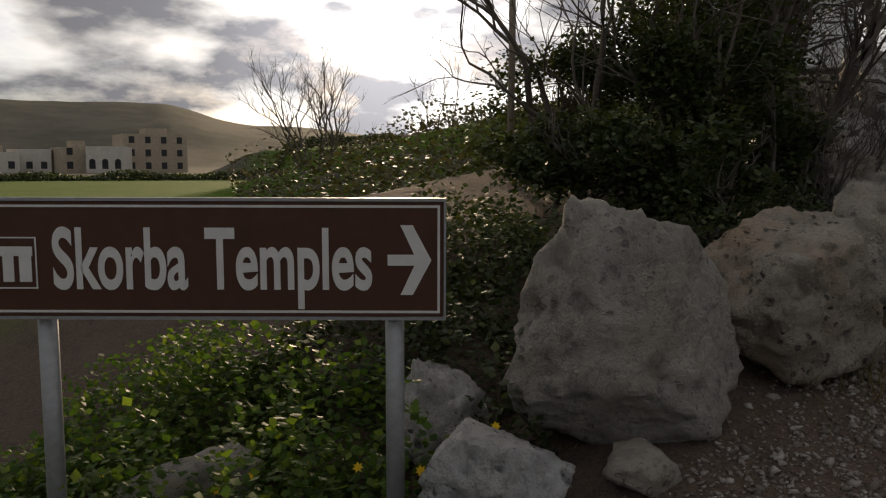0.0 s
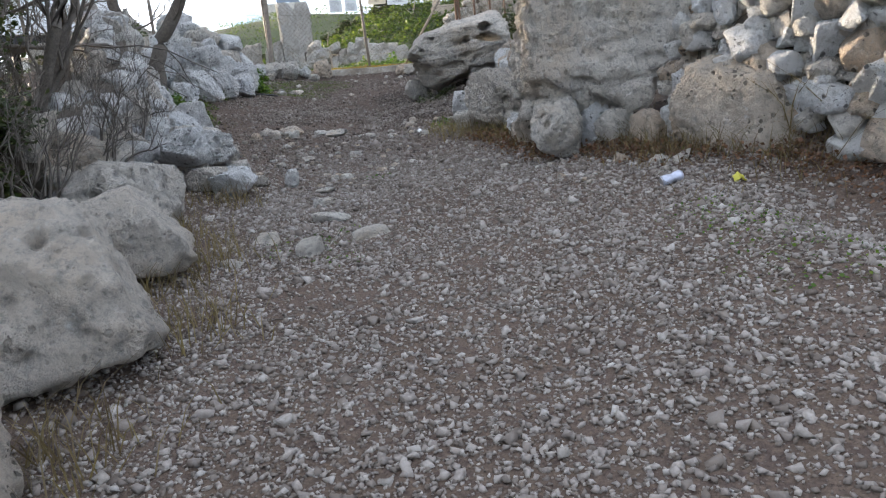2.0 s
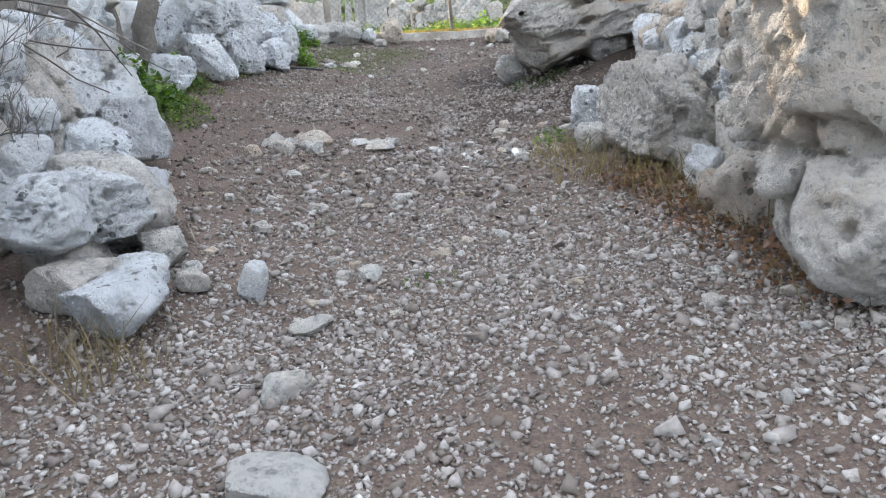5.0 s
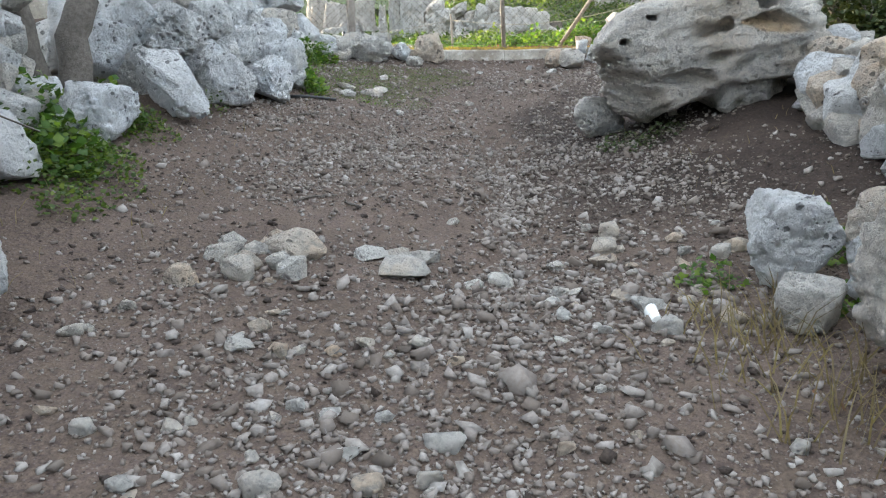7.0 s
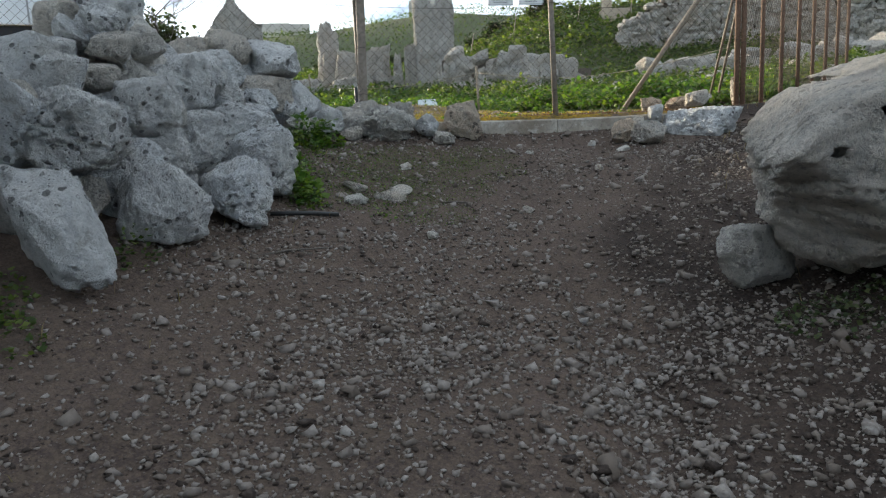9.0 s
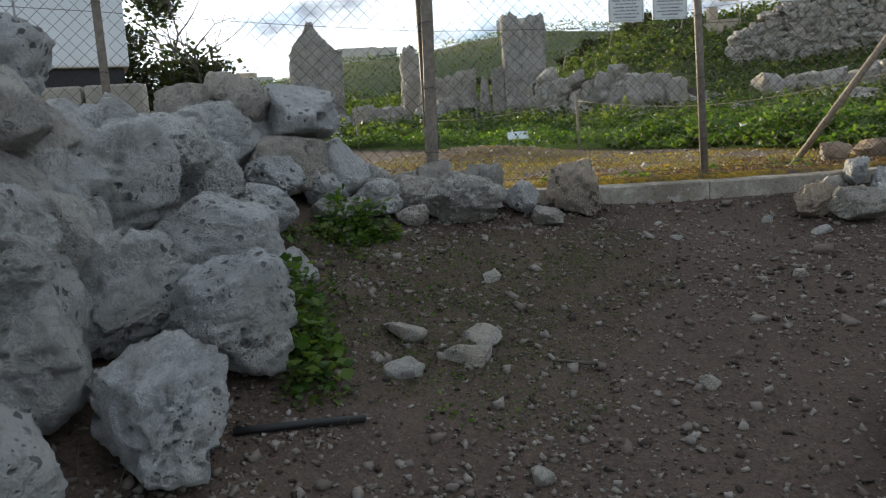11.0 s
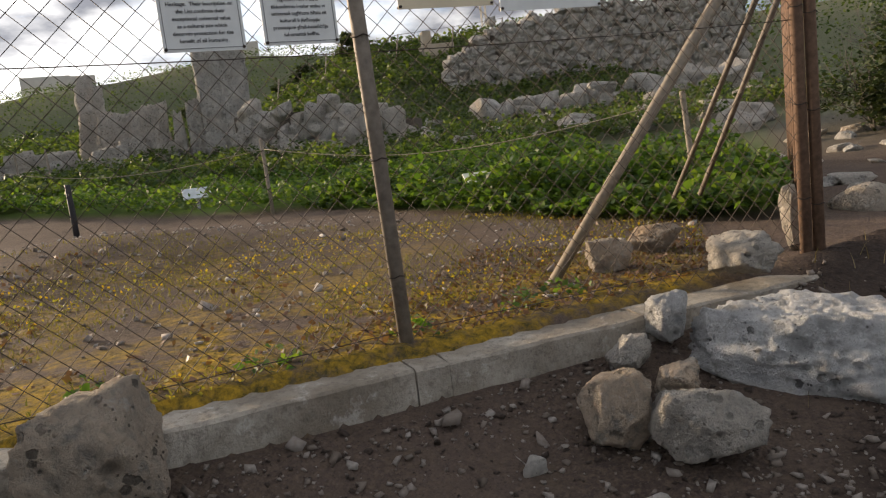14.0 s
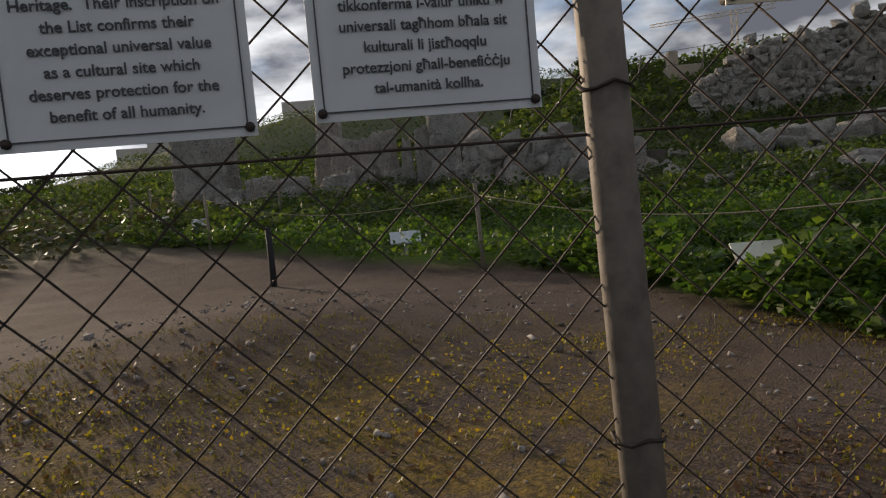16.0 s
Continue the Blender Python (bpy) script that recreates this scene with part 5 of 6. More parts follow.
def kerb():
    """Cast concrete kerb below the fence, in lengths with open joints."""
    line = [(18.2, 11.78, 2.86), (18.86, 11.1, 2.80), (19.75, 10.22, 2.74), (20.58, 9.39, 2.72), (20.70, 9.26, 2.712), (21.35, 8.43, 2.72), (22.15, 7.38, 2.74)]
    root = empty("kerb", pose(18.2, 11.78, 2.4), "weathered cracked concrete kerb along the fence foot", "kerb", kind="")
    inv = root.matrix_world.inverted()
    for (x0, y0, z0), (x1, y1, z1) in zip(line, line[1:]):
        L = math.hypot(x1 - x0, y1 - y0)
        ang = math.atan2(y1 - y0, x1 - x0)
        n = max(2, int(L / 0.05))
        bm = bmesh.new()
        prof = [(-0.16, -0.6), (-0.15, -0.012), (-0.135, 0.0), (0.0, 0.006), (0.09, 0.0), (0.10, -0.6)]
        rows = []
        for i in range(n + 1):
            s = 0.007 + (L - 0.014) * i / n
            row = []
            for j, (u, w) in enumerate(prof):
                k = noise.noise((x0 + s * 2.2, y0 * 2 + j * 0.5, w * 4)) * 0.008 + noise.noise((x0 * 2 + s * 7, y0 + j, w)) * 0.006 + (0.012 * noise.noise((s * 30, j, x0)) if i in (0, n) else 0)
                row.append(bm.verts.new((s, u + (k if j < 4 else 0), z0 + (z1 - z0) * i / n + w + (k * 0.8 if w > -0.1 else 0))))
            rows.append(row)
        for a, b in zip(rows, rows[1:]):
            for j in range(len(prof) - 1):
                bm.faces.new((a[j], b[j], b[j + 1], a[j + 1]))
        bm.faces.new(rows[0])
        bm.faces.new(rows[-1][::-1])
        bmesh.ops.recalc_face_normals(bm, faces=bm.faces)
        ob = part("kerb_length", bm, M["concrete"], root)
        ob.matrix_local = inv @ pose(x0, y0, 0, 0, 0, math.degrees(ang))


kerb()


# ---- notices on the fence ----
def notice(label, p, q, s0, s1, z0, z1, mat, lines, border=True, out=0.02):
    L = math.hypot(q[0] - p[0], q[1] - p[1])
    ang = math.degrees(math.atan2(q[1] - p[1], q[0] - p[0]))
    w, h = s1 - s0, z1 - z0
    root = empty("notice_board", pose(p[0], p[1], z0, 0, 0, ang) @ pose(s0, -out, 0), label, "sign", "notices on the fence")
    bm = bmesh.new()
    box(bm, 0, w, 0.0, 0.003, 0, h)
    part("sheet", bm, M[mat], root)
    if border:
        bm = bmesh.new()
        e, t = 0.012, 0.002
        for x0, x1, a, b in ((e, w - e, h - e - t, h - e), (e, w - e, e, e + t), (e, e + t, e + t, h - e - t), (w - e - t, w - e, e + t, h - e - t)):
            box(bm, x0, x1, -0.0022, -0.0008, a, b)
        part("border", bm, M["ink"], root, "thin black border line")
    for (text, x, z, size) in lines:
        text_mesh("lettering", text, size, "ink", root, pose(x, -0.0015, z, 90, 0, 0), "black lettering", "CENTER", 0.0002)
    for x in (0.01, w - 0.01):
        for z in (0.012, h - 0.012):
            bm = bmesh.new()
            tube(bm, [(x, -0.006, z), (x, 0.03, z)], 0.007, sides=8)
            part("fixing", bm, M["wire"], root)
    return root


A_, B_, C_ = FENCE[2], FENCE[3], FENCE[4]
rows = ["the Convention", "concerning the Protection of", "The World Cultural and Natural", "Heritage.  Their inscription on", "the List confirms their", "exceptional universal value", "as a cultural site which", "deserves protection for the", "benefit of all humanity."]
notice("white enamel notice in English on the fence", A_, B_, 1.645, 1.975, 4.155, 4.665, "white_sign", [(t, 0.165, 0.036 + 0.0288 * (8 - k), 0.0215) for k, t in enumerate(rows) if t])
rows = ["", "", "", "tagħhom f'din il-Lista", "tikkonferma l-valur uniku w", "universali tagħhom bħala sit", "kulturali li jistħoqqlu", "protezzjoni għall-benefiċċju", "tal-umanità kollha."]
notice("white enamel notice in Maltese on the fence", A_, B_, 2.055, 2.385, 4.165, 4.675, "white_sign", [(t, 0.165, 0.036 + 0.0288 * (8 - k), 0.0215) for k, t in enumerate(rows) if t])
notice("blue-tinted notice with telephone numbers on the fence", A_, B_, 0.32, 0.90, 4.455, 4.80, "blue_sign", [("79457791 / 99549953", 0.29, 0.055, 0.052)])
n_ = notice("cream notice board on the fence", B_, C_, 0.15, 0.63, 4.295, 4.75, "cream_sign", [], False)
bm = bmesh.new()
for x0, x1, z in ((0.18, 0.30, 0.10), (0.17, 0.31, 0.075), (0.2, 0.28, 0.16), (0.19, 0.29, 0.14), (0.21, 0.27, 0.2)):
    box(bm, x0, x1, -0.002, 0.0, z, z + 0.009)
part("lettering_bars", bm, M["rust"], n_, "small unreadable brown lettering")
n_ = notice("white notice board with a dark picture band on the fence", B_, C_, 0.665, 1.23, 4.265, 4.78, "white_sign", [], False)
bm = bmesh.new()
for k in range(6):
    box(bm, 0.14 + 0.02 * (k % 2), 0.42 - 0.03 * (k % 3), -0.002, 0.0, 0.06 + 0.024 * k, 0.066 + 0.024 * k)
part("lettering_bars", bm, M["ink"], n_, "small unreadable black lettering")
bm = bmesh.new()
box(bm, 0.03, 0.535, -0.002, 0.0, 0.24, 0.5)
part("picture_band", bm, M["dark"], n_, "dark printed picture band")

bm = bmesh.new()
box(bm, -0.07, 0.07, -0.045, 0.045, 0, 0.16, 0.012)
box(bm, -0.05, 0.05, -0.052, -0.045, 0.02, 0.14, 0.003)
me = bpy.data.meshes.new("junction_box")
bm.to_mesh(me)
bm.free()
me.materials.append(M["box_blue"])
ob = tagged(new("junction_box", me), "grey-blue plastic junction box tied to the corner post", "junction box")
ob.matrix_world = pose(22.28, 7.58, 4.28, 0, 0, -60)

# ---- the stones inside the enclosure ----
def standing_stone(label, x, y, w, d, h, seed, top=0.6, turn=0.0, z=None, split=0.0, mat="menhir"):
    me = rock_mesh("standing_stone", seed, 5, M[mat], 2, 0.14, 16, soft=45.0, boxy=0.66, pock=0.085, skew=0.10)
    for v in me.vertices:
        f = v.co.z + 0.5
        k = 1.0 - (1 - top) * f
        v.co.x *= k
        v.co.y *= k
        if split and f > 0.8 and abs(v.co.x) < 0.10:
            v.co.z -= split * (1 - abs(v.co.x) / 0.10)
    ob = new("standing_stone", me)
    z = gz(x, y) if z is None else z
    ob.matrix_world = pose(x, y, z + h * 0.46, 0, 0, turn) @ Matrix.Diagonal((w, d, h, 1))
    return tagged(ob, label, "standing stone", "temple stones")


tall = standing_stone("tall grey megalith with a gabled top standing in green weeds", 37.4, 31.5, 2.75, 1.7, 5.3, 201, 0.80, -42)
for v in tall.data.vertices:
    if v.co.z > 0.22:
        v.co.z -= 0.95 * max(0.0, abs(v.co.x + 0.04) - 0.05) * (v.co.z - 0.22) / 0.28
standing_stone("tall notched grey megalith among lower stones", 42.3, 24.0, 2.15, 1.5, 4.75, 202, 0.92, -58, None, 0.1)
standing_stone("narrow square-topped grey megalith among lower stones", 44.4, 31.9, 1.35, 1.1, 3.9, 203, 0.88, -48)
standing_stone("broad block at the foot of the square-topped megalith", 41.9, 29.5, 1.8, 1.1, 2.7, 204, 0.7, -50)
standing_stone("broad pale megalith slab with a rounded top", 41.2, 26.7, 1.9, 0.9, 2.5, 205, 0.85, -54)
standing_stone("low rounded megalith slab", 41.2, 28.1, 1.7, 0.9, 2.35, 206, 0.75, -52)
standing_stone("narrow upright slab beside the notched megalith", 41.75, 24.95, 0.75, 0.6, 2.5, 207, 0.85, -58)
standing_stone("narrow upright slab beside the notched megalith", 41.4, 25.5, 0.65, 0.6, 2.1, 208, 0.75, -58)
for k in range(14):
    f = (k + 0.5) / 14
    x, y = 36.9 + 4.2 * f + rng.normal() * 0.3, 30.4 - 5.0 * f + rng.normal() * 0.3
    standing_stone("low weathered megalith block in a close-set row", x, y, rng.uniform(1.0, 1.9), 1.0, rng.uniform(0.7, 1.35), 210 + k, rng.uniform(0.6, 0.95), rng.uniform(-80, -20))
stone_pile("low ruined wall of large pale blocks in the green field", [(40.6, 22.6, 1.6, 0.7), (40.2, 20.6, 1.65, 0.7), (40.6, 18.6, 1.4, 0.7), (41.4, 16.2, 0.9, 0.7)], 12, 0.56, RUIN_STONES, batter=0.1, name="ruined_wall", flat=0.95, core=0.25)
stone_pile("tall coursed rubble wall of the ruin on the hill", [(53.0, 18.6, 1.3, 0.7), (54.2, 16.6, 2.7, 0.7), (55.2, 12.0, 3.3, 0.7), (55.6, 8.6, 3.4, 0.7), (55.9, 5.0, 3.4, 0.7)], 13, 0.38, RUIN_STONES, batter=0.1, name="ruined_wall", flat=0.85, core=0.3)
for k in range(46):
    x, y = rng.uniform(36, 52), rng.uniform(6, 18)
    w = rng.uniform(0.45, 1.2)
    loose_stone(x, y, w, w * rng.uniform(0.6, 0.95), k, rng.uniform(0, 360), "pale rough block showing above the green plants", "field stones in the enclosure")
stone_pile("line of tumbled blocks below the ruin", [(47.5, 15.5, 0.8, 0.8), (48.5, 10.5, 0.9, 0.8), (48.5, 5.5, 0.9, 0.8)], 14, 0.8, RUIN_STONES, name="ruined_wall")


# ---- stakes, rope and panels ----
def stake(x, y, h, mat="wood", label="thin weathered wooden stake carrying a rope", r=0.035, lean=(0, 0)):
    bm = bmesh.new()
    tube(bm, [(0, 0, -0.2), (0.006, 0, h * 0.5), (0, 0, h - 0.01), (0, 0, h)], r, r * 0.8, 8)
    me = bpy.data.meshes.new("stake")
    bm.to_mesh(me)
    bm.free()
    me.materials.append(M[mat])
    ob = new("stake", me)
    ob.matrix_world = pose(x, y, gz(x, y), *lean)
    return tagged(ob, label, "stake", "rope stakes")


STAKES = [(33.4, 30.2), (32.8, 28.3), (36.0, 27.6), (35.2, 25.6), (30.3, 22.7), (28.7, 14.7), (25.93, 8.0)]
for k, (x, y) in enumerate(STAKES):
    stake(x, y, 1.25 if k < 6 else 1.15, lean=(2 - k, k - 2))
stake(27.3, 17.5, 0.88, "underframe", "short black post standing on the gravel", 0.05)
for p, q in zip(STAKES, STAKES[1:]):
    bm = bmesh.new()
    a, b = Vector((*p, gz(*p) + 1.08)), Vector((*q, gz(*q) + 1.08))
    tube(bm, [a.lerp(b, i / 14) - Vector((0, 0, 0.32 * math.sin(math.pi * i / 14))) for i in range(15)], 0.007, sides=5)
    me = bpy.data.meshes.new("rope")
    bm.to_mesh(me)
    bm.free()
    me.materials.append(M["rope"])
    tagged(new("rope", me), "pale sagging rope between two stakes", "rope", "stake ropes")


def tilted_panel(x, y, w, mat, label, turn, lift=0.0):
    root = empty("information_panel", pose(x, y, gz(x, y) + lift, 0, 0, turn), label, "panel", "tilted panels")
    bm = bmesh.new()
    box(bm, -w / 2, w / 2, -0.17, 0.17, 0.2, 0.225, 0.004, pose(0, 0.12, 0.12, 32, 0, 0))
    part("face", bm, M[mat], root)
    bm = bmesh.new()
    tube(bm, [(0, 0, -0.4), (0, 0, 0.28)], 0.03, sides=8)
    part("leg", bm, M["galv"], root)


tilted_panel(27.7, 10.76, 0.52, "panel_face", "pale yellowish tilted panel among green plants", -60)
tilted_panel(29.8, 16.9, 0.52, "panel_grey", "grey glossy tilted panel among green plants", -50)
tilted_panel(32.4, 25.7, 0.42, "white_sign", "small white tilted panel among weeds", -40)
tilted_panel(33.5, 28.9, 0.42, "white_sign", "small white tilted panel among weeds", -40)


# ---- green carpet inside the enclosure ----
def carpet(label, n, u0, u1, v0, v1, size, h, seed, power=1.0, mat="leaf"):
    r = np.random.default_rng(seed)
    u = u0 + (u1 - u0) * r.random(n) ** power
    v = r.uniform(v0, v1, n)
    x, y = 20.5 + u * HILL[0] - v * HILL[1], 9.5 + u * HILL[1] + v * HILL[0]
    edge = 9.6 - 7.2 * smooth01(-v, -1.0, 3.6) + 0.75 * np.clip(v - 1.5, 0, 12) + 0.9 * vnoise(v * 0.9, v * 0.3)
    keep = (u > edge) & (vnoise(x * 0.55, y * 0.55) + r.uniform(-0.3, 0.55, n) > -0.22) & ((y > 7.55 - 0.112 * (x - 22.3)) | (x > 34)) & (np.hypot(x - 27.4, y - 10.62) > 0.5) & (np.hypot(x - 29.55, y - 16.7) > 0.4)
    x, y, u = x[keep], y[keep], u[keep]
    lump = 0.1 + 1.7 * np.clip(vnoise(x * 1.3, y * 1.3) + 0.5, 0, 1) ** 2.0 + 0.7 * (vnoise(x * 3.7, y * 3.7) + 0.5)
    h = h * (1 + 0.3 * smooth01(-(-(x - 20.5) * HILL[1] + (y - 9.5) * HILL[0]), -0.5, 2.5) * (u < 12))
    z = ground_z(x, y) + h * lump * (0.35 + 0.65 * r.random(len(x)))
    me = leaf_cloud("green_plants", np.stack([x, y, z], 1), size, M[mat], seed)
    tagged(new("green_plants", me), label, "plants", kind="stuff")


carpet("thick bright green broad-leaved weeds", 95000, 1.8, 17.0, -5.0, 16, 0.095, 0.29, 61, 1.0)
carpet("tall dense green weeds beside the fence corner", 42000, 1.8, 9.5, -5.2, 2.0, 0.095, 0.26, 66, 1.0)
carpet("green weeds covering the hillside", 130000, 15.0, 42.0, -14, 24, 0.145, 0.40, 62, 1.1, "leaf_hill")
carpet("green weeds high on the hillside", 60000, 34.0, 60.0, -20, 34, 0.25, 0.5, 63, 1.0, "leaf_hill")
r_ = np.random.default_rng(64)
xy = np.stack([r_.uniform(16.5, 26, 30000), r_.uniform(8, 20, 30000)], 1)
s_ = fence_side(xy[:, 0], xy[:, 1])
xy = xy[(s_ > -0.02) & (s_ < 4.5) & (vnoise(xy[:, 0] * 1.1, xy[:, 1] * 1.1) > -0.12)]
tagged(new("moss", leaf_cloud("moss", np.concatenate([xy, ground_z(xy[:, 0], xy[:, 1])[:, None] + 0.004], 1), 0.024, leaf_material("moss_leaf", (0.36, 0.22, 0.02), (0.22, 0.19, 0.03), (0.13, 0.12, 0.03)), 65, 0.8)), "yellow-green moss and seedlings on bare earth", "moss", kind="stuff")

xy = np.stack([r_.uniform(17.5, 27, 42000), r_.uniform(8, 19, 42000)], 1)
s_ = fence_side(xy[:, 0], xy[:, 1])
xy = xy[(s_ > 0.05) & (s_ < 5.5) & (vnoise(xy[:, 0] * 1.7, xy[:, 1] * 1.7) + 0.3 * vnoise(xy[:, 0] * 6, xy[:, 1] * 6) > -0.02)]
tagged(new("thin_grass", blades("thin_grass", xy, 0.035, leaf_material("olive_blade", (0.09, 0.085, 0.02), (0.15, 0.12, 0.03), (0.06, 0.06, 0.02)), 67, 0.004)), "short olive grass and dead stalks on the mossy ground", "grass", kind="stuff")
xy = np.stack([r_.uniform(20, 27, 5200), r_.uniform(8, 18, 5200)], 1)
s_ = fence_side(xy[:, 0], xy[:, 1])
xy = xy[(s_ > 0.05) & (s_ < 4.8) & (vnoise(xy[:, 0] * 0.8 + 3, xy[:, 1] * 0.8) > 0.0)]
tagged(new("leaf_litter", leaf_cloud("leaf_litter", np.concatenate([xy, ground_z(xy[:, 0], xy[:, 1])[:, None] + 0.006], 1), 0.04, M["litter"], 68, 0.5)), "curled brown dead leaves on the mossy ground", "leaf litter", kind="stuff")

# ---- bushes and trees on the west bank ----
for k, (x, y, rx, ry, rz, n) in enumerate([(3.7, 5.8, 1.0, 0.9, 0.55, 7000), (5.3, 6.3, 1.1, 1.1, 1.5, 15000), (6.9, 7.6, 1.7, 1.4, 2.2, 18000), (5.3, 8.4, 1.4, 1.2, 0.85, 9000), (8.6, 9.4, 1.8, 1.5, 2.2, 12000), (4.3, 4.9, 0.9, 0.7, 0.6, 5000), (6.0, 5.9, 0.9, 0.7, 0.7, 5000)]):
    leafy_shrub("dense dark tangled evergreen shrub on the bank", x, y, rx, ry, rz, 300 + 7 * k, n, 0.06, "leaf_dark", "shrub", stem=0.03 + 0.01 * rz)
for k, (x, y, h, rad) in enumerate([(4.6, 7.4, 4.2, 0.035), (6.2, 6.9, 4.6, 0.05), (7.6, 7.0, 4.2, 0.05), (8.5, 7.6, 3.2, 0.035)]):
    bare_tree("leafless grey tree with a tangle of twigs on the bank", x, y, h, 330 + k, 4, 5, rad, 0.6)
for k, (x, y, h) in enumerate([(6.9, 5.9, 1.3), (7.8, 6.4, 1.5), (8.9, 7.0, 1.5), (7.3, 6.6, 1.4), (7.7, 6.1, 1.1), (8.4, 6.5, 1.3), (8.9, 6.75, 1.1), (9.4, 7.5, 1.4), (10.2, 8.5, 1.5), (6.4, 5.6, 1.2), (8.1, 7.2, 1.8)]):
    bare_tree("grey leafless twiggy shrub on the stone bank", x, y, h, 350 + k, 7, 4, 0.012, 0.8, name="bare_shrub")


def old_tree():
    r = np.random.default_rng(371)
    x, y = 13.1, 9.72
    root = empty("old_tree", pose(x, y, gz(x, y)), "gnarled grey tree trunk forking beside the stone heap", "tree")
    bm, tw, cs = bmesh.new(), bmesh.new(), []
    for pts, r0 in (([(-0.15, 0, -0.2), (-0.1, 0.0, 0.5), (0.05, -0.1, 0.95), (0.25, -0.4, 1.5), (0.4, -0.75, 2.2), (0.5, -0.95, 3.0)], 0.14), ([(-0.35, 0.1, -0.2), (-0.4, 0.15, 0.6), (-0.6, 0.2, 1.5), (-0.8, 0.2, 2.6)], 0.12)):
        fine = []
        for a, b in zip(pts, pts[1:]):
            fine += [Vector(a).lerp(Vector(b), i / 4) + Vector(r.normal(0, 0.012, 3)) for i in range(4)]
        tube(bm, fine + [pts[-1]], r0, r0 * 0.55, 12)
        for i in range(9):
            p = fine[6 + r.integers(len(fine) - 6)]
            cs += branches(tw, p, (r.normal(), r.normal(), 0.5), 0.5, 0.025, 3, r, 0.7, 5, 0.1)
    part("trunk", bm, M["bark"], root)
    part("bare_crown", tw, M["twig"], root)
    c = np.array([q[:] for q in cs])
    c = np.repeat(c, 9, 0) + r.normal(0, 0.09, (len(c) * 9, 3))
    c = c[c[:, 2] > 2.1]
    under("crown", leaf_cloud("crown", c, 0.06, M["leaf_dark"], 372), root)


old_tree()
leafy_shrub("dark green olive-like tree behind the fence", 20.6, 17.9, 1.6, 1.4, 1.5, 380, 13000, 0.085, "leaf_dark", "small_tree", z=gz(20.6, 17.9) + 0.35, lumps=16, stem=0.05, category="tree")
leafy_shrub("dark green shrub behind the stone wall", 13.6, 2.5, 1.0, 0.8, 0.95, 386, 9000, 0.06, "leaf_dark", "shrub")
leafy_shrub("dark green shrub beside the great rock", 17.6, 4.1, 1.0, 0.9, 0.8, 390, 8000, 0.06, "leaf_dark", "shrub")

# ---- trees and fields to the west ----
bare_tree("bare spreading fig tree at the field edge", 5.9, 25.6, 4.4, 400, 7, 5, 0.05, 0.6, name="bare_tree")
bare_tree("bare slender tree at the field edge", 10.8, 26.5, 3.6, 402, 3, 5, 0.03, 0.5)
bare_tree("bare slender tree at the field edge", 14.0, 31.5, 3.2, 404, 3, 4, 0.03, 0.5)
bm = bmesh.new()
tube(bm, [(0, 0, -0.3), (0.02, 0, 1.6), (0, 0, 3.6)], 0.045, 0.035, 10)
ob = part("pole", bm, M["wood"], None)
ob.matrix_world = pose(4.15, 7.95, gz(4.15, 7.95))
tagged(ob, "grey upright wooden pole at the edge of the bushes", "pole")
r_ = np.random.default_rng(410)
n_ = 26000
hx = r_.uniform(-40, 60, n_)
hy = 78 + 0.1 * hx + r_.normal(0, 1.1, n_)
hz = ground_z(hx, hy) + r_.random(n_) * 1.1 * (0.7 + 1.2 * vnoise(hx * 0.3, hx * 0.1))
tagged(new("hedge", leaf_cloud("hedge", np.stack([hx, hy, hz], 1), 0.28, M["leaf_dark"], 411)), "dark hedge along the far edge of the green field", "hedge", kind="stuff")
n_ = 9000
hx = 5 + r_.random(n_) * 30
hy = 26 + r_.random(n_) * 16
hz = ground_z(hx, hy) + r_.random(n_) * 2.0 * (vnoise(hx * 0.25, hy * 0.25) + 0.42)
tagged(new("scrub", leaf_cloud("scrub", np.stack([hx, hy, hz], 1), 0.2, M["scrub"], 412)), "dull green scrub behind the bank", "scrub", kind="stuff")


n_ = 11000
hx = 2.6 + r_.random(n_) * 9
hy = 10.5 + r_.random(n_) * 12
hz = ground_z(hx, hy) + r_.random(n_) * 1.5 * np.clip(vnoise(hx * 0.5, hy * 0.5) + 0.35, 0, 1)
tagged(new("scrub", leaf_cloud("scrub", np.stack([hx, hy, hz], 1), 0.11, M["scrub"], 413)), "dull tangled scrub beyond the bushes", "scrub", kind="stuff")


n_ = 42000
ha, hr = np.radians(r_.uniform(28, 80, n_)), r_.uniform(46, 100, n_)
ha[30000:], hr[30000:] = np.radians(r_.uniform(78, 108, 12000)), r_.uniform(36, 95, 12000)
hx, hy = 15.6 + hr * np.sin(ha), 7.8 + hr * np.cos(ha)
hz = ground_z(hx, hy) + r_.random(n_) * 0.9 * np.clip(vnoise(hx * 0.35, hy * 0.35) + 0.5, 0.1, 1)
tagged(new("scrub", leaf_cloud("scrub", np.stack([hx, hy, hz], 1), 0.2, M["leaf_hill"], 414)), "dull green scrub on the crest behind the megaliths", "scrub", kind="stuff")


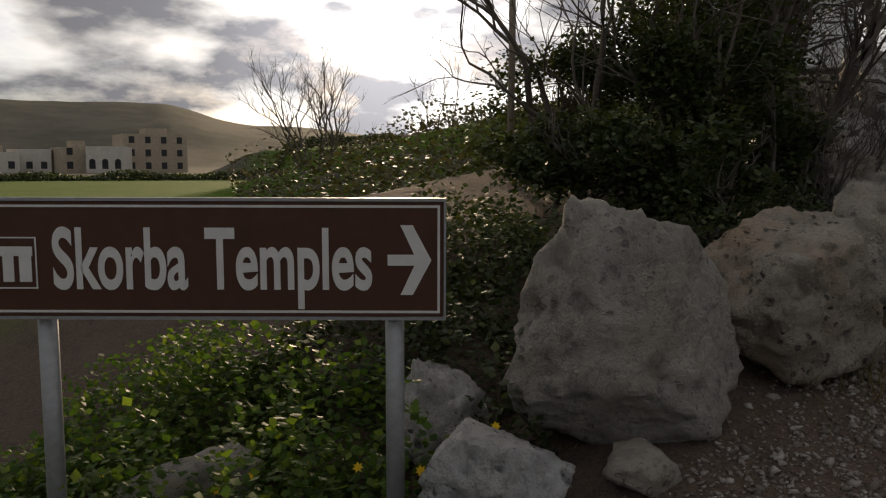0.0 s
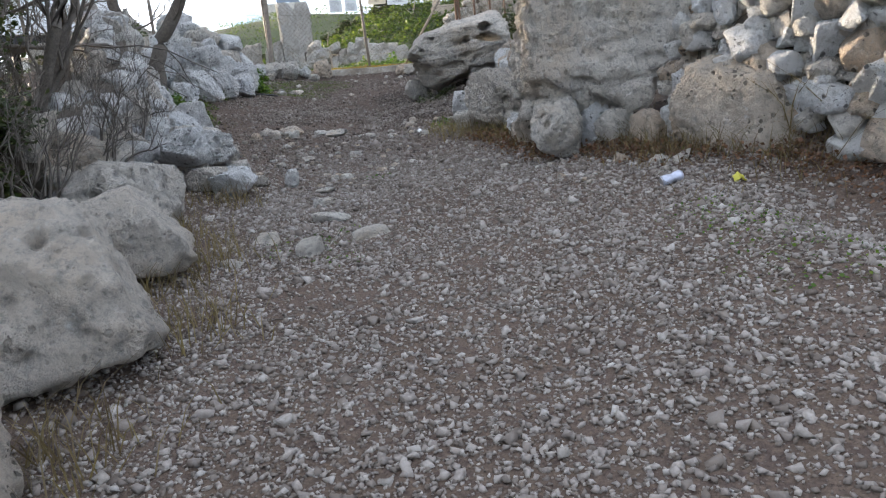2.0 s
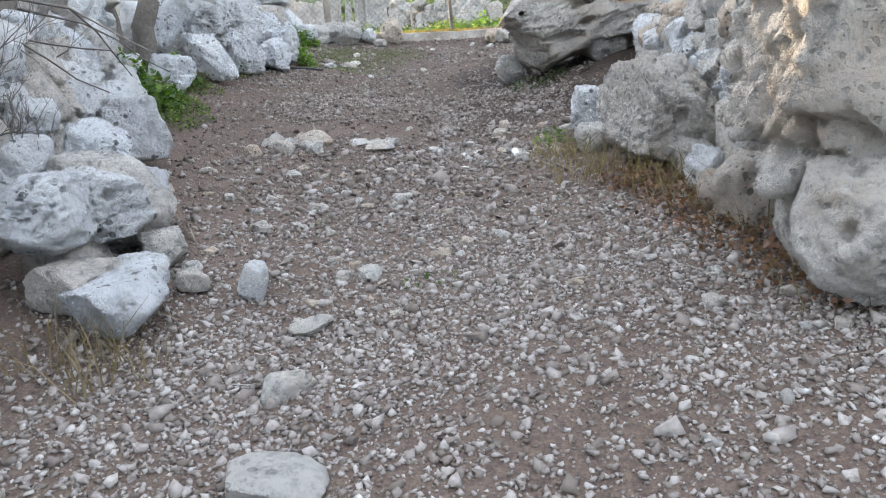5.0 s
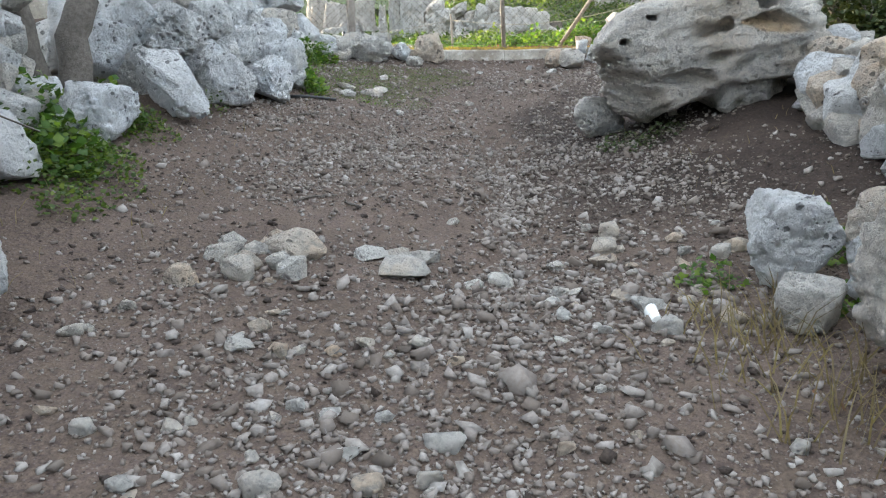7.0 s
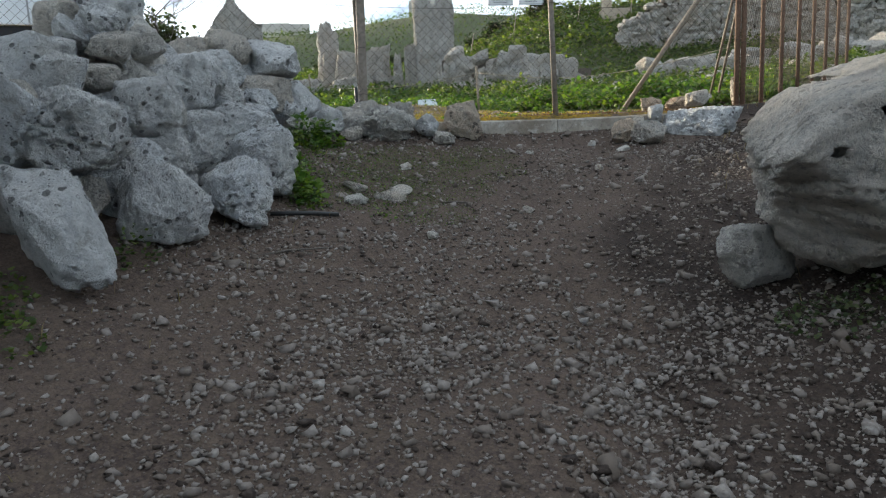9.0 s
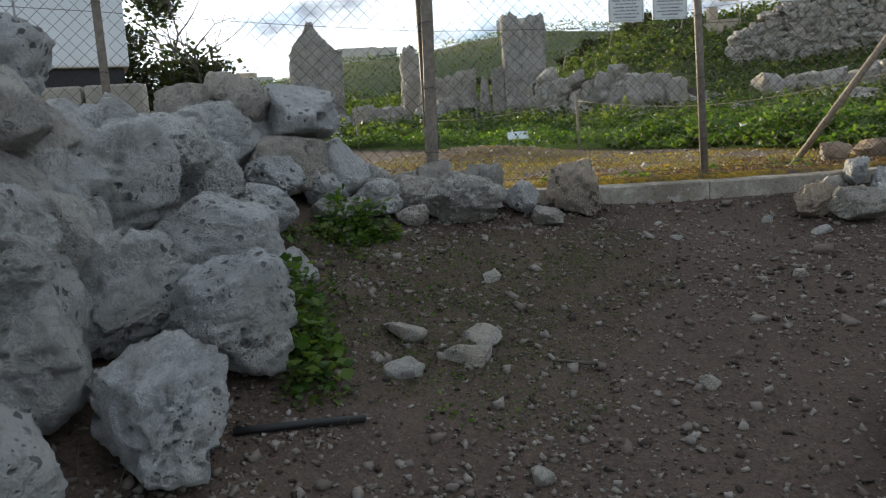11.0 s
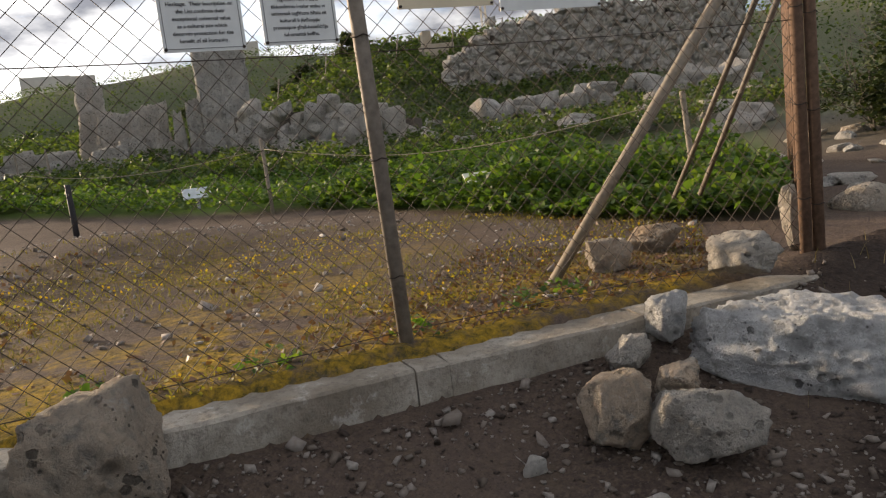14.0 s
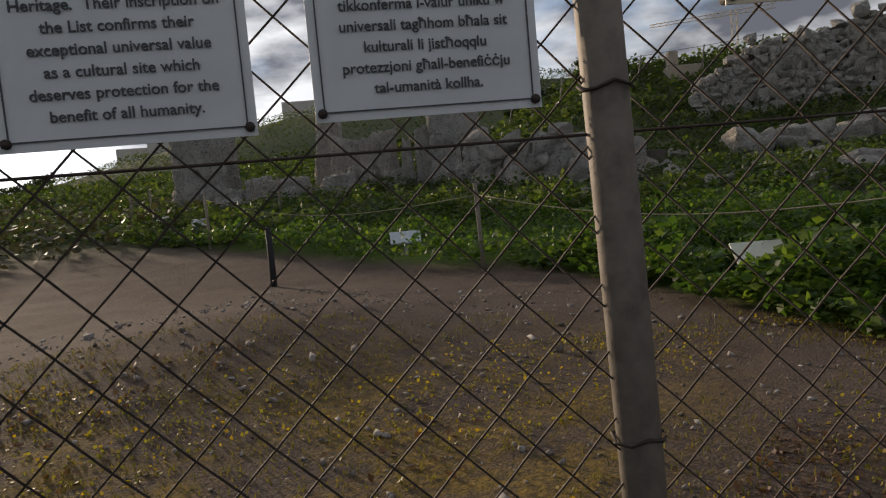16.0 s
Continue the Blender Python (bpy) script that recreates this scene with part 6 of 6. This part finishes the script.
def house(label, x, y, w, d, h, turn, mat="render", cols=3, rows=2, stair=True, arched=False, group="houses beyond the field"):
    root = empty("house", pose(x, y, gz(x, y) - 0.5, 0, 0, turn), label, "house", group)
    bm = bmesh.new()
    box(bm, -w / 2, w / 2, -d / 2, d / 2, 0, h)
    part("wall", bm, M[mat], root)
    bm = bmesh.new()
    for x0, x1, y0, y1 in ((-w / 2, w / 2, -d / 2, -d / 2 + 0.3), (-w / 2, w / 2, d / 2 - 0.3, d / 2), (-w / 2, -w / 2 + 0.3, -d / 2 + 0.3, d / 2 - 0.3), (w / 2 - 0.3, w / 2, -d / 2 + 0.3, d / 2 - 0.3)):
        box(bm, x0, x1, y0, y1, h, h + 0.8)
    part("roof", bm, M[mat], root, "flat roof with parapet")
    if stair:
        bm = bmesh.new()
        box(bm, -w * 0.1, w * 0.25, -d * 0.2, d * 0.3, h, h + (2.4 if rows else 1.5))
        part("roof_room", bm, M["house_stone"], root)
    for r0 in range(rows):
        for c in range(cols):
            cx, cz = -w / 2 + w * (c + 0.5) / cols, 1.6 + r0 * 3.1
            win = bmesh.new()
            box(win, cx - 0.65, cx + 0.65, -d / 2 - 0.02, -d / 2 + 0.1, cz - 0.2, cz + 1.4)
            if arched and r0 == 0:
                bmesh.ops.create_cone(win, cap_ends=True, segments=16, radius1=0.65, radius2=0.65, depth=0.12, matrix=pose(cx, -d / 2 + 0.04, cz + 1.4, 90))
            p = part("window", win, M["dark"], root, "dark window opening")
            fr = bmesh.new()
            box(fr, cx - 0.85, cx + 0.85, -d / 2 - 0.16, -d / 2 - 0.01, cz - 0.4, cz - 0.22)
            part("sill", fr, M[mat], p)


for k, (ang, dist, w, d, h, mat, cols, rows, arch) in enumerate([(-8.2, 195, 10, 9, 4.2, "render", 3, 1, False), (-5.6, 200, 9, 9, 5.0, "render", 3, 1, False), (-3.2, 195, 8, 9, 5.4, "house_stone", 2, 2, False),
                                                            (-1.0, 190, 8, 9, 5.6, "render", 3, 1, True), (1.6, 205, 15, 12, 9.0, "house_stone", 4, 3, False), (-11, 205, 12, 9, 5.5, "render", 3, 2, False), (14.6, 190, 10, 9, 6.0, "house_stone", 3, 2, False)]):
    a = radians(ang)
    house(("square flat-roofed limestone house below the ridge", "pale flat-roofed house with dark windows below the ridge")[mat == "render"], dist * math.sin(a), dist * math.cos(a), w, d, h, -ang + (-12 if k % 2 else 14), mat, cols, rows, k % 2 == 0, arch)
# houses and a squat tower on the skyline behind the ruin
for k, (ang, dist, w, h) in enumerate([(38.3, 100, 7.5, 3.0), (35.2, 103, 4.0, 2.9), (46.8, 99, 5.0, 2.9), (48.6, 100, 4.0, 2.7), (59.0, 99, 5.6, 2.9), (72, 100, 9, 3.4), (79, 100, 12, 3.6)]):
    a = radians(ang)
    x, y = 15.6 + dist * math.sin(a), 7.8 + dist * math.cos(a)
    house("far pale village house on the skyline", x, y, w, 6, h * 0.55, -ang, "render", 3, 0, k == 0, group="far village houses")


def tower():
    x, y = 61.0, 21.4
    root = empty("field_tower", pose(x, y, gz(x, y) - 0.5, 0, 0, -60), "small ruined stone hut with a square chimney on the hilltop", "hut")
    bm = bmesh.new()
    box(bm, -0.9, 0.9, -0.8, 0.8, -0.6, 1.1, 0.03)
    part("wall", bm, M["house_stone"], root)
    bm = bmesh.new()
    box(bm, -0.8, -0.3, -0.4, 0.4, 1.1, 1.9, 0.03)
    part("chimney", bm, M["house_stone"], root)


tower()


def hill_fence():
    """Thin leaning posts with two wires along the crest of the site."""
    spots = [(56.0, 29.6), (57.2, 27.0), (58.3, 23.1), (60.5, 20.4), (61.5, 17.8)]
    root = empty("wire_fence", pose(*spots[0], gz(*spots[0])), "thin grey posts and wires along the hill crest", "fence")
    inv = root.matrix_world.inverted()
    heads = []
    for k, (x, y) in enumerate(spots):
        bm = bmesh.new()
        z = gz(x, y)
        head = Vector((x + 0.25, y - 0.35 + 0.1 * (k % 2), z + 1.75))
        tube(bm, [(x, y, z - 0.3), head], 0.035, sides=6)
        part("post", bm, M["steel"], root).matrix_local = inv
        heads.append((Vector((x, y, z)), head))
    for f in (0.55, 0.97):
        for (a, b), (c, d) in zip(heads, heads[1:]):
            bm = bmesh.new()
            tube(bm, [a.lerp(b, f), c.lerp(d, f)], 0.012, sides=4)
            part("wire", bm, M["wire"], root).matrix_local = inv


def tower_crane():
    """A far lattice crane beyond the hill."""
    x, y = 183.3, 47.2
    root = empty("tower_crane", pose(x, y, gz(x, y)), "far pale lattice tower crane beyond the hill", "crane")
    inv = root.matrix_world.inverted()
    z0, z1 = gz(x, y), 31.5
    bm = bmesh.new()
    for dx, dy in ((-0.5, -0.5), (0.5, -0.5), (0.5, 0.5), (-0.5, 0.5)):
        tube(bm, [(x + dx, y + dy, z0), (x + dx, y + dy, z1 + 1.5)], 0.09, sides=4)
    n = int((z1 - z0) / 1.2)
    for k in range(n):
        e = 1 if k % 2 else -1
        tube(bm, [(x - 0.5 * e, y - 0.5, z0 + 1.2 * k), (x + 0.5 * e, y - 0.5, z0 + 1.2 * k + 1.2)], 0.05, sides=4)
        tube(bm, [(x - 0.5, y - 0.5 * e, z0 + 1.2 * k), (x - 0.5, y + 0.5 * e, z0 + 1.2 * k + 1.2)], 0.05, sides=4)
    part("mast", bm, M["cream_sign"], root).matrix_local = inv
    bm = bmesh.new()
    a, b = Vector((178.3, 62.8, 32.0)), Vector((184.6, 39.6, 32.3))
    top = Vector((0, 0, 0.9))
    tube(bm, [a, b], 0.09, sides=4)
    tube(bm, [a + top * 0.6, b + top], 0.09, sides=4)
    for k in range(16):
        p, q = a.lerp(b, k / 16), a.lerp(b, (k + 1) / 16)
        tube(bm, [p, q + top * 0.8], 0.05, sides=4)
    part("jib", bm, M["cream_sign"], root).matrix_local = inv


hill_fence()
tower_crane()
r_ = np.random.default_rng(420)
for k in range(7):
    u, v = 46 + r_.uniform(-2, 4), 7 - 2.6 * k + r_.uniform(-0.6, 0.6) + 6
    x, y = 20.5 + u * HILL[0] - v * HILL[1], 9.5 + u * HILL[1] + v * HILL[0]
    leafy_shrub("dark rounded bush on the hill crest", x, y, 1.3, 1.2, 0.8, 430 + 3 * k, 1500, 0.22, "leaf_dark", "hill_bush", lumps=8)


# the stony track outside the side fence
for k, (x, y, rx, rz) in enumerate([(27.5, 4.2, 1.1, 0.6), (30.5, 3.6, 1.4, 0.9), (33.5, 4.6, 1.5, 1.0), (36.5, 3.0, 2.0, 1.4), (29.0, 2.4, 1.5, 1.2), (25.6, 3.2, 0.9, 0.5)]):
    leafy_shrub("dark green shrub beside the stony track", x, y, rx, rx, rz, 450 + 5 * k, 3500, 0.1, "leaf_dark", "shrub")
for k in range(26):
    x, y = rng.uniform(22.8, 34), rng.uniform(4.4, 6.9)
    w = rng.uniform(0.15, 0.6)
    loose_stone(x, y, w, w * rng.uniform(0.3, 0.6), k, rng.uniform(0, 360), "rough pale limestone lying on the stony track", "stones on the track")

# ---- portable cabin and retaining wall behind the fence ----
def cabin():
    root = empty("portable_cabin", pose(18.72, 15.35, 3.55, 0, 0, -28), "white portable cabin on a dark steel underframe", "cabin")
    bm = bmesh.new()
    box(bm, -4.5, 0, 0, 2.2, 0.75, 3.1, 0.03)
    part("body", bm, M["cabin"], root)
    bm = bmesh.new()
    box(bm, -4.4, -0.06, 0.08, 2.1, 0.5, 0.74)
    part("underframe", bm, M["underframe"], root, "dark steel underframe")
    for x in (-0.3, -2.2, -4.1):
        for y in (0.25, 1.95):
            bm = bmesh.new()
            box(bm, x - 0.09, x + 0.09, y - 0.09, y + 0.09, -0.7, 0.5, 0.01)
            part("leg", bm, M["underframe"], root)
    for x in (-1.1, -2.2, -3.3):
        bm = bmesh.new()
        box(bm, x - 0.012, x + 0.012, -0.008, 0.0, 0.78, 3.08)
        part("seam", bm, M["galv"], root)


cabin()
bm = bmesh.new()
box(bm, 0, 3.0, -0.12, 0.12, 2.2, 3.62, 0.015)
ob = part("retaining_wall", bm, M["concrete"], None)
ob.matrix_world = pose(15.3, 14.95, 0, 0, 0, -45)
tagged(ob, "stained concrete retaining wall at the fence foot", "wall", kind="structure")
for k in range(6):
    bm = bmesh.new()
    box(bm, -0.23, 0.23, -0.13, 0.13, 0, 0.26, 0.02)
    me = bpy.data.meshes.new("stone_block")
    bm.to_mesh(me)
    bm.free()
    me.materials.append(M["block"])
    ob = tagged(new("stone_block", me), "squared pale building stone set on the wall top", "stone block", "blocks on the wall")
    ob.matrix_world = pose(15.6 + 0.345 * k, 15.05 - 0.345 * k, 3.62, 0, 0, -45 + (k % 3 - 1) * 2)

# ---- weeds, dry grass and flowers ----
weeds("leafy green weeds with small yellow flowers below the road sign", [(-0.4, 3.1, 0.5), (0.1, 2.9, 0.3), (-0.9, 2.9, 0.6), (0.5, 3.2, 0.45), (-0.3, 3.9, 0.6), (0.75, 3.0, 0.35), (0.3, 2.5, 0.3), (1.0, 2.9, 0.25), (-0.6, 2.4, 0.5), (0.9, 3.7, 0.5), (0.05, 4.6, 0.7), (-1.2, 4.2, 0.8), (-0.8, 2.6, 0.6), (-1.3, 3.3, 0.7), (-0.2, 2.2, 0.4), (0.4, 4.3, 0.6), (-0.1, 3.4, 0.4), (-0.75, 3.45, 0.5), (-0.95, 3.9, 0.6), (-0.6, 2.9, 0.45)], 500, 0.045, "leaf", 420, h=0.62)
weeds("dark leafy weeds round the boulders", [(1.5, 2.95, 0.25), (2.35, 3.5, 0.4), (1.6, 3.8, 0.5), (2.5, 4.4, 0.7), (3.9, 4.4, 0.6), (1.2, 4.4, 0.6), (5.4, 5.2, 0.7), (2.2, 5.2, 0.8)], 502, 0.05, "leaf_dark", 300, h=0.55)
weeds("green weeds at the foot of the west wall", [(12.2, 8.6, 0.35), (12.0, 9.0, 0.4), (12.95, 8.9, 0.25), (13.0, 9.35, 0.4), (12.0, 8.2, 0.25), (11.6, 7.95, 0.2), (14.05, 9.3, 0.15), (15.75, 9.5, 0.12), (16.1, 9.8, 0.2), (16.55, 10.15, 0.18), (17.1, 10.75, 0.3), (11.7, 8.4, 0.3), (16.3, 10.05, 0.15)], 504, 0.035, "leaf_hill", 260, h=0.22)
weeds("tall narrow-leaved green weeds beside the heap", [(15.98, 9.72, 0.16), (16.12, 9.92, 0.18), (15.85, 9.5, 0.12), (16.35, 10.15, 0.14), (17.45, 10.85, 0.22), (17.65, 10.75, 0.16)], 512, 0.06, "leaf", 360, h=0.3)
weeds("broad bright green weeds round the pale stones", [(12.15, 8.75, 0.3), (12.35, 9.25, 0.3), (12.9, 9.2, 0.25), (11.9, 8.5, 0.22)], 513, 0.07, "leaf", 260, h=0.34)
weeds("thin dull green seedlings on the trodden earth", [(16.9, 9.6, 0.6), (17.5, 10.2, 0.7), (18.2, 9.9, 0.6), (16.6, 9.0, 0.5), (17.4, 9.2, 0.5), (18.3, 9.3, 0.5), (19.0, 9.6, 0.4), (16.2, 9.6, 0.4)], 509, 0.012, "leaf_hill", 420, h=0.02)
weeds("green weeds on the east bank", [(12.75, 4.6, 0.16), (13.2, 4.2, 0.25), (9.0, 1.0, 0.14), (8.75, 0.55, 0.15), (10.0, 2.4, 0.1), (12.6, 3.9, 0.2)], 506, 0.04, "leaf", 260, h=0.2)
weeds("dark green weeds under the great rock", [(15.5, 5.85, 0.24), (15.75, 5.6, 0.22)], 507, 0.03, "leaf_dark", 260, h=0.16)
weeds("thin green seedlings in the lane", [(7.1, 3.75, 0.3), (7.5, 3.55, 0.25), (6.9, 3.3, 0.2), (7.2, 0.7, 0.5), (6.4, 0.3, 0.5), (16.8, 9.7, 0.4), (17.4, 10.2, 0.5), (16.3, 9.0, 0.3), (9.6, 4.2, 0.2)], 508, 0.022, "leaf", 60, h=0.03)
weeds("bright green weeds at the kerb", [(20.9, 9.42, 0.12), (20.4, 9.95, 0.15), (19.9, 10.5, 0.15), (21.4, 9.0, 0.14), (21.75, 8.8, 0.14)], 510, 0.04, "leaf", 130, h=0.1)
r_ = np.random.default_rng(520)
cs = np.array([(5.9, 4.05), (6.6, 4.15), (7.0, 4.7), (4.2, 3.1), (3.5, 2.75), (5.4, 3.45), (9.9, 2.25), (9.4, 1.6), (8.9, 1.2), (8.6, 0.6), (8.4, 0.2), (10.6, 2.7), (11.4, 3.3), (11.7, 3.9), (12.2, 4.3), (11.0, 3.0), (8.2, 5.1), (9.2, 1.3), (8.75, 0.9), (11.55, 3.55), (11.4, 3.15)])
xy = np.repeat(cs, 110, 0) + r_.normal(0, 0.17, (len(cs) * 110, 2))
tagged(new("dry_grass", blades("dry_grass", xy, 0.24, M["dry"], 521, 0.004)), "dry brown grass and stalks at the wall foot", "grass", kind="stuff")
xy = np.stack([r_.uniform(-2.5, 26, 5000), r_.uniform(-3, 14, 5000)], 1)
bb = -0.5 * xy[:, 0] + 0.866 * xy[:, 1]
aa = 0.866 * xy[:, 0] + 0.5 * xy[:, 1]
mid = np.interp(aa, [0, 4, 8, 12, 16, 20, 23], [-1.9, -1.3, -1.4, -0.95, -1.1, -1.7, -2.4])
xy = xy[(np.abs(bb - mid) > 1.5) & (np.abs(bb - mid) < 3.4) & (fence_side(xy[:, 0], xy[:, 1]) < -0.2)]
tagged(new("dry_grass", blades("dry_grass", xy, 0.1, M["dry"], 522, 0.003)), "thin dry grass along the lane edges", "grass", kind="stuff")


def flower(x, y, z):
    bm = bmesh.new()
    for k in range(7):
        a = k * 6.283 / 7
        c, s = math.cos(a), math.sin(a)
        vs = [bm.verts.new(v) for v in ((0, 0, 0), (0.012 * c - 0.006 * s, 0.012 * s + 0.006 * c, 0.006), (0.024 * c, 0.024 * s, 0.004), (0.012 * c + 0.006 * s, 0.012 * s - 0.006 * c, 0.006))]
        bm.faces.new(vs)
    root = empty("flower", pose(x, y, z, 50, 0, -30), "small yellow daisy-like flower in the weeds", "flower", "yellow flowers")
    part("petals", bm, M["flower"], root)
    bm = bmesh.new()
    tube(bm, [(0, 0, 0), (0, 0.05, -0.03), (0, 0.16, -0.14)], 0.002, sides=4)
    part("stem", bm, M["leaf"], root)


for k in range(26):
    x, y = 0.0 + rng.normal() * 0.55, 3.0 + rng.normal() * 0.4
    flower(x, y, gz(x, y) + rng.uniform(0.25, 0.5))


line_ = np.array([(8.15, -0.5), (8.55, 0.35), (8.95, 1.15), (9.5, 1.75), (10.0, 2.45), (10.9, 3.0), (11.6, 3.6)])
f_ = r_.uniform(0, 6, 5200)
lx = np.interp(f_, np.arange(7), line_[:, 0]) + r_.normal(0, 0.13, 5200) - 0.05
ly = np.interp(f_, np.arange(7), line_[:, 1]) + r_.normal(0, 0.13, 5200) + 0.05
lz = ground_z(lx, ly) + r_.random(5200) ** 2 * 0.09
tagged(new("leaf_litter", leaf_cloud("leaf_litter", np.stack([lx, ly, lz], 1), 0.035, M["litter"], 525, 0.5)), "reddish brown dead leaves along the wall foot", "leaf litter", kind="stuff")
lx, ly = r_.uniform(20.5, 23.4, 3600), r_.uniform(7.6, 9.8, 3600)
k_ = fence_side(lx, ly) > 0.05
tagged(new("leaf_litter", leaf_cloud("leaf_litter", np.stack([lx, ly, ground_z(lx, ly) + 0.004], 1)[k_], 0.03, M["litter"], 526, 0.5)), "reddish brown dead leaves behind the kerb", "leaf litter", kind="stuff")

# ---- litter ----
bm = bmesh.new()
bmesh.ops.create_grid(bm, x_segments=6, y_segments=4, size=0.04)
for v in bm.verts:
    v.co.z = 0.03 + 0.022 * math.sin(v.co.x * 70) + 0.015 * math.cos(v.co.y * 90)
bmesh.ops.solidify(bm, geom=list(bm.faces), thickness=0.001)
ob = part("wrapper", bm, M["wrapper"], None)
ob.matrix_world = pose(8.05, 0.66, gz(8.05, 0.66), 0, 0, 25)
tagged(ob, "crumpled yellow plastic wrapper in dry weeds", "wrapper")
xy = np.repeat(np.array([(8.75, 0.12), (8.6, -0.1), (8.8, 0.3)]), 90, 0) + r_.normal(0, 0.1, (270, 2))
tagged(new("dry_stalks", blades("dry_stalks", xy, 0.5, M["dry"], 523, 0.006)), "tall dead brown stalks against the wall", "dead plant", kind="stuff")


def drink_can():
    root = empty("drink_can", pose(8.02, 1.12, gz(8.02, 1.12) + 0.045, 0, 78, -60) @ Matrix.Diagonal((1.2, 1.2, 1.35, 1)), "crumpled blue and silver drink can lying on the gravel", "can")
    bm = bmesh.new()
    rings = [(-0.06, 0.026), (-0.055, 0.032), (-0.02, 0.033), (0.0, 0.029), (0.02, 0.032), (0.05, 0.033), (0.06, 0.027)]
    vs = [[bm.verts.new((r * math.cos(a) * (1 - 0.12 * (i == 3)), r * math.sin(a), z)) for a in np.linspace(0, 2 * math.pi, 20, endpoint=False)] for i, (z, r) in enumerate(rings)]
    for a, b in zip(vs, vs[1:]):
        for k in range(20):
            bm.faces.new((a[k], a[(k + 1) % 20], b[(k + 1) % 20], b[k]))
    part("body", bm, M["can_blue"], root)
    for z in (-0.0605, 0.0605):
        bm = bmesh.new()
        bmesh.ops.create_cone(bm, cap_ends=True, segments=20, radius1=0.026, radius2=0.025, depth=0.004, matrix=pose(0, 0, z))
        part("end", bm, M["tin"], root, "bare aluminium end")


drink_can()
bm = bmesh.new()
vs = []
for i, (z, r0) in enumerate(((0, 0.028), (0.05, 0.033), (0.1, 0.039), (0.102, 0.042), (0.098, 0.038), (0.004, 0.026))):
    vs.append([bm.verts.new((r0 * math.cos(a), r0 * math.sin(a) * 0.75, z)) for a in np.linspace(0, 2 * math.pi, 24, endpoint=False)])
for a, b in zip(vs, vs[1:]):
    for k in range(24):
        bm.faces.new((a[k], a[(k + 1) % 24], b[(k + 1) % 24], b[k]))
bm.faces.new(vs[0][::-1])
bm.faces.new(vs[-1])
ob = part("paper_cup", bm, M["paper"], None)
ob.matrix_world = pose(12.16, 4.72, gz(12.16, 4.72) + 0.035, 0, 82, 30)
tagged(ob, "squashed white paper cup lying on the stones", "cup")
bm = bmesh.new()
tube(bm, [Vector((x, y, gz(x, y) + 0.02)) for x, y in ((15.36, 9.48), (15.5, 9.38), (15.66, 9.3), (15.82, 9.22))], 0.016, sides=8)
ob = part("pipe", bm, M["plastic"], None)
tagged(ob, "short black plastic pipe lying on the earth", "pipe")
for k, (x, y, t, L) in enumerate([(12.92, 7.24, -22, 0.34), (14.9, 8.9, -30, 0.5), (13.0, 7.0, 60, 0.3), (17.0, 8.9, 100, 0.3)]):
    bm = bmesh.new()
    tube(bm, [(-L / 2, 0, 0.01), (0, 0.03, 0.02), (L / 2, 0, 0.01)], 0.01, 0.006, 6)
    ob = part("stick", bm, M["bark"], None)
    ob.matrix_world = pose(x, y, gz(x, y), 0, 0, t)
    tagged(ob, "dry bare stick lying on the lane", "stick", "fallen sticks")
